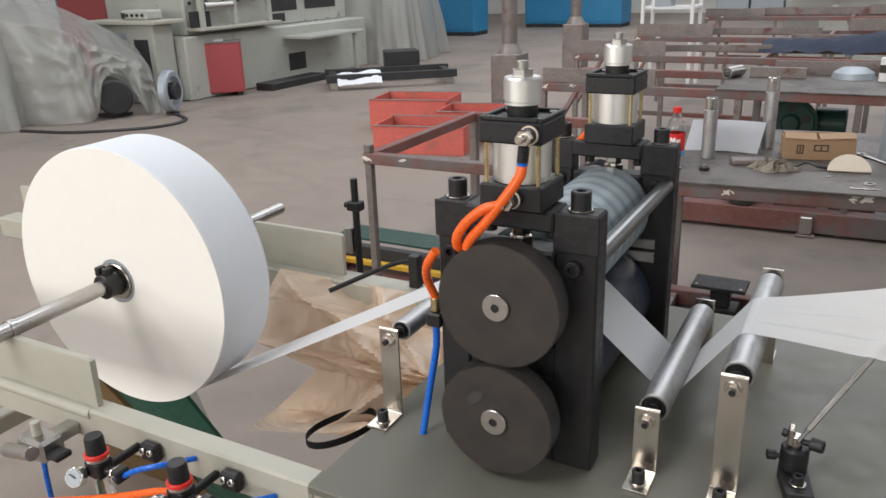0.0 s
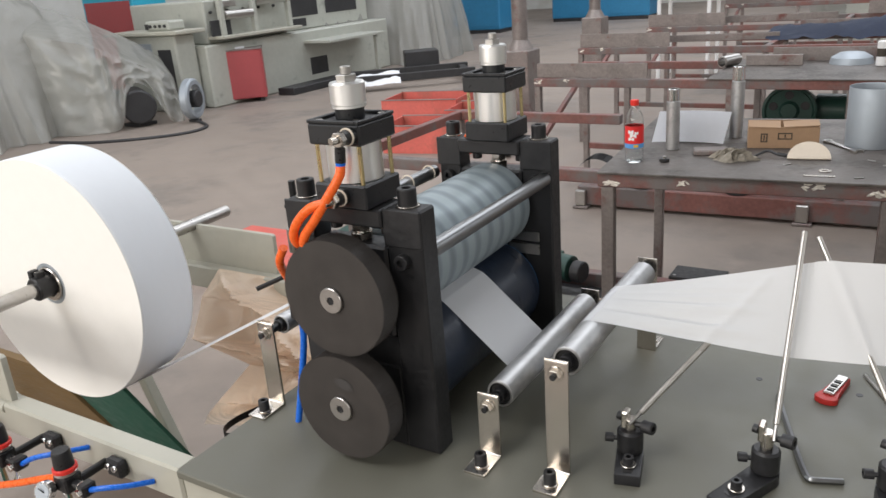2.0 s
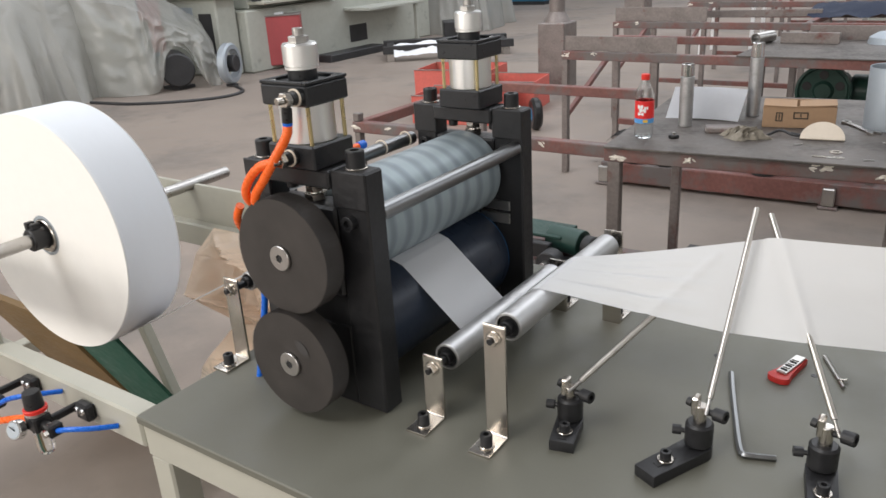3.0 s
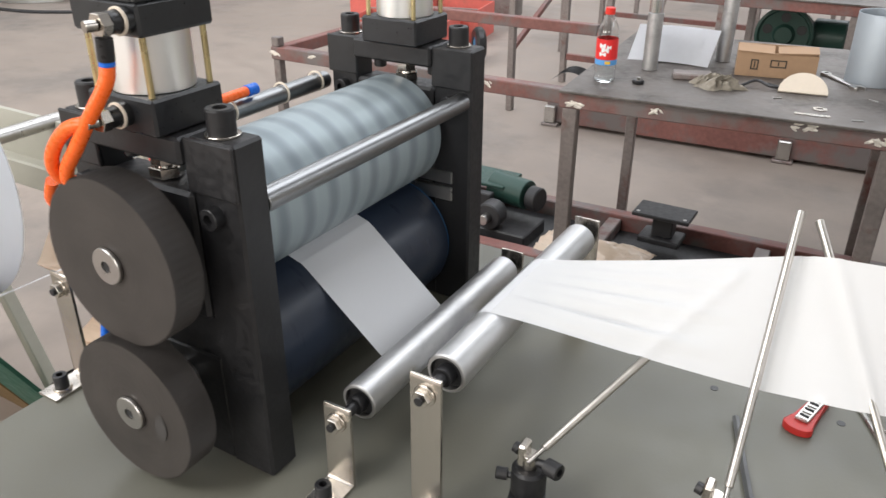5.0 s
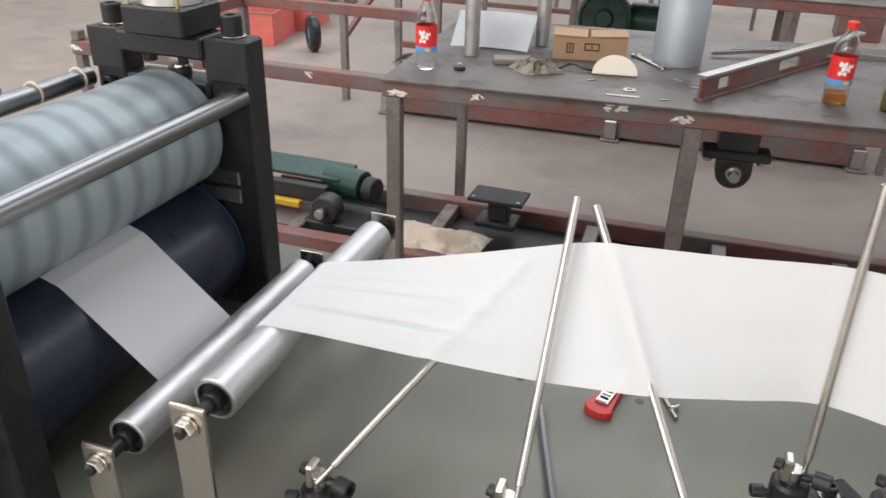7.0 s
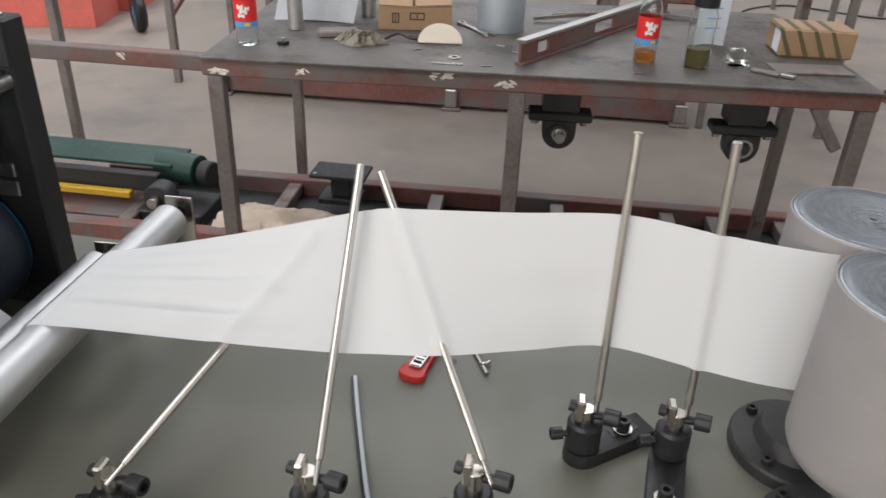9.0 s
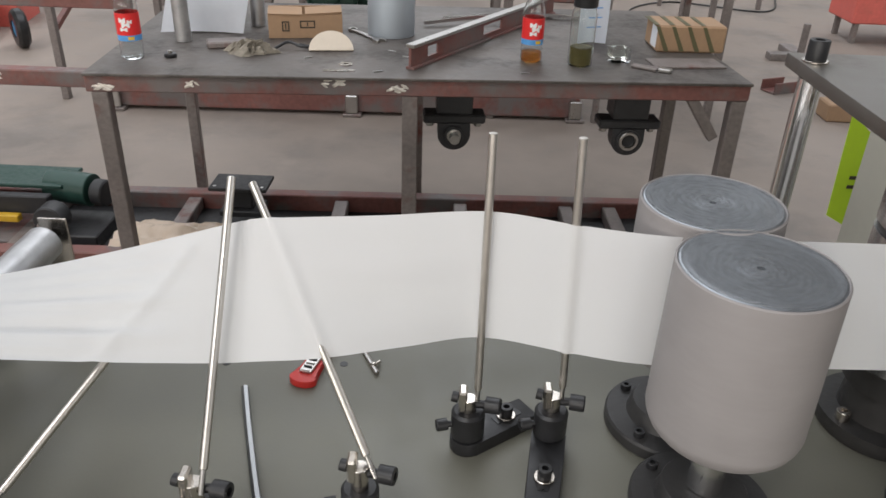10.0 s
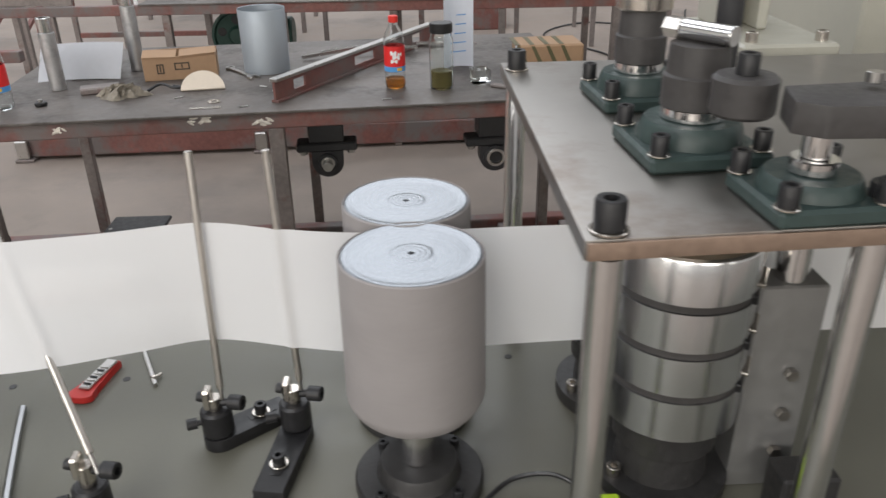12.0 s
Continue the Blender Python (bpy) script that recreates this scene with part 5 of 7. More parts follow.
def hanging_bearing(parent, x, y, ztop, bore):
    m = parent
    b = part("hanging_bearing", box(B(), (x - 0.055, y, ztop - 0.095), (x + 0.055, y + 0.09, ztop), 0.004), DARK, m, "black pillow block bolted under the bench")
    part("flange_bar", box(B(), (x - 0.095, y - 0.004, ztop - 0.123), (x + 0.095, y + 0.07, ztop - 0.0955), 0.005), DARK, b)
    for sx in (-1, 1):
        part("bearing_bolt", hexa(B(), (x + sx * 0.075, y + 0.03, ztop - 0.1232), (x + sx * 0.075, y + 0.03, ztop - 0.139), 0.013), STEEL, b)
    n = 16
    arch = [(0.05, 0.036)] + [(0.05 * math.cos(math.pi * k / n), -0.05 * math.sin(math.pi * k / n)) for k in range(n + 1)] + [(-0.05, 0.036)]
    part("bearing_body", prism(B(), arch, at(x, y + 0.002, ztop - 0.16, XZ), 0.05, 0.003), DARK, b, "rounded black bearing body")
    part("bearing_ring", cyl(B(), (x, y - 0.01, ztop - 0.16), (x, y + 0.0015, ztop - 0.16), bore + 0.009, 36, 0.002, bore), DARK, b)
    part("inner_race", cyl(B(), (x, y - 0.012, ztop - 0.16), (x, y + 0.0018, ztop - 0.16), bore * 0.98, 28, 0.001, bore * 0.72), STEEL, b)
    if bore < 0.03:
        part("shaft_end", cyl(B(), (x, y - 0.045, ztop - 0.16), (x, y + 0.0016, ztop - 0.16), bore * 0.7, 20), STEEL, b)


def weld(parent, x, y, z, n, spread):
    bm = B()
    for k in range(n):
        px, pz = x + random.uniform(-spread, spread), z + random.uniform(-spread * 0.4, spread * 0.4)
        bmesh.ops.create_icosphere(bm, subdivisions=1, radius=random.uniform(0.003, 0.009), matrix=Matrix.Translation((px, y, pz)) @ Matrix.Rotation(random.uniform(-0.7, 0.7), 4, "Y") @ Matrix.Diagonal((1.9, 0.22, 0.6, 1)))
    tagged(part("weld_patch", bm, WELD, parent), "bright ground weld", kind="stuff")


def bench():
    t = thing("work_bench", (BX, BY, 0), "red-brown welded steel work bench with a scratched dark plate top", "work bench", rz=BROT)
    L, D = 1.85, 0.98
    part("top", box(B(), (-0.02, -0.012, BENCH_Z - 0.008), (L, D, BENCH_Z), 0.0015), BENCHTOP, t, "scratched dark steel plate")
    zr0, zr1 = BENCH_Z - 0.055, BENCH_Z - 0.0085
    part("front_rail", box(B(), (-0.02, 0, zr0), (L, 0.04, zr1), 0.003), REDOXIDE, t, "red-brown steel rail")
    part("back_rail", box(B(), (-0.02, D - 0.04, zr0), (L, D, zr1), 0.003), REDOXIDE, t)
    for x in (0.0, 0.86, L - 0.045):
        part("cross_rail", box(B(), (x, 0.0405, zr0), (x + 0.04, D - 0.0405, zr1), 0.003), REDOXIDE, t)
    for x in (-0.008, 0.85, L - 0.047):
        part("leg", box(B(), (x, 0.002, 0), (x + 0.045, 0.042, zr0 - 0.0005), 0.003), BARESTEEL, t, "worn steel tube leg")
    for x, y in ((-0.017, D - 0.045), (0.898, D - 0.045), (L - 0.042, 0.56)):
        part("leg", box(B(), (x, y, 0), (x + 0.04, y + 0.04, zr0 - 0.0005), 0.003), BARESTEEL, t)
    bm = box(B(), (0, 0, 0), (0.15, 0.03, 0.03), 0.002, pose(L - 0.065, 0.006, zr0 - 0.11, 0, -125, 0))
    part("brace", bm, BARESTEEL, t, "diagonal steel brace")
    weld(t, 0.84, -0.001, zr0 + 0.02, 12, 0.022)
    weld(t, 0.66, -0.001, zr0 + 0.032, 9, 0.03)
    weld(t, 0.03, -0.001, zr0 + 0.015, 9, 0.02)
    weld(t, 0.28, -0.001, zr0 + 0.03, 5, 0.02)
    hanging_bearing(t, 1.01, 0.13, zr0, 0.022)
    hanging_bearing(t, 1.545, 0.1, zr0, 0.03)
    # lower frame between the legs
    f = thing("floor_frame", (-0.12, 3.3, 0), "red-brown welded ladder frame on the floor below the bench", "steel frame", rz=2.2)
    part("back_beam", box(B(), (-1.3, 0.09, 0), (1.5, 0.15, 0.075), 0.004), REDOXIDE, f)
    part("front_beam", box(B(), (-1.3, -0.42, 0), (1.5, -0.36, 0.075), 0.004), REDOXIDE, f)
    for x in (-1.05, -0.52, 0.07, 0.55, 0.98, 1.16, 1.42):
        part("cross_bar", box(B(), (x, -0.3595, 0.01), (x + 0.055, 0.0895, 0.06), 0.004), BARESTEEL, f)
    part("sheet", box(B(), (-1.3, -0.359, 0.001), (1.5, 0.089, 0.008)), DARK, f, "dark oily tray")
    # second frame: left extension rail
    t = thing("rail_trestle", (-1.755, 2.62, 0), "red-brown steel trestle with worn white tipped end", "trestle", rz=0.5)
    part("rail", box(B(), (0, 0, 0.735), (1.15, 0.045, 0.78), 0.003), REDOXIDE, t)
    part("leg", box(B(), (0.004, 0.004, 0), (0.036, 0.036, 0.7345), 0.003), BARESTEEL, t)
    part("post_stub", box(B(), (0.002, 0.004, 0.7803), (0.036, 0.038, 0.815), 0.003), BARESTEEL, t, "worn white-tipped stub")
    part("side_rail", box(B(), (0, 0.0455, 0.735), (0.04, 1.05, 0.78), 0.003), REDOXIDE, t)
    part("rear_rail", box(B(), (0.0405, 1.005, 0.735), (0.9, 1.05, 0.78), 0.003), REDOXIDE, t)
    part("leg", box(B(), (0, 1.005, 0), (0.04, 1.045, 0.7345), 0.003), BARESTEEL, t)
    weld(t, 0.02, -0.0005, 0.76, 9, 0.018)
    weld(t, 0.19, -0.0005, 0.765, 6, 0.016)
    weld(t, 0.9, -0.0005, 0.765, 6, 0.016)


bench()


def bottle(x, y, fill, mat):
    z = BENCH_Z
    t = thing("soft_drink_bottle", (x, y, z), "clear drink bottle with red cap and label" + (" holding amber tea" if fill else ", nearly empty"), "bottle", "drink bottles on the bench")
    prof = [(0, 0.002), (0.024, 0), (0.031, 0.005), (0.0325, 0.014), (0.031, 0.03), (0.0325, 0.034), (0.031, 0.05), (0.0325, 0.055), (0.0325, 0.066), (0.032, 0.068), (0.032, 0.132), (0.0325, 0.134), (0.032, 0.15), (0.027, 0.168), (0.018, 0.185), (0.0135, 0.193), (0.0132, 0.2)]
    part("shell", lathe(B(), (x, y, z), (x, y, z + 1), prof + [(r - 0.0006, h) for r, h in reversed(prof[1:])], 40), CLEAR, t, "clear plastic shell")
    part("cap", cyl(B(), (x, y, z + 0.2003), (x, y, z + 0.22), 0.0148, 32, 0.0015), REDCAP, t, "red screw cap")
    part("label", cyl(B(), (x, y, z + 0.07), (x, y, z + 0.131), 0.0329, 40, 0.0003, 0.0324), LABELRED, t, "red wrap label")
    part("label_band", cyl(B(), (x, y, z + 0.054), (x, y, z + 0.0697), 0.0329, 40, 0.0003, 0.0327), LABELBLUE, t, "blue lower band")
    bm = B()
    for k, (az, zz, w, h) in enumerate(((-95, 0.112, 0.30, 0.010), (-80, 0.1, 0.35, 0.012), (-92, 0.087, 0.32, 0.008), (-60, 0.108, 0.2, 0.008))):
        def patch(u, v, az=az, zz=zz, w=w, h=h):
            a = math.radians(az) + (u - 0.5) * w * 2
            return Vector((x + 0.0332 * math.cos(a), y + 0.0332 * math.sin(a), z + zz + (v - 0.5) * h * (1 + 0.5 * math.sin(u * 9))))
        grid(bm, patch, 8, 1)
    part("label_print", bm, WHITEINK, t, "white brush lettering shapes")
    bm = B()
    def blob(u, v):
        a = math.radians(-62) + (u - 0.5) * 0.5
        return Vector((x + 0.0332 * math.cos(a), y + 0.0332 * math.sin(a), z + 0.0575 + 0.009 * v))
    grid(bm, blob, 6, 1)
    part("label_fruit", bm, LABELYEL, t, "yellow patch")
    if fill:
        part("drink", cyl(B(), (x, y, z + 0.003), (x, y, z + fill), 0.0305, 36, 0.003), mat, t, "amber tea")
    return t


bottle(-0.517, 2.76, 0, None)
bottle(0.645, 2.895, 0.03, TEA)


def bench_things():
    z = BENCH_Z
    # tea jar
    x, y = 0.79, 2.873
    t = thing("tea_jar", (x, y, z), "clear drinking jar with black lid and dark tea leaves", "jar")
    prof = [(0, 0.003), (0.034, 0), (0.037, 0.005), (0.037, 0.15), (0.033, 0.158), (0.032, 0.17)]
    part("body", lathe(B(), (x, y, z), (x, y, z + 1), prof + [(r - 0.0015, h) for r, h in reversed(prof[1:])], 40), GLASS, t, "clear glass body")
    part("lid", cyl(B(), (x, y, z + 0.1702), (x, y, z + 0.2), 0.0355, 36, 0.002), BLACKPLASTIC, t, "black screw lid")
    part("tea", cyl(B(), (x, y, z + 0.004), (x, y, z + 0.055), 0.0335, 32, 0.002), BREW, t, "dark tea")
    x, y = 0.915, 2.93
    t = thing("ash_glass", (x, y, z), "small square clear glass", "glass")
    m = on_bench(x, y, 0, 12)
    bm = box(B(), (-0.03, -0.03, 0), (0.03, 0.03, 0.045), 0.007, m, 2)
    part("outer", bm, GLASS, t)
    part("inner", box(B(), (-0.022, -0.022, 0.012), (0.022, 0.022, 0.0455), 0.006, m, 2), GLASS, t)
    # steel mandrels
    for (x, y, h, step, name) in ((-0.44, 2.975, 0.225, True, "short"), (-0.262, 3.22, 0.272, True, "tall")):
        t = thing("steel_mandrel", (x, y, z), "upright bright steel mandrel with turned end", "steel bar", "steel mandrels on the bench")
        part("body", cyl(B(), (x, y, z), (x, y, z + h * 0.8), 0.0245, 36, 0.0015), ALU_ROLL, t)
        part("turned_end", cyl(B(), (x, y, z + h * 0.8 + 0.0003), (x, y, z + h), 0.0225, 36, 0.002, 0.012), CHROME, t)
    # leaning paper sheet
    m = pose(-0.405, 3.075, z, 0, 0, 4)
    def sheet(u, v):
        return m @ Vector((-0.14 + 0.265 * u + 0.02 * v, 0.045 * v + 0.01 * math.sin(3 * u), 0.002 + 0.112 * v + 0.003 * math.sin(3 * u)))
    bm = grid(B(), sheet, 16, 8)
    bmesh.ops.solidify(bm, geom=bm.faces[:], thickness=0.0006)
    solo("paper_sheet", bm, WHITEPAPER, (-0.39, 3.05, z), "white paper sheet propped on the bench", "paper sheet")
    t = thing("paper_prop", (-0.39, 3.17, z), "dark steel block behind the paper", "block")
    part("block", box(B(), (-0.47, 3.135, z), (-0.31, 3.2, z + 0.1), 0.004), BARESTEEL, t)
    # cardboard boxes
    t = thing("cardboard_box", (-0.06, 3.085, z), "open brown cardboard box with printed marks", "box")
    m = on_bench(-0.082, 3.126, 0, 11)
    part("front", box(B(), (-0.118, -0.06, 0), (0.118, -0.056, 0.076), 0.001, m), CARD, t)
    part("back", box(B(), (-0.118, 0.056, 0), (0.118, 0.06, 0.08), 0.001, m), CARD, t)
    part("side", box(B(), (-0.118, -0.0558, 0), (-0.114, 0.0558, 0.076), 0.001, m), CARD, t)
    part("side", box(B(), (0.114, -0.0558, 0), (0.118, 0.0558, 0.076), 0.001, m), CARD, t)
    part("bottom", box(B(), (-0.1138, -0.0558, 0), (0.1138, 0.0558, 0.004), 0, m), CARD, t)
    part("flap", box(B(), (-0.117, -0.03, 0), (-0.01, 0.03, 0.003), 0, m @ pose(0, -0.035, 0.079, 12, 2, 0)), CARD, t)
    part("flap", box(B(), (0.0, -0.03, 0), (0.117, 0.03, 0.003), 0, m @ pose(0, -0.035, 0.08, 9, -3, 0)), CARD, t)
    for a, b, c, d in ((-0.075, 0.022, -0.052, 0.054), (-0.018, 0.032, 0.03, 0.056)):
        bm = B()
        for lo, hi in (((a, b), (c, b + 0.004)), ((a, d - 0.004), (c, d)), ((a, b), (a + 0.004, d)), ((c - 0.004, b), (c, d)), (((a + c) / 2 - 0.002, b + 0.006), ((a + c) / 2 + 0.002, d - 0.006))):
            box(bm, (lo[0], -0.0612, lo[1]), (hi[0], -0.0604, hi[1]), 0, m)
        part("print_mark", bm, DARKINK, t)
    t = thing("taped_box", (1.19, 3.16, z), "flat brown carton striped with dark tape", "box")
    m = on_bench(1.165, 3.14, 0, 3)
    part("carton", box(B(), (-0.11, -0.075, 0), (0.11, 0.075, 0.085), 0.006, m), CARD, t)
    for k in range(4):
        x0 = -0.085 + k * 0.05
        bm = prism(B(), [(x0, 0.004), (x0 + 0.016, 0.004), (x0 - 0.024, 0.082), (x0 - 0.04 + 0.004, 0.082)], m @ at(0, -0.0765, 0, XZ), 0.001)
        part("tape", bm, CARDTAPE, t, "dark printed tape")
        part("tape", box(B(), (x0 - 0.04, -0.07, 0.0852), (x0 - 0.024, 0.06, 0.0862), 0, m), CARDTAPE, t)
    part("end_label", box(B(), (-0.1112, -0.06, 0.01), (-0.1102, 0.0, 0.075), 0, m), WHITEPAPER, t)
    # half disc
    n = 20
    m = on_bench(0.035, 2.915, 0, 8) @ pose(0, 0, 0, 52, 0, 0)
    poly = [(0.068 * math.cos(math.pi * k / n), 0.064 * math.sin(math.pi * k / n)) for k in range(n + 1)]
    solo("half_disc", prism(B(), poly, m, 0.008, 0.001), CREAM, (0.035, 2.92, z), "cream half disc offcut leaning on the bench", "offcut")
    # rag
    def rag(u, v):
        a = 2 * math.pi * u
        r = (0.058 + 0.014 * math.sin(3 * a + 0.6) + 0.009 * math.sin(7 * a)) * (1 - 0.97 * v)
        x, y = r * math.cos(a), r * math.sin(a)
        f = 1 - 3.4 * abs(noise.noise(Vector((x * 38, y * 38, 2.2)))) + 0.7 * (1 - 3 * abs(noise.noise(Vector((x * 75 + 3, y * 75, 7.2)))))
        h = math.sin(min(1.0, v * 1.7) * 1.57)
        return Vector((-0.205 + 1.25 * x + 0.012 * f * h, 2.862 + 0.7 * y - 0.008 * f * h, z + max(0.001, h * (0.024 + 0.013 * f))))
    bm = grid(B(), rag, 96, 30)
    bmesh.ops.remove_doubles(bm, verts=bm.verts[:], dist=1e-5)
    solo("dirty_rag", bm, RAG, (-0.195, 2.865, z), "crumpled dirty grey-brown rag", "rag", sharp=60)
    t = thing("steel_offcut", (-0.29, 2.93, z), "dark steel shoe offcut beside the rag", "offcut")
    part("plate", box(B(), (-0.06, -0.03, 0), (0.06, 0.03, 0.02), 0.004, on_bench(-0.29, 2.93, 0, 20)), BARESTEEL, t)
    # wrench
    t = thing("open_wrench", (0.12, 3.11, z), "bright open-ended wrench on the bench", "wrench")
    m = on_bench(0.118, 3.12, 0, -52)
    part("shank", box(B(), (-0.075, -0.008, 0.001), (0.06, 0.008, 0.008), 0.002, m), STEEL, t)
    part("jaw", prism(B(), [(0.058, -0.01), (0.07, -0.02), (0.095, -0.02), (0.1, -0.012), (0.082, -0.008), (0.08, 0.006), (0.098, 0.012), (0.092, 0.02), (0.07, 0.02), (0.058, 0.01)], m, 0.009, 0.001), STEEL, t)
    part("ring", cyl(B(), m @ Vector((-0.085, 0, 0)), m @ Vector((-0.085, 0, 0.01)), 0.016, 24, 0.001, 0.009), STEEL, t)
    solo("flat_washer", washer(B(), (0.1, 2.772, z + 0.0003), (0, 0, 1), 0.019, 0.003), NICKEL, (0.1, 2.772, z), "bright flat washer on the bench", "washer")
    for k, (x, y, rz) in enumerate(((0.10, 2.70, 8), (0.2, 2.71, 20), (0.22, 2.94, -30), (0.27, 2.88, -18), (-0.02, 2.83, 40), (0.62, 2.75, 12))):
        solo("metal_chip", box(B(), (-0.014, -0.003, 0), (0.014, 0.003, 0.003), 0.001, on_bench(x, y, 0, rz)), STEEL, (x, y, z), "bright metal chip on the bench", "metal chip", group="metal chips")
    bm = tube(B(), [(-0.135, 2.9, z + 0.006), (-0.1, 2.93, z + 0.02), (-0.06, 2.915, z + 0.012), (-0.03, 2.935, z + 0.006), (-0.07, 2.96, z + 0.006)], 0.0045, 8, 6)
    solo("bent_clip", bm, DARK, (-0.08, 2.93, z), "dark bent steel clip beside the rag", "clip")
    t = thing("threaded_stop", (-0.415, 2.78, z), "small dark rubber stop with steel stud on the bench", "stop")
    part("pad", cyl(B(), (-0.415, 2.78, z), (-0.415, 2.78, z + 0.012), 0.018, 20, 0.003), BLACKPLASTIC, t)
    part("stud", cyl(B(), (-0.415, 2.78, z + 0.0122), (-0.415, 2.78, z + 0.02), 0.006, 12), STEEL, t)
    solo("bright_strip", box(B(), (-0.045, -0.008, 0), (0.045, 0.008, 0.0025), 0.0006, on_bench(0.09, 2.705, 0, 6)), NICKEL, (0.09, 2.705, z), "short bright metal strip at the bench edge", "metal strip")
    # level bar
    t = thing("spirit_level", (0.52, 3.15, z), "dark red aluminium level bar with hand slots", "spirit level")
    a, b = Vector((0.288, 2.745, z)), Vector((0.775, 3.60, z))
    d = b - a
    m = Matrix.Translation(a) @ Matrix.Rotation(math.atan2(d.y, d.x), 4, "Z")
    ln = d.length
    for z0, z1, w in ((0, 0.008, 0.014), (0.062, 0.072, 0.014)):
        part("flange", box(B(), (0, -w, z0), (ln, w, z1), 0.001, m), REDOXIDE if z0 == 0 else STEEL, t)
    for x0, x1 in ((0, 0.09), (0.15, 0.43), (0.56, 0.83), (0.9, ln)):
        part("web", box(B(), (x0, -0.004, 0.0082), (x1, 0.004, 0.0618), 0, m), REDOXIDE, t, "dark red web")
    for x0, x1 in ((0.09, 0.15), (0.43, 0.56), (0.83, 0.9)):
        part("slot_web", box(B(), (x0 + 0.0002, -0.004, 0.0082), (x1 - 0.0002, 0.004, 0.02), 0, m), REDOXIDE, t)
        part("slot_web", box(B(), (x0 + 0.0002, -0.004, 0.05), (x1 - 0.0002, 0.004, 0.0618), 0, m), REDOXIDE, t)
    # rolled grey tube
    x, y = 0.197, 3.17
    bm = lathe(B(), (x, y, z), (x, y, z + 1), [(0.0755, 0), (0.0775, 0.001), (0.079, 0.208), (0.0785, 0.209), (0.0765, 0.208), (0.075, 0.001)], 48, close=True)
    solo("sheet_tube", bm, GALV, (x, y, z), "tapered tube of grey sheet standing on the bench", "sheet tube")
    # aluminium strips, papers
    for k, (p, q) in enumerate((((0.3, 3.30, 0.012), (0.72, 3.4, 0.02)), ((0.36, 3.42, 0.004), (0.95, 3.5, 0.004)))):
        bm = tube(B(), [(*p[:2], z + p[2]), ((p[0] + q[0]) / 2, (p[1] + q[1]) / 2 + 0.03, z + p[2] + 0.012), (*q[:2], z + q[2])], 0.008, 4, 6)
        solo("aluminium_strip", bm, CHROME, (*p[:2], z), "long bent bright metal strip on the bench", "metal strip", group="metal strips")
    m = on_bench(0.86, 3.12, 0, 20)
    def roll(u, v):
        return m @ Vector((-0.055 + 0.11 * u, 0.035 * math.sin(3 * u), 0.001 + 0.23 * v))
    bm = grid(B(), roll, 12, 4)
    bmesh.ops.solidify(bm, geom=bm.faces[:], thickness=0.0008)
    t = solo("instruction_sheet", bm, WHITEPAPER, (0.86, 3.12, z), "white printed paper sheet standing behind the jar", "paper sheet")
    for k in range(5):
        part("print_bar", box(B(), (-0.03 + 0.004 * k, 0.021, 0.06 + 0.03 * k), (0.02, 0.0225, 0.063 + 0.03 * k), 0, m @ pose(0, -0.034, 0, 0, 0, 0)), LABELBLUE, t)
    t = thing("pliers", (1.0, 2.80, z), "worn grey pliers on the bench", "pliers")
    m = on_bench(1.0, 2.84, 0, -25)
    part("handle", box(B(), (-0.06, 0.004, 0), (0.02, 0.014, 0.01), 0.003, m), BARESTEEL, t)
    part("handle", box(B(), (-0.06, -0.016, 0), (0.02, -0.006, 0.01), 0.003, m @ pose(0, 0, 0, 0, 0, -8)), BARESTEEL, t)
    part("jaws", box(B(), (0.0205, -0.012, 0), (0.06, 0.012, 0.012), 0.003, m), STEEL, t)
    solo("cover_plate", box(B(), (-0.11, -0.05, 0), (0.11, 0.05, 0.006), 0.001, on_bench(1.12, 2.92, 0, 8)), BARESTEEL, (1.12, 2.92, z), "grey steel plate offcut on the bench", "plate")


bench_things()


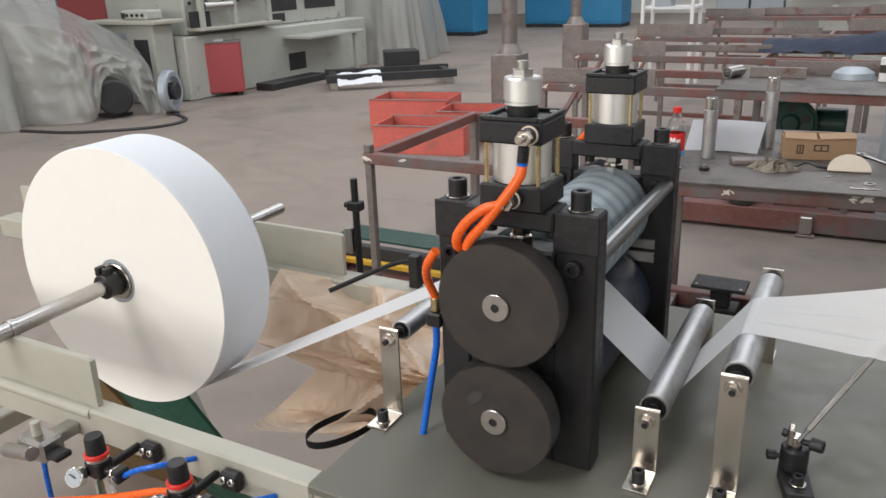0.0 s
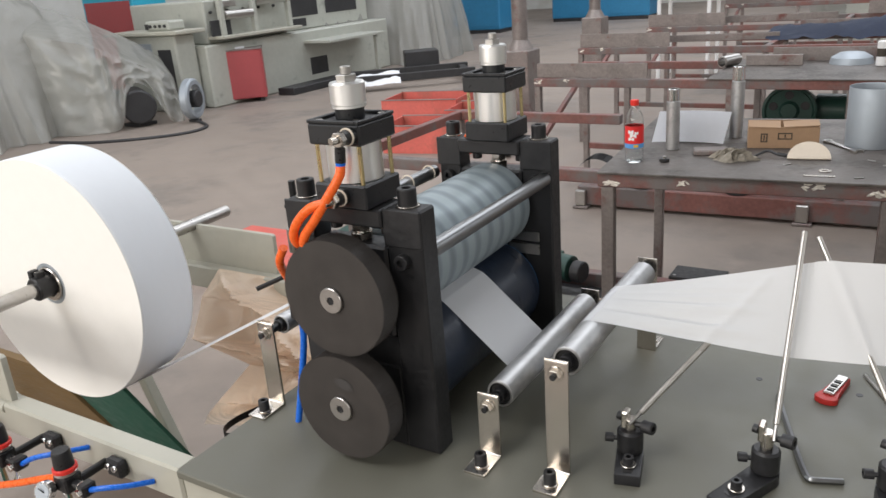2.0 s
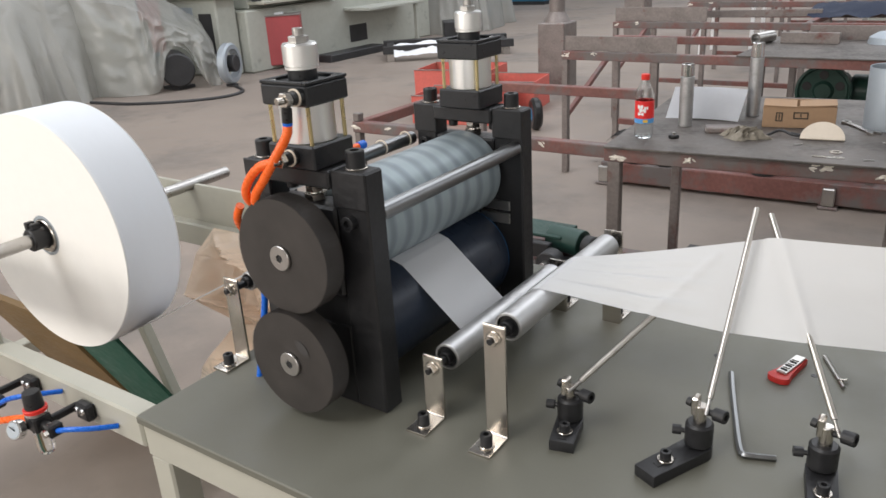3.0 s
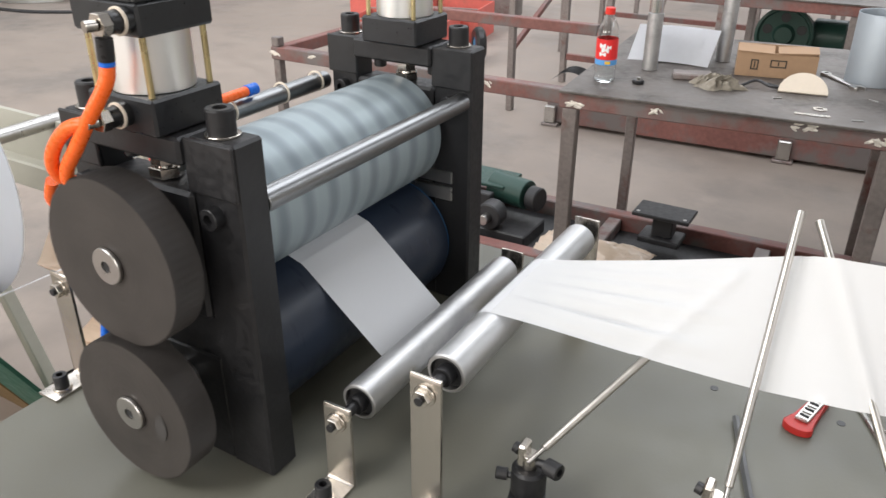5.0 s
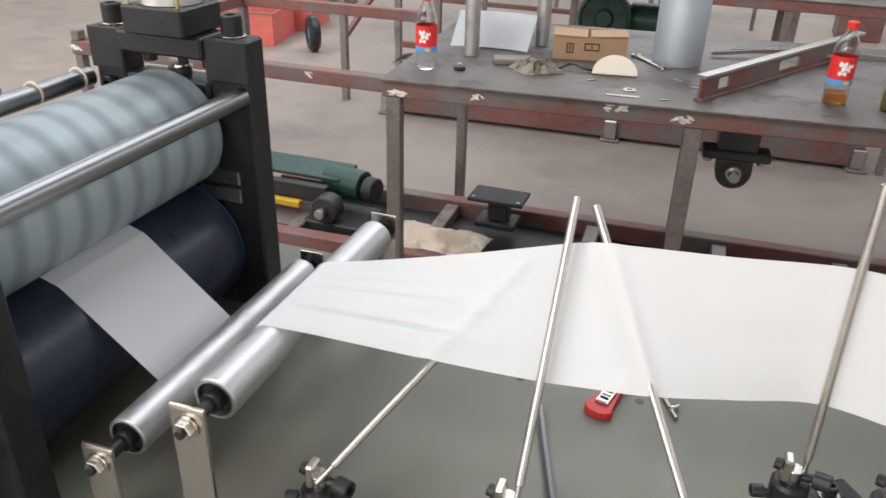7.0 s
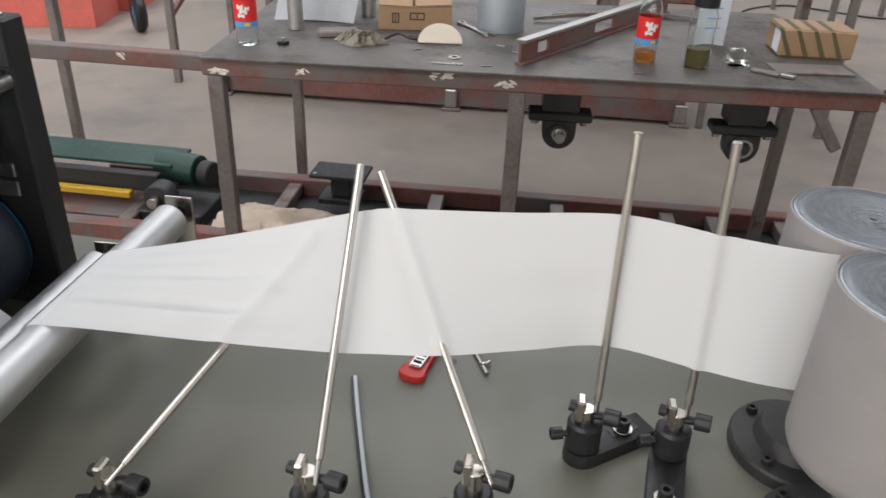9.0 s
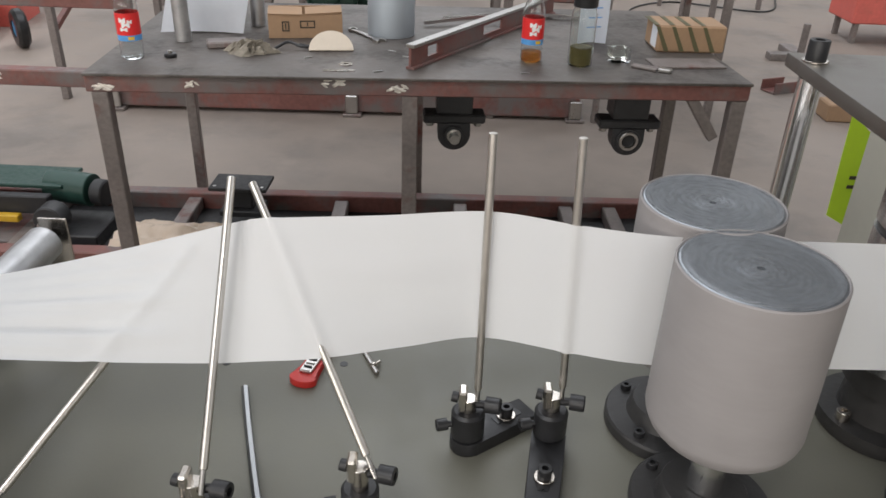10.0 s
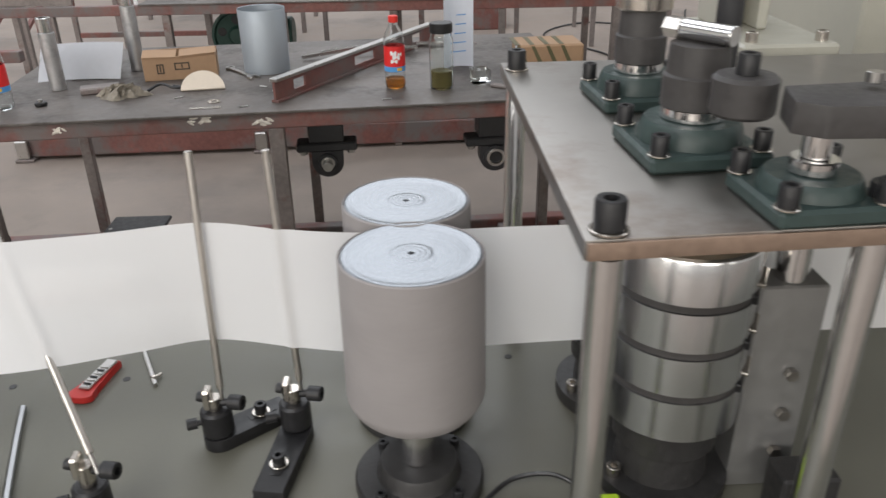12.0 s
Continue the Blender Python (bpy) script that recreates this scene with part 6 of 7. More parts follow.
# ---- below and behind the bench ----
def conveyor_parts():
    t = thing("belt_conveyor", (-1.3, 3.1, 0), "small green belt conveyor with black rollers on the floor", "conveyor")
    part("roller", cyl(B(), (-1.1, 3.2, 0.17), (-0.93, 3.17, 0.165), 0.062, 32, 0.003), GREENMOTOR, t, "green roller end")
    part("belt", box(B(), (-2.3, 3.12, 0.185), (-1.02, 3.3, 0.20), 0.003), GREENMOTOR, t, "green belt")
    part("side_bar", box(B(), (-2.3, 3.06, 0.11), (-1.05, 3.10, 0.18), 0.004), DARK, t)
    part("yellow_bar", box(B(), (-2.3, 3.02, 0.092), (-1.15, 3.05, 0.12), 0.004), YELLOW, t, "yellow painted bar")
    part("bearing", cyl(B(), (-1.02, 2.98, 0.12), (-1.02, 3.055, 0.12), 0.055, 28, 0.005), DARK, t, "black bearing")
    part("bearing", cyl(B(), (-0.92, 3.17, 0.16), (-0.87, 3.16, 0.16), 0.05, 28, 0.005), DARK, t)
    part("shaft_end", cyl(B(), (-1.02, 2.94, 0.12), (-1.02, 2.98, 0.12), 0.02, 20), STEEL, t)
    part("foot", box(B(), (-1.12, 2.99, 0), (-0.86, 3.2, 0.064), 0.005), DARK, t)
    part("frame_beam", box(B(), (-2.3, 2.95, 0), (-1.13, 3.3, 0.055), 0.005), REDOXIDE, t)
    t = thing("jack_stand", (-0.39, 3.26, 0.06), "black cast stand with wide flange on the floor frame", "stand")
    part("base", box(B(), (-0.47, 3.2, 0.0605), (-0.31, 3.32, 0.085), 0.004), DARK, t)
    part("stem", box(B(), (-0.425, 3.225, 0.0852), (-0.345, 3.295, 0.17), 0.006), DARK, t)
    part("flange", box(B(), (-0.5, 3.19, 0.1702), (-0.28, 3.33, 0.185), 0.003), DARK, t)
    for sx in (-0.48, -0.3):
        part("flange_hole", cyl(B(), (sx, 3.21, 0.1852), (sx, 3.21, 0.187), 0.007, 12), STEEL, t)
    def bundle(u, v):
        x = -0.78 + 0.42 * u
        f = noise.fractal(Vector((x * 8, v * 5, 7.7)), 0.7, 2.1, 4)
        return Vector((x, 2.9 + 0.2 * v, 0.075 + 0.045 * math.sin(math.pi * v) * (0.5 + 0.5 * math.sin(math.pi * u)) + 0.018 * f))
    solo("folded_film", grid(B(), bundle, 40, 20), FILM, (-0.57, 3.0, 0.06), "folded tan plastic film on the floor frame", "plastic film", sharp=50)
    # low rail with fittings on the floor beyond the bench
    t = thing("floor_rail", (-0.26, 4.66, 0), "long red-brown floor beam with steel shoes", "floor beam", rz=2.0)
    part("beam", box(B(), (-1.2, -0.05, 0.02), (1.35, 0.05, 0.14), 0.005), REDOXIDE, t)
    for x in (-1.22, 0.06, 1.28):
        part("shoe", box(B(), (x, -0.09, 0), (x + 0.1, 0.07, 0.018), 0.004), BARESTEEL, t)
        part("shoe_block", box(B(), (x + 0.015, -0.085, 0.0185), (x + 0.08, -0.0505, 0.12), 0.006), STEEL, t)
    for x in (-1.0, -0.8, -0.25):
        part("pulley", cyl(B(), (x, 0.02, 0.1405), (x, 0.02, 0.19), 0.07, 28, 0.006), DARK, t)
    part("upper_beam", box(B(), (-1.2, 0.35, 0.02), (1.35, 0.42, 0.12), 0.005), REDOXIDE, t)
    for k in range(8):
        part("rung", box(B(), (-1.05 + 0.3 * k, 0.0505, 0.05), (-0.99 + 0.3 * k, 0.3495, 0.1), 0.004), BARESTEEL, t)


conveyor_parts()


def strap_on_floor():
    def strap(pts, w):
        path = smooth_path(pts, 8)
        bm = grid(B(), lambda u, v: path[round(u * (len(path) - 1))] + Vector((0.25 * w * (v - 0.5), w * (v - 0.5), 0.4 * w * (v - 0.5))), len(path) - 1, 1)
        bmesh.ops.solidify(bm, geom=bm.faces[:], thickness=0.006)
        return bm
    solo("rubber_strap", strap([(-1.72, 5.02, 0.05), (-1.55, 5.1, 0.2), (-1.36, 5.12, 0.14), (-1.22, 5.1, 0.03), (-1.05, 5.14, 0.03)], 0.07), BLACKPLASTIC, (-1.4, 5.1, 0), "black rubber strap lying in a curve on the floor", "strap")


strap_on_floor()


def rack(base, rz, length, depth, label, z=0.79, back=0.0, top=False):
    t = thing("steel_trestle", base, label, "trestle", "trestles beyond the bench", rz=rz)
    for y in (0, depth):
        part("rail", box(B(), (0, y, z - 0.05), (length, y + 0.045, z), 0.003), REDOXIDE, t)
    for x in (0, length * 0.33, length * 0.66, length - 0.045):
        part("cross_rail", box(B(), (x, 0.0455, z - 0.05), (x + 0.04, depth - 0.0005, z - 0.002), 0.003), REDOXIDE, t)
        for y in (0.002, depth + 0.002):
            part("leg", box(B(), (x, y, 0), (x + 0.04, y + 0.04, z - 0.0505), 0.003), BARESTEEL, t)
    if back:
        part("side_board", box(B(), (0.0, 0.05, z + 0.0005), (min(0.75, length * 0.2), 0.06, z + back), 0.002), BARESTEEL, t)
        part("side_board", box(B(), (length * 0.36, depth - 0.05, z + 0.0005), (length * 0.62, depth - 0.04, z + back), 0.002), BARESTEEL, t)
    for x in (length * 0.165, length * 0.5, length * 0.82):
        part("leg", box(B(), (x, 0.002, 0), (x + 0.035, 0.037, z - 0.0505), 0.003), BARESTEEL, t)
    part("brace", box(B(), (0, 0, 0), (0.03, depth * 1.02, 0.03), 0.002, pose(0.005, 0.05, z - 0.42, 24, 0, 0)), REDOXIDE, t)
    part("low_rail", box(B(), (0.045, depth, 0.16), (length * 0.33 - 0.001, depth + 0.04, 0.2), 0.003), REDOXIDE, t)
    if top:
        part("top", box(B(), (length * 0.3, -0.01, z + 0.0005), (length, depth + 0.05, z + 0.008), 0.001), BENCHTOP, t)
    weld(t, 0.03, -0.001, z - 0.02, 9, 0.02)
    weld(t, 0.22, -0.001, z - 0.01, 6, 0.02)
    return t


rack((-1.79, 4.69, 0), -1.0, 3.6, 0.8, "red-brown steel trestle with worn plate top", top=True, back=0.09)
rack((-2.15, 6.36, 0), -1.0, 4.4, 0.85, "red-brown steel trestle with side board", back=0.11)
rack((-2.1, 8.1, 0), -1.0, 5.3, 0.9, "red-brown steel trestle further back", back=0.12)
rack((-2.0, 11.2, 0), -2.0, 5.3, 0.9, "red-brown steel trestle further back", back=0.1)


def rack_things():
    t = thing("electric_motor", (-0.2, 5.45, 0), "green electric motor and gearbox below the trestle", "motor")
    part("gearbox", box(B(), (-0.47, 5.27, 0.1), (-0.21, 5.5, 0.6), 0.04), GREENMOTOR, t)
    p = part("pulley", lathe(B(), (-0.34, 5.27, 0.52), (-0.34, 4.0, 0.52), [(0, 0), (0.15, 0), (0.155, 0.012), (0.155, 0.05), (0.14, 0.055), (0.13, 0.04), (0.06, 0.036), (0.045, 0.06), (0, 0.06)], 40), GREENMOTOR, t, "round green end cover")
    for k in range(5):
        a = math.radians(20 + 72 * k)
        c = Vector((-0.34 + 0.095 * math.cos(a), 5.233, 0.52 + 0.095 * math.sin(a)))
        part("vent_hole", cyl(B(), c, c - Vector((0, 0.004, 0)), 0.026, 18), DARK, p, "dark vent hole")
    part("motor_body", cyl(B(), (-0.2095, 5.4, 0.5), (-0.03, 5.4, 0.5), 0.1, 32, 0.01), GREENMOTOR, t)
    part("feet", box(B(), (-0.5, 5.25, 0), (-0.1, 5.52, 0.0995), 0.01), DARK, t)
    def cloth(u, v):
        x = -0.75 + 1.05 * u
        f = noise.fractal(Vector((x * 4, v * 4, 3.1)), 0.7, 2.1, 4)
        return Vector((x, 6.75 + 0.55 * v + 0.05 * f, 0.80 + 0.13 * math.sin(math.pi * min(1, v * 1.2)) * (0.4 + 0.6 * u) + 0.03 * f))
    solo("navy_cloth", grid(B(), cloth, 40, 20), NAVY, (-0.2, 7.0, 0.79), "navy blue cloth heaped on the trestle", "cloth", sharp=60)
    t = thing("steel_bowl", (-0.03, 5.3, 0.798), "upturned bright steel bowl on the trestle", "bowl")
    part("bowl", lathe(B(), (-0.03, 5.3, 0.798), (-0.03, 5.3, 2), [(0.12, 0), (0.11, 0.035), (0.07, 0.06), (0, 0.068)], 36), GALV, t)
    t = thing("spray_can", (0.13, 5.17, 0.798), "white spray can with blue print on the trestle", "spray can")
    part("can", cyl(B(), (0.13, 5.17, 0.7985), (0.13, 5.17, 0.935), 0.029, 28, 0.004), WHITEINK, t)
    part("band", cyl(B(), (0.13, 5.17, 0.85), (0.13, 5.17, 0.895), 0.0294, 28, 0.0003, 0.02905), DARKINK, t)
    for x, y, z, w, d, h, a, mat, lab in ((-1.2, 6.75, 0.791, 1.1, 0.06, 0.05, 8, BARESTEEL, "rusty steel bar lying on the trestle"), (0.9, 6.85, 0.791, 1.2, 0.1, 0.04, -12, DARK, "dark steel channel lying on the trestle"),
                                          (-1.2, 8.45, 0.791, 1.6, 0.08, 0.06, 5, BARESTEEL, "rusty steel bar lying on the trestle"), (0.8, 8.5, 0.791, 1.3, 0.1, 0.08, -9, DARK, "dark steel channel lying on the trestle"),
                                          (-0.4, 11.6, 0.791, 1.9, 0.1, 0.09, 4, BARESTEEL, "rusty steel bar lying on the trestle"), (1.1, 5.1, 0.7985, 0.5, 0.05, 0.03, 16, DARK, "dark steel strip lying on the trestle")):
        m = pose(x, y, z, 0, 0, a)
        t = thing("steel_bar", (x, y, z), lab, "steel bar", "steel bars on the trestles")
        part("web", box(B(), (-w / 2, -d / 2, 0), (w / 2, d / 2, 0.008), 0.001, m), mat, t)
        part("flange", box(B(), (-w / 2, -d / 2, 0.0085), (w / 2, -d / 2 + 0.008, h), 0.001, m), mat, t)
        part("flange", box(B(), (-w / 2, d / 2 - 0.008, 0.0085), (w / 2, d / 2, h), 0.001, m), mat, t)
    t = thing("pipe_offcut", (-0.7, 5.15, 0.798), "short pipe offcut on the trestle", "pipe")
    part("pipe", cyl(B(), (-0.72, 5.1, 0.833), (-0.66, 5.25, 0.833), 0.034, 28, 0.002, 0.027), STEEL, t)
    part("strip", box(B(), (-0.6, 5.2, 0.7985), (-0.28, 5.24, 0.86), 0.002), BARESTEEL, t)
    t = thing("caster_wheel", (-2.55, 5.75, 0), "black caster wheel with blue hub on the floor", "wheel")
    part("tyre", cyl(B(), (-2.57, 5.71, 0.13), (-2.51, 5.76, 0.13), 0.13, 36, 0.02, 0.06), BLACKPLASTIC, t)
    part("hub", cyl(B(), (-2.565, 5.714, 0.13), (-2.515, 5.756, 0.13), 0.0595, 24, 0.004), BLUEPAINT, t)
    t = thing("white_rack", (-2.2, 10.2, 0), "white metal rack with white boxes", "rack")
    for x in (-2.55, -1.95):
        part("upright", box(B(), (x, 10.0, 0), (x + 0.04, 10.04, 1.55), 0.002), WHITEINK, t)
        part("upright", box(B(), (x, 10.5, 0), (x + 0.04, 10.54, 1.55), 0.002), WHITEINK, t)
    part("shelf", box(B(), (-2.55, 10.0405, 1.50), (-1.91, 10.4995, 1.53)), WHITEINK, t)
    part("shelf", box(B(), (-2.55, 10.0405, 0.95), (-1.91, 10.4995, 0.98)), WHITEINK, t)
    part("box", box(B(), (-2.4, 10.06, 0.9805), (-2.2, 10.3, 1.25), 0.004), GALV, t)
    def tarp(u, v):
        x = -1.2 + 4.5 * u
        f = noise.fractal(Vector((x * 1.2, v * 3, 9.1)), 0.8, 2.1, 5)
        return Vector((x, 12.9 + 0.5 * (1 - v) ** 2 + 0.12 * f + 0.06 * math.sin(9 * x), 0.02 + 1.75 * v + 0.05 * f * v))
    solo("hanging_sheet", grid(B(), tarp, 70, 24), DUSTSHEET, (1.0, 13, 0), "grey plastic dust sheet over stacked parts", "dust sheet", sharp=60)
    t = thing("covered_stack", (1.0, 13.5, 0), "stack of pale machine parts under a dust sheet", "stack")
    part("wrapped_block", box(B(), (-1.1, 13.15, 0), (3.2, 14.2, 1.7), 0.03), MACHINE, t)


rack_things()


def floor_right():
    t = thing("red_bin", (3.5, 7.1, 0), "red painted steel bin on short legs", "bin")
    part("bin", box(B(), (3.45, 6.75, 0.16), (4.3, 7.2, 0.4), 0.01), REDBOX, t)
    for x in (3.5, 4.2):
        for y in (6.8, 7.12):
            part("leg", box(B(), (x, y, 0), (x + 0.04, y + 0.04, 0.1598), 0.003), BARESTEEL, t)
    t = thing("post_base", (2.9, 6.2, 0), "steel post on a cross foot on the floor", "stand")
    part("foot", box(B(), (2.65, 6.15, 0), (3.1, 6.25, 0.05), 0.004, pose(0, 0, 0)), BARESTEEL, t)
    part("foot", box(B(), (2.83, 6.2505, 0), (2.93, 6.5, 0.05), 0.004), BARESTEEL, t)
    part("post", cyl(B(), (2.88, 6.2, 0.0505), (2.88, 6.2, 0.26), 0.025, 20), BARESTEEL, t)
    t = thing("channel_offcut", (2.45, 5.4, 0), "rusty channel offcut on the floor", "offcut")
    part("web", box(B(), (-0.09, -0.06, 0), (0.09, 0.06, 0.01), 0.002, pose(2.45, 5.4, 0, 0, 0, 25)), REDOXIDE, t)
    part("flange", box(B(), (-0.09, -0.06, 0.0105), (0.09, -0.05, 0.07), 0.002, pose(2.45, 5.4, 0, 0, 0, 25)), REDOXIDE, t)
    part("flange", box(B(), (-0.09, 0.05, 0.0105), (0.09, 0.06, 0.07), 0.002, pose(2.45, 5.4, 0, 0, 0, 25)), REDOXIDE, t)
    t = thing("parts_carton", (2.6, 4.9, 0), "small worn carton on the floor", "box")
    part("carton", box(B(), (2.52, 4.82, 0), (2.72, 4.98, 0.1), 0.008), CARD, t)
    bm = tube(B(), [(1.5, 5.6, 0.01), (1.95, 6.0, 0.01), (2.3, 6.7, 0.01), (1.9, 7.6, 0.01), (2.4, 8.2, 0.01), (3.2, 7.9, 0.01), (3.6, 8.8, 0.01)], 0.008, 6, 10)
    solo("floor_cable", bm, BLACKPLASTIC, (2.0, 6.5, 0), "black cable snaking over the floor", "cable")
    t = thing("iron_post", (2.0, 8.3, 0), "rusty iron column foot and post", "column")
    part("foot", box(B(), (1.25, 8.0, 0), (1.6, 8.35, 0.35), 0.01), REDOXIDE, t)
    part("post", box(B(), (1.34, 8.1, 0.3505), (1.5, 8.26, 1.6), 0.01), REDOXIDE, t)


floor_right()


# ---- left background ----
def red_boxes():
    def tray(base, rz, w, d, h, label):
        t = thing("red_parts_box", base, label, "steel box", "red boxes on the floor", rz=rz)
        s = 0.012
        part("front", box(B(), (0, 0, 0), (w, s, h), 0.002), REDBOX, t)
        part("back", box(B(), (0, d - s, 0), (w, d, h), 0.002), REDBOX, t)
        part("side", box(B(), (0, s + 0.0005, 0), (s, d - s - 0.0005, h), 0.002), REDBOX, t)
        part("side", box(B(), (w - s, s + 0.0005, 0), (w, d - s - 0.0005, h), 0.002), REDBOX, t)
        part("bottom", box(B(), (s, s, 0.001), (w - s, d - s, 0.01)), DARK, t)
        part("lip", box(B(), (0.0, -0.01, h + 0.0005), (w, s, h + 0.008), 0.002), BARESTEEL, t)
        part("lip", box(B(), (0.0, d - s, h + 0.0005), (w, d + 0.01, h + 0.008), 0.002), BARESTEEL, t)
    tray((-3.68, 5.57, 0), 11, 0.82, 0.5, 0.24, "orange-red steel parts box open at the top")
    tray((-4.3, 6.46, 0), 11, 0.8, 0.55, 0.3, "orange-red steel parts box open at the top")
    tray((-3.4, 6.2, 0), 11, 0.55, 0.5, 0.27, "orange-red steel parts box with worn rim")
    t = thing("red_skid", (-2.5, 2.9, 0), "low red painted steel skid beyond the reel", "skid")
    part("bed", box(B(), (-2.95, 2.75, 0.06), (-2.2, 3.2, 0.16), 0.006), REDBOX, t)
    part("foot", box(B(), (-2.9, 2.8, 0), (-2.8, 3.15, 0.0595), 0.004), DARK, t)
    part("foot", box(B(), (-2.35, 2.8, 0), (-2.25, 3.15, 0.0595), 0.004), DARK, t)


red_boxes()


def drape(name, cx, cy, rx, ry, h, label, seed, rz=0, slump=0.25):
    """Plastic sheet hanging over a machine: a crowned top and a skirt with deep folds."""
    c, s = math.cos(radians(rz)), math.sin(radians(rz))
    def fn(u, v):
        a = 2 * math.pi * u
        e = 0.62
        ca, sa = math.cos(a), math.sin(a)
        px = math.copysign(abs(ca) ** e, ca)
        py = math.copysign(abs(sa) ** e, sa)
        top = 0.34
        k = min(1.0, v / top)
        down = max(0.0, (v - top) / (1 - top))
        broad = noise.noise(Vector((ca * 1.9, sa * 1.9, seed)))
        pull = noise.noise(Vector((ca * 4.3 + 0.5 * v, sa * 4.3, seed + 0.9 * v)))
        crease = 1 - 2.4 * abs(noise.noise(Vector((ca * 5.5 - v, sa * 5.5 + 0.8 * v, seed + 3))))
        fold = 0.9 * broad + down * (0.55 * pull + 0.22 * crease)
        reach = 0.62 * k + down ** 0.75 * (0.42 + 0.3 * fold)
        x, y = rx * px * reach, ry * py * reach
        lump = 0.5 + 0.5 * noise.noise(Vector((x * 1.3, y * 1.3, seed + 9)))
        crown = h * (1 - slump * k ** 1.5 * lump) + 0.05 * h * noise.fractal(Vector((x * 2.2, y * 2.2, seed)), 0.7, 2.1, 4)
        z = crown * (1 - down ** (1.15 + 0.5 * broad))
        z += 0.05 * noise.noise(Vector((x * 5, y * 5, z * 4 + seed))) * (1 - down)
        return Vector((cx + c * x - s * y, cy + s * x + c * y, max(0.008, z)))
    bm = grid(B(), fn, 220, 56)
    bmesh.ops.remove_doubles(bm, verts=bm.verts[:], dist=1e-4)
    return solo(name, bm, DUSTSHEET, (cx, cy, 0), label, "dust sheet", sharp=60)


def pulled_sheet():
    """A sheet pulled forward off the machine: it hangs to the floor, lifts over the motor and ends in a pulled corner."""
    foot = [(-9.3, 5.2, 0.01), (-8.7, 5.3, 0.01), (-8.0, 5.42, 0.01), (-7.63, 5.72, 0.01), (-7.58, 5.86, 0.1), (-7.56, 6.0, 0.46), (-7.5, 6.22, 0.45), (-7.38, 6.36, 0.04), (-7.3, 6.5, 0.01), (-7.42, 6.62, 0.1)]
    bend = [(-9.4, 5.2, 1.4), (-8.8, 5.3, 1.22), (-8.15, 5.5, 1.1), (-7.84, 5.8, 0.98), (-7.76, 5.92, 0.9), (-7.68, 6.08, 0.8), (-7.62, 6.36, 0.66), (-7.54, 6.54, 0.57), (-7.5, 6.6, 0.53), (-7.52, 6.63, 0.5)]
    back = [(-9.9, 5.6, 1.75), (-9.4, 5.7, 1.6), (-8.9, 5.95, 1.45), (-8.65, 6.2, 1.3), (-8.5, 6.3, 1.22), (-8.35, 6.45, 1.1), (-8.2, 6.65, 0.95), (-8.1, 6.8, 0.82), (-8.05, 6.85, 0.78), (-8.05, 6.9, 0.74)]
    f, b, k = smooth_path(foot, 14), smooth_path(bend, 14), smooth_path(back, 14)
    n = len(f) - 1

    def fn(u, v):
        i = round(u * n)
        p = f[i].lerp(b[i], v / 0.7) if v < 0.7 else b[i].lerp(k[i], (v - 0.7) / 0.3)
        hang = min(1.0, (1 - v) * 1.6)
        fold = noise.noise(Vector((u * 16 + v * 0.9, v * 0.7, 3.3))) * 0.16 * hang
        crease = (1 - 3 * abs(noise.noise(Vector((u * 11 + v * 3, v * 4 - u * 3, 8.1))))) * 0.045
        d = (fold + crease) * min(1.0, 12 * v + 0.3)
        return Vector((p.x + 0.8 * d, p.y - 0.55 * d, max(0.006, p.z + 0.2 * crease * v)))

    solo("dust_sheet", grid(B(), fn, n, 46), DUSTSHEET, (-8.3, 5.7, 0), "grey plastic dust sheet pulled off a machine, lifted over a motor", "dust sheet", sharp=60)


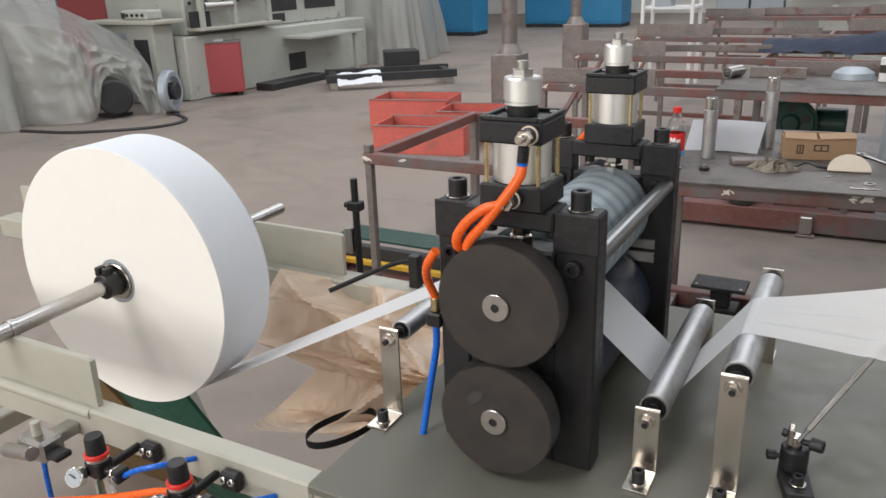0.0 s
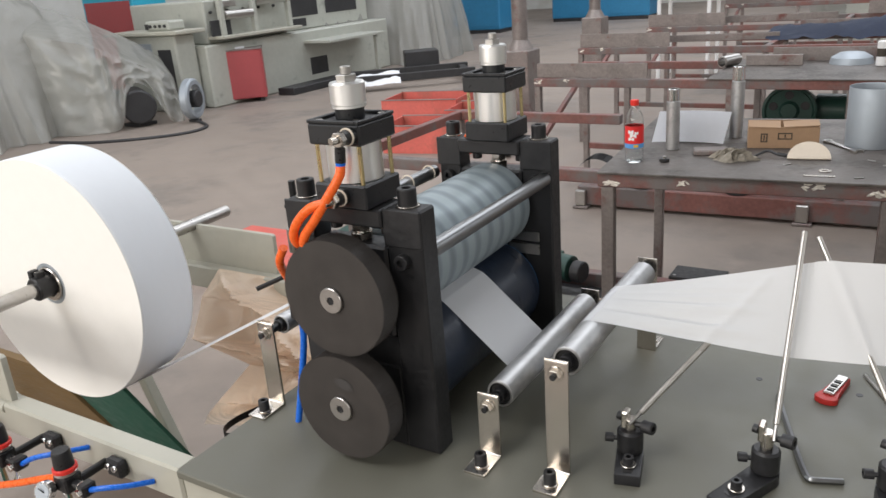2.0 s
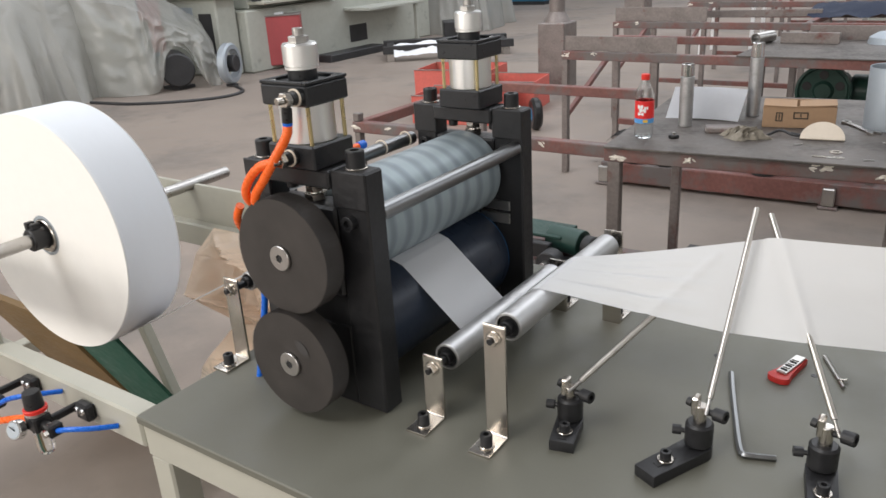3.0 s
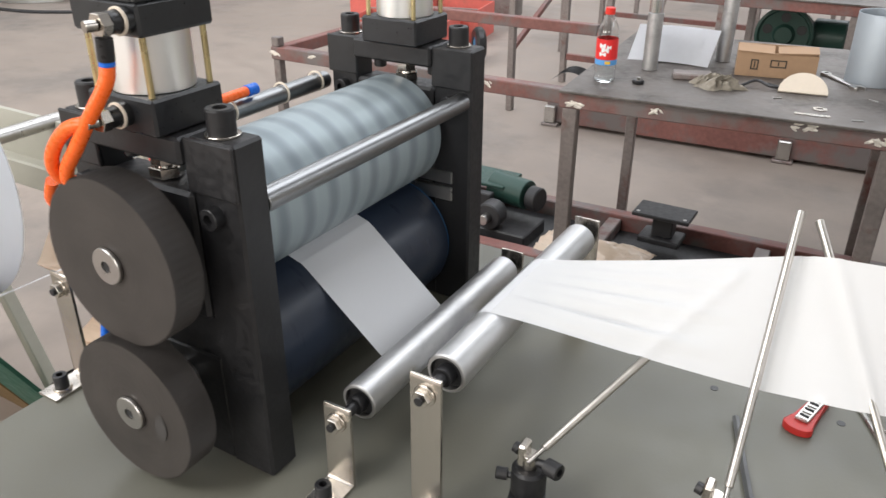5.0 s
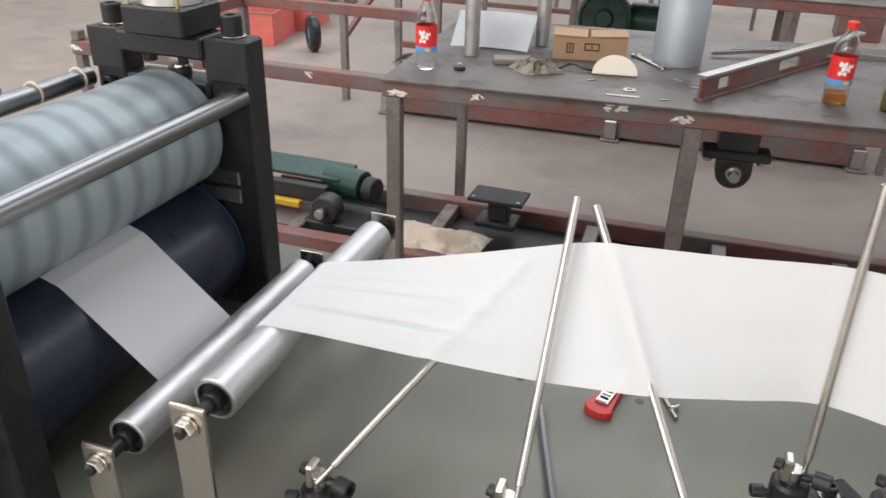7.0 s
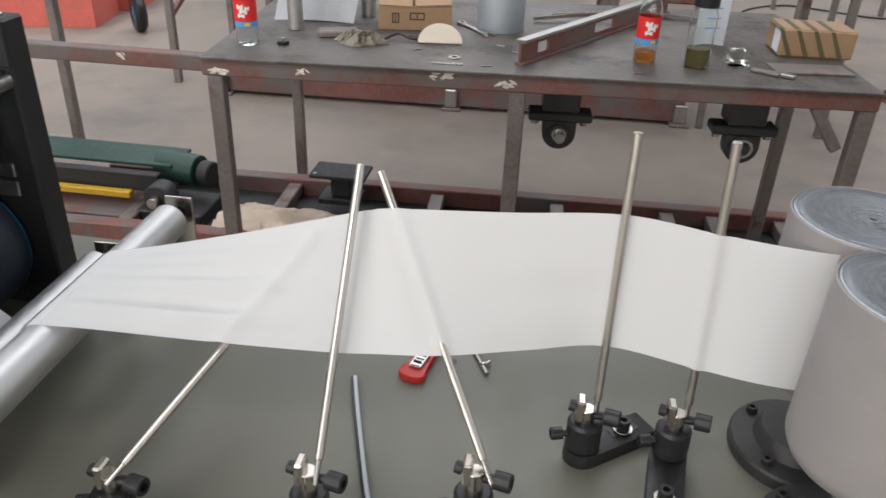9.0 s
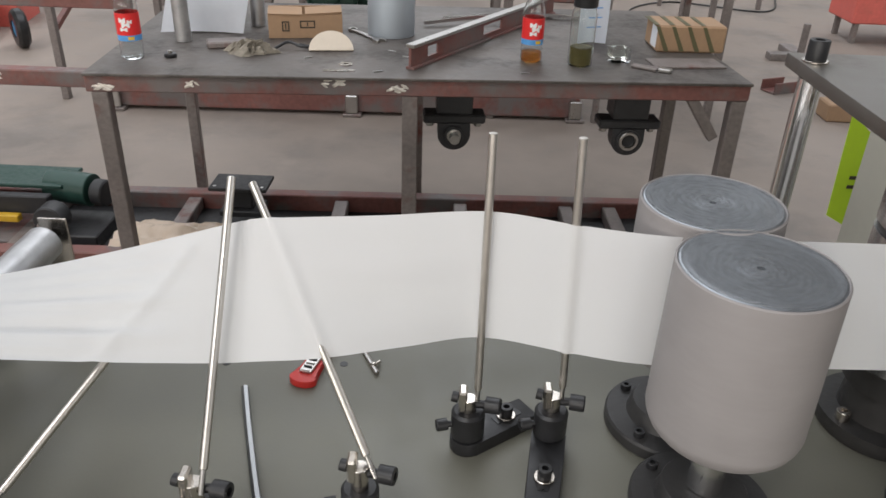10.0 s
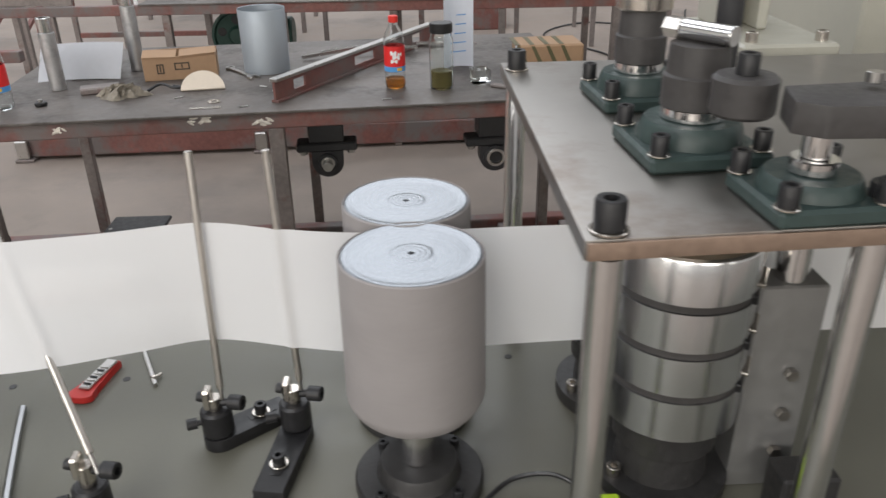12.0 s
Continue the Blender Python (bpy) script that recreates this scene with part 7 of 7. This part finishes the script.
def left_machines():
    pulled_sheet()
    drape("dust_sheet", -9.6, 5.2, 1.4, 1.2, 1.9, "grey plastic dust sheet draped over a machine", 4.2, 20, 0.4)
    drape("dust_sheet", -7.9, 12.6, 0.9, 1.2, 2.1, "grey plastic dust sheet draped over a machine", 7.9, 10, 0.3)
    drape("dust_sheet", -8.6, 10.6, 0.8, 0.8, 2.0, "grey plastic dust sheet draped over a machine", 11.3, 10, 0.3)
    t = thing("covered_machine", (-8.5, 5.9, 0), "dark machine bulk under the dust sheet", "machine")
    part("body", box(B(), (-8.95, 5.6, 0), (-8.1, 6.2, 0.8), 0.02), MACHINE, t)
    t = thing("converting_machine", (-8.4, 9.2, 0), "long grey-green converting machine with dark openings", "machine")
    part("base", box(B(), (-9.2, 7.3, 0), (-7.6, 11.4, 0.8), 0.02), MACHINE, t)
    part("upper_body", box(B(), (-9.2, 7.5, 0.8005), (-7.75, 9.1, 1.35), 0.02), MACHINE, t)
    part("tall_body", box(B(), (-9.3, 9.1005, 0.8005), (-7.85, 11.2, 1.9), 0.02), MACHINE, t)
    part("shelf", box(B(), (-7.5995, 9.2, 0.62), (-7.1, 10.6, 0.66), 0.005), MACHINE, t)
    for y0, y1, z0, z1 in ((7.45, 7.8, 0.9, 1.1), (8.0, 8.25, 0.2, 0.5), (9.3, 9.7, 0.15, 0.4)):
        part("opening", box(B(), (-7.62, y0, z0), (-7.595, y1, z1), 0.003), DARK, t, "dark recess")
    for y in (7.6, 7.9, 8.2, 8.5, 8.8):
        part("bolt", cyl(B(), (-7.745, y, 1.2), (-7.72, y, 1.2), 0.02, 12), DARK, t)
    for y in (7.7, 8.4):
        part("bracket", box(B(), (-7.7495, y, 1.25), (-7.6, y + 0.25, 1.34), 0.01), STEEL, t)
    for k, (y0, y1, z0, z1) in enumerate(((9.2, 9.9, 1.0, 1.5), (10.1, 10.9, 1.0, 1.5), (9.3, 9.6, 0.85, 0.97))):
        part("guard_window", box(B(), (-7.8495, y0, z0), (-7.84, y1, z1), 0.004), DARK, t, "dark guard window")
    part("ledge", box(B(), (-7.7495, 7.5, 0.86), (-7.45, 9.05, 0.9), 0.006), BEIGE, t)
    for y in (7.6, 8.2, 8.9):
        part("upright", box(B(), (-7.62, y, 0.9005), (-7.55, y + 0.07, 1.6), 0.005), MACHINE, t)
    part("roller", cyl(B(), (-7.58, 7.68, 1.15), (-7.58, 8.19, 1.15), 0.06, 20), STEEL, t)
    part("roller", cyl(B(), (-7.58, 8.28, 1.3), (-7.58, 8.89, 1.3), 0.06, 20), STEEL, t)
    part("skid", box(B(), (-7.45, 8.35, 0), (-7.15, 9.6, 0.1), 0.01), DARK, t)
    part("shelf_leg", box(B(), (-7.2, 10.4, 0), (-7.14, 10.46, 0.6195), 0.004), MACHINE, t)
    t = thing("handwheel", (-7.1, 6.5, 0), "grey handwheel of the covered machine", "wheel")
    part("rim", cyl(B(), (-7.15, 6.48, 0.27), (-7.05, 6.52, 0.27), 0.24, 36, 0.02, 0.17), GALV, t)
    part("hub", cyl(B(), (-7.14, 6.48, 0.27), (-7.01, 6.53, 0.27), 0.1, 24, 0.01), DARK, t)
    part("spoke", box(B(), (-0.02, -0.168, -0.02), (0.02, 0.168, 0.02), 0.003, pose(-7.1, 6.5, 0.27, 30, 0, 22)), STEEL, t)
    part("stand", box(B(), (-7.17, 6.45, 0), (-7.05, 6.55, 0.0298), 0.004), DARK, t)
    t = thing("drive_motor", (-7.35, 6.0, 0), "dark drive motor standing out from under the dust sheet", "motor")
    part("body", cyl(B(), (-7.95, 6.32, 0.24), (-7.5, 6.05, 0.24), 0.2, 28, 0.02), DARK, t)
    part("foot", box(B(), (-7.85, 6.05, 0), (-7.55, 6.3, 0.0398), 0.005), DARK, t)
    t = thing("control_desk", (-7.9, 7.3, 0), "grey-green control desk with switches and meters", "control desk")
    part("desk", box(B(), (-8.9, 6.95, 0), (-7.75, 7.28, 0.98), 0.02), MACHINE, t)
    part("desk_top", box(B(), (-9.0, 6.85, 0.9805), (-7.6, 7.35, 1.03), 0.01), BEIGE, t)
    part("console", box(B(), (-8.3, 6.98, 1.0305), (-7.85, 7.25, 1.15), 0.02), MACHINE, t)
    for k in range(4):
        part("switch", cyl(B(), (-8.18 + 0.09 * k, 6.979, 1.09), (-8.18 + 0.09 * k, 6.96, 1.09), 0.02, 12), DARK, t)
    part("meter", box(B(), (-8.29, 6.972, 1.05), (-8.22, 6.9795, 1.12), 0.004), DARK, t)
    part("drawer", box(B(), (-8.6, 6.94, 0.7), (-8.2, 6.9495, 0.88), 0.004), GALV, t)
    part("recess", box(B(), (-8.1, 6.945, 0.25), (-7.85, 6.9495, 0.8), 0.002), DARK, t)
    t = thing("red_cabinet", (-7.6, 7.8, 0), "red painted steel control cabinet", "cabinet", rz=42)
    part("body", box(B(), (-0.34, -0.12, 0.05), (0.34, 0.35, 0.69), 0.006), REDCAB, t)
    part("door", box(B(), (-0.32, -0.128, 0.06), (0.32, -0.1205, 0.68), 0.003), REDCAB, t)
    part("top", box(B(), (-0.35, -0.13, 0.6905), (0.35, 0.36, 0.705), 0.002), BARESTEEL, t)
    for x in (-0.3, 0.24):
        part("foot", box(B(), (x, -0.08, 0), (x + 0.06, 0.3, 0.0495), 0.003), DARK, t)
    part("papers", box(B(), (-0.1, 0.0, 0.7055), (0.12, 0.12, 0.73), 0.003), WHITEPAPER, t)
    t = thing("low_trolley", (-5.9, 9.4, 0), "low dark steel frame with white and pale blue rags", "steel frame", rz=38)
    part("rail", box(B(), (-0.9, -0.35, 0.1), (0.9, -0.25, 0.2), 0.004), DARK, t)
    part("rail", box(B(), (-0.9, 0.35, 0.1), (0.9, 0.45, 0.2), 0.004), DARK, t)
    for x in (-0.85, 0.75):
        part("cross", box(B(), (x, -0.2495, 0.1), (x + 0.1, 0.3495, 0.18), 0.004), DARK, t)
        part("foot", box(B(), (x, -0.34, 0), (x + 0.1, -0.26, 0.0995), 0.004), STEEL, t)
        part("foot", box(B(), (x, 0.36, 0), (x + 0.1, 0.44, 0.0995), 0.004), STEEL, t)
    part("box", box(B(), (0.0, 0.5, 0.0), (0.5, 0.9, 0.4), 0.01), DARK, t)
    def rag2(u, v):
        f = noise.fractal(Vector((u * 3, v * 3, 5.5)), 0.7, 2.1, 4)
        x = -0.75 + 0.6 * u
        return Vector((-5.9 + 0.79 * x - 0.62 * (-0.42 + 0.25 * v), 9.4 + 0.62 * x + 0.79 * (-0.42 + 0.25 * v), 0.215 - 0.13 * (1 - v) ** 2 + 0.03 * f))
    solo("pale_rag", grid(B(), rag2, 20, 10), WHITEPAPER, (-5.9, 9.2, 0.1), "pale blue-white rag hanging on the low frame", "rag", sharp=60)
    bm = tube(B(), [(-7.9, 5.1, 0.012), (-7.2, 5.25, 0.012), (-6.6, 5.75, 0.012), (-6.6, 6.2, 0.012), (-7.1, 6.5, 0.012)], 0.02, 6, 8)
    solo("floor_hose", bm, DARK, (-7.0, 5.6, 0), "dark hose lying on the floor by the dust sheet", "hose")
    for x, y, w, d, h, nm in ((-9.0, 17.5, 1.3, 0.8, 1.4, "blue painted machine cabinet with dark base"), (-6.9, 20.3, 2.6, 0.9, 1.7, "long blue painted cabinet by the far wall"), (-10.0, 8.05, 1.15, 0.6, 1.5, "bright blue shelf unit with dark red front")):
        t = thing("blue_cabinet", (x, y, 0), nm, "cabinet")
        part("body", box(B(), (x - w / 2, y - d / 2, 0.08), (x + w / 2, y + d / 2, h), 0.02), BRIGHTBLUE if x < -9 else BLUEPAINT, t)
        part("plinth", box(B(), (x - w / 2 + 0.02, y - d / 2 + 0.02, 0), (x + w / 2 - 0.02, y + d / 2 - 0.02, 0.0795)), DARK, t)
        part("door", box(B(), (x - w / 2 + 0.06, y - d / 2 - 0.012, 0.15), (x + w / 2 - 0.06, y - d / 2 - 0.001, h - 0.08), 0.004), REDCAB if x < -9 else BLUEPAINT, t)
    for x, y, hb in ((-3.25, 7.55, 0.66), (-3.8, 11.2, 0.7)):
        t = thing("iron_column", (x, y, 0), "brown painted iron column on a square box foot", "column", "iron columns")
        part("foot", box(B(), (x - 0.15, y - 0.15, 0), (x + 0.15, y + 0.15, hb), 0.01), BARESTEEL, t)
        part("cone", lathe(B(), (x, y, hb + 0.0005), (x, y, 3), [(0, 0), (0.14, 0), (0.085, 0.1), (0, 0.1)], 28), BARESTEEL, t)
        part("shaft", cyl(B(), (x, y, hb + 0.101), (x, y, HALL_Z - 0.001), 0.08, 28, 0.002), BARESTEEL, t)
    t = thing("grey_lockers", (-3.6, 25.4, 0), "grey cabinets along the far wall", "lockers")
    for k in range(4):
        part("locker", box(B(), (-4.2 + 0.95 * k, 24.9, 0), (-3.3 + 0.95 * k, 25.9, 2.0), 0.02), GALV, t)


left_machines()


# ---- what turns ----
def motions():
    step = 1.0 / 15.0
    n = round(12.0 / step)
    for ob, pivot, off, speed, axis, sign in MOVERS:
        p = Vector(pivot) - off
        rows = []
        for k in range(n + 1):
            a = sign * speed * k * step + (47.0 if axis == "y" else 0.0)
            rows.append((k * step, pose(p.x, p.y, p.z, 0, a, 0) if axis == "y" else pose(p.x, p.y, p.z, 0, 0, a)))
        walk(ob, rows)
    walk(REEL_OB, [(k * step, pose(*REEL, 0, -330.0 * k * step, REEL_TURN)) for k in range(n + 1)])


motions()
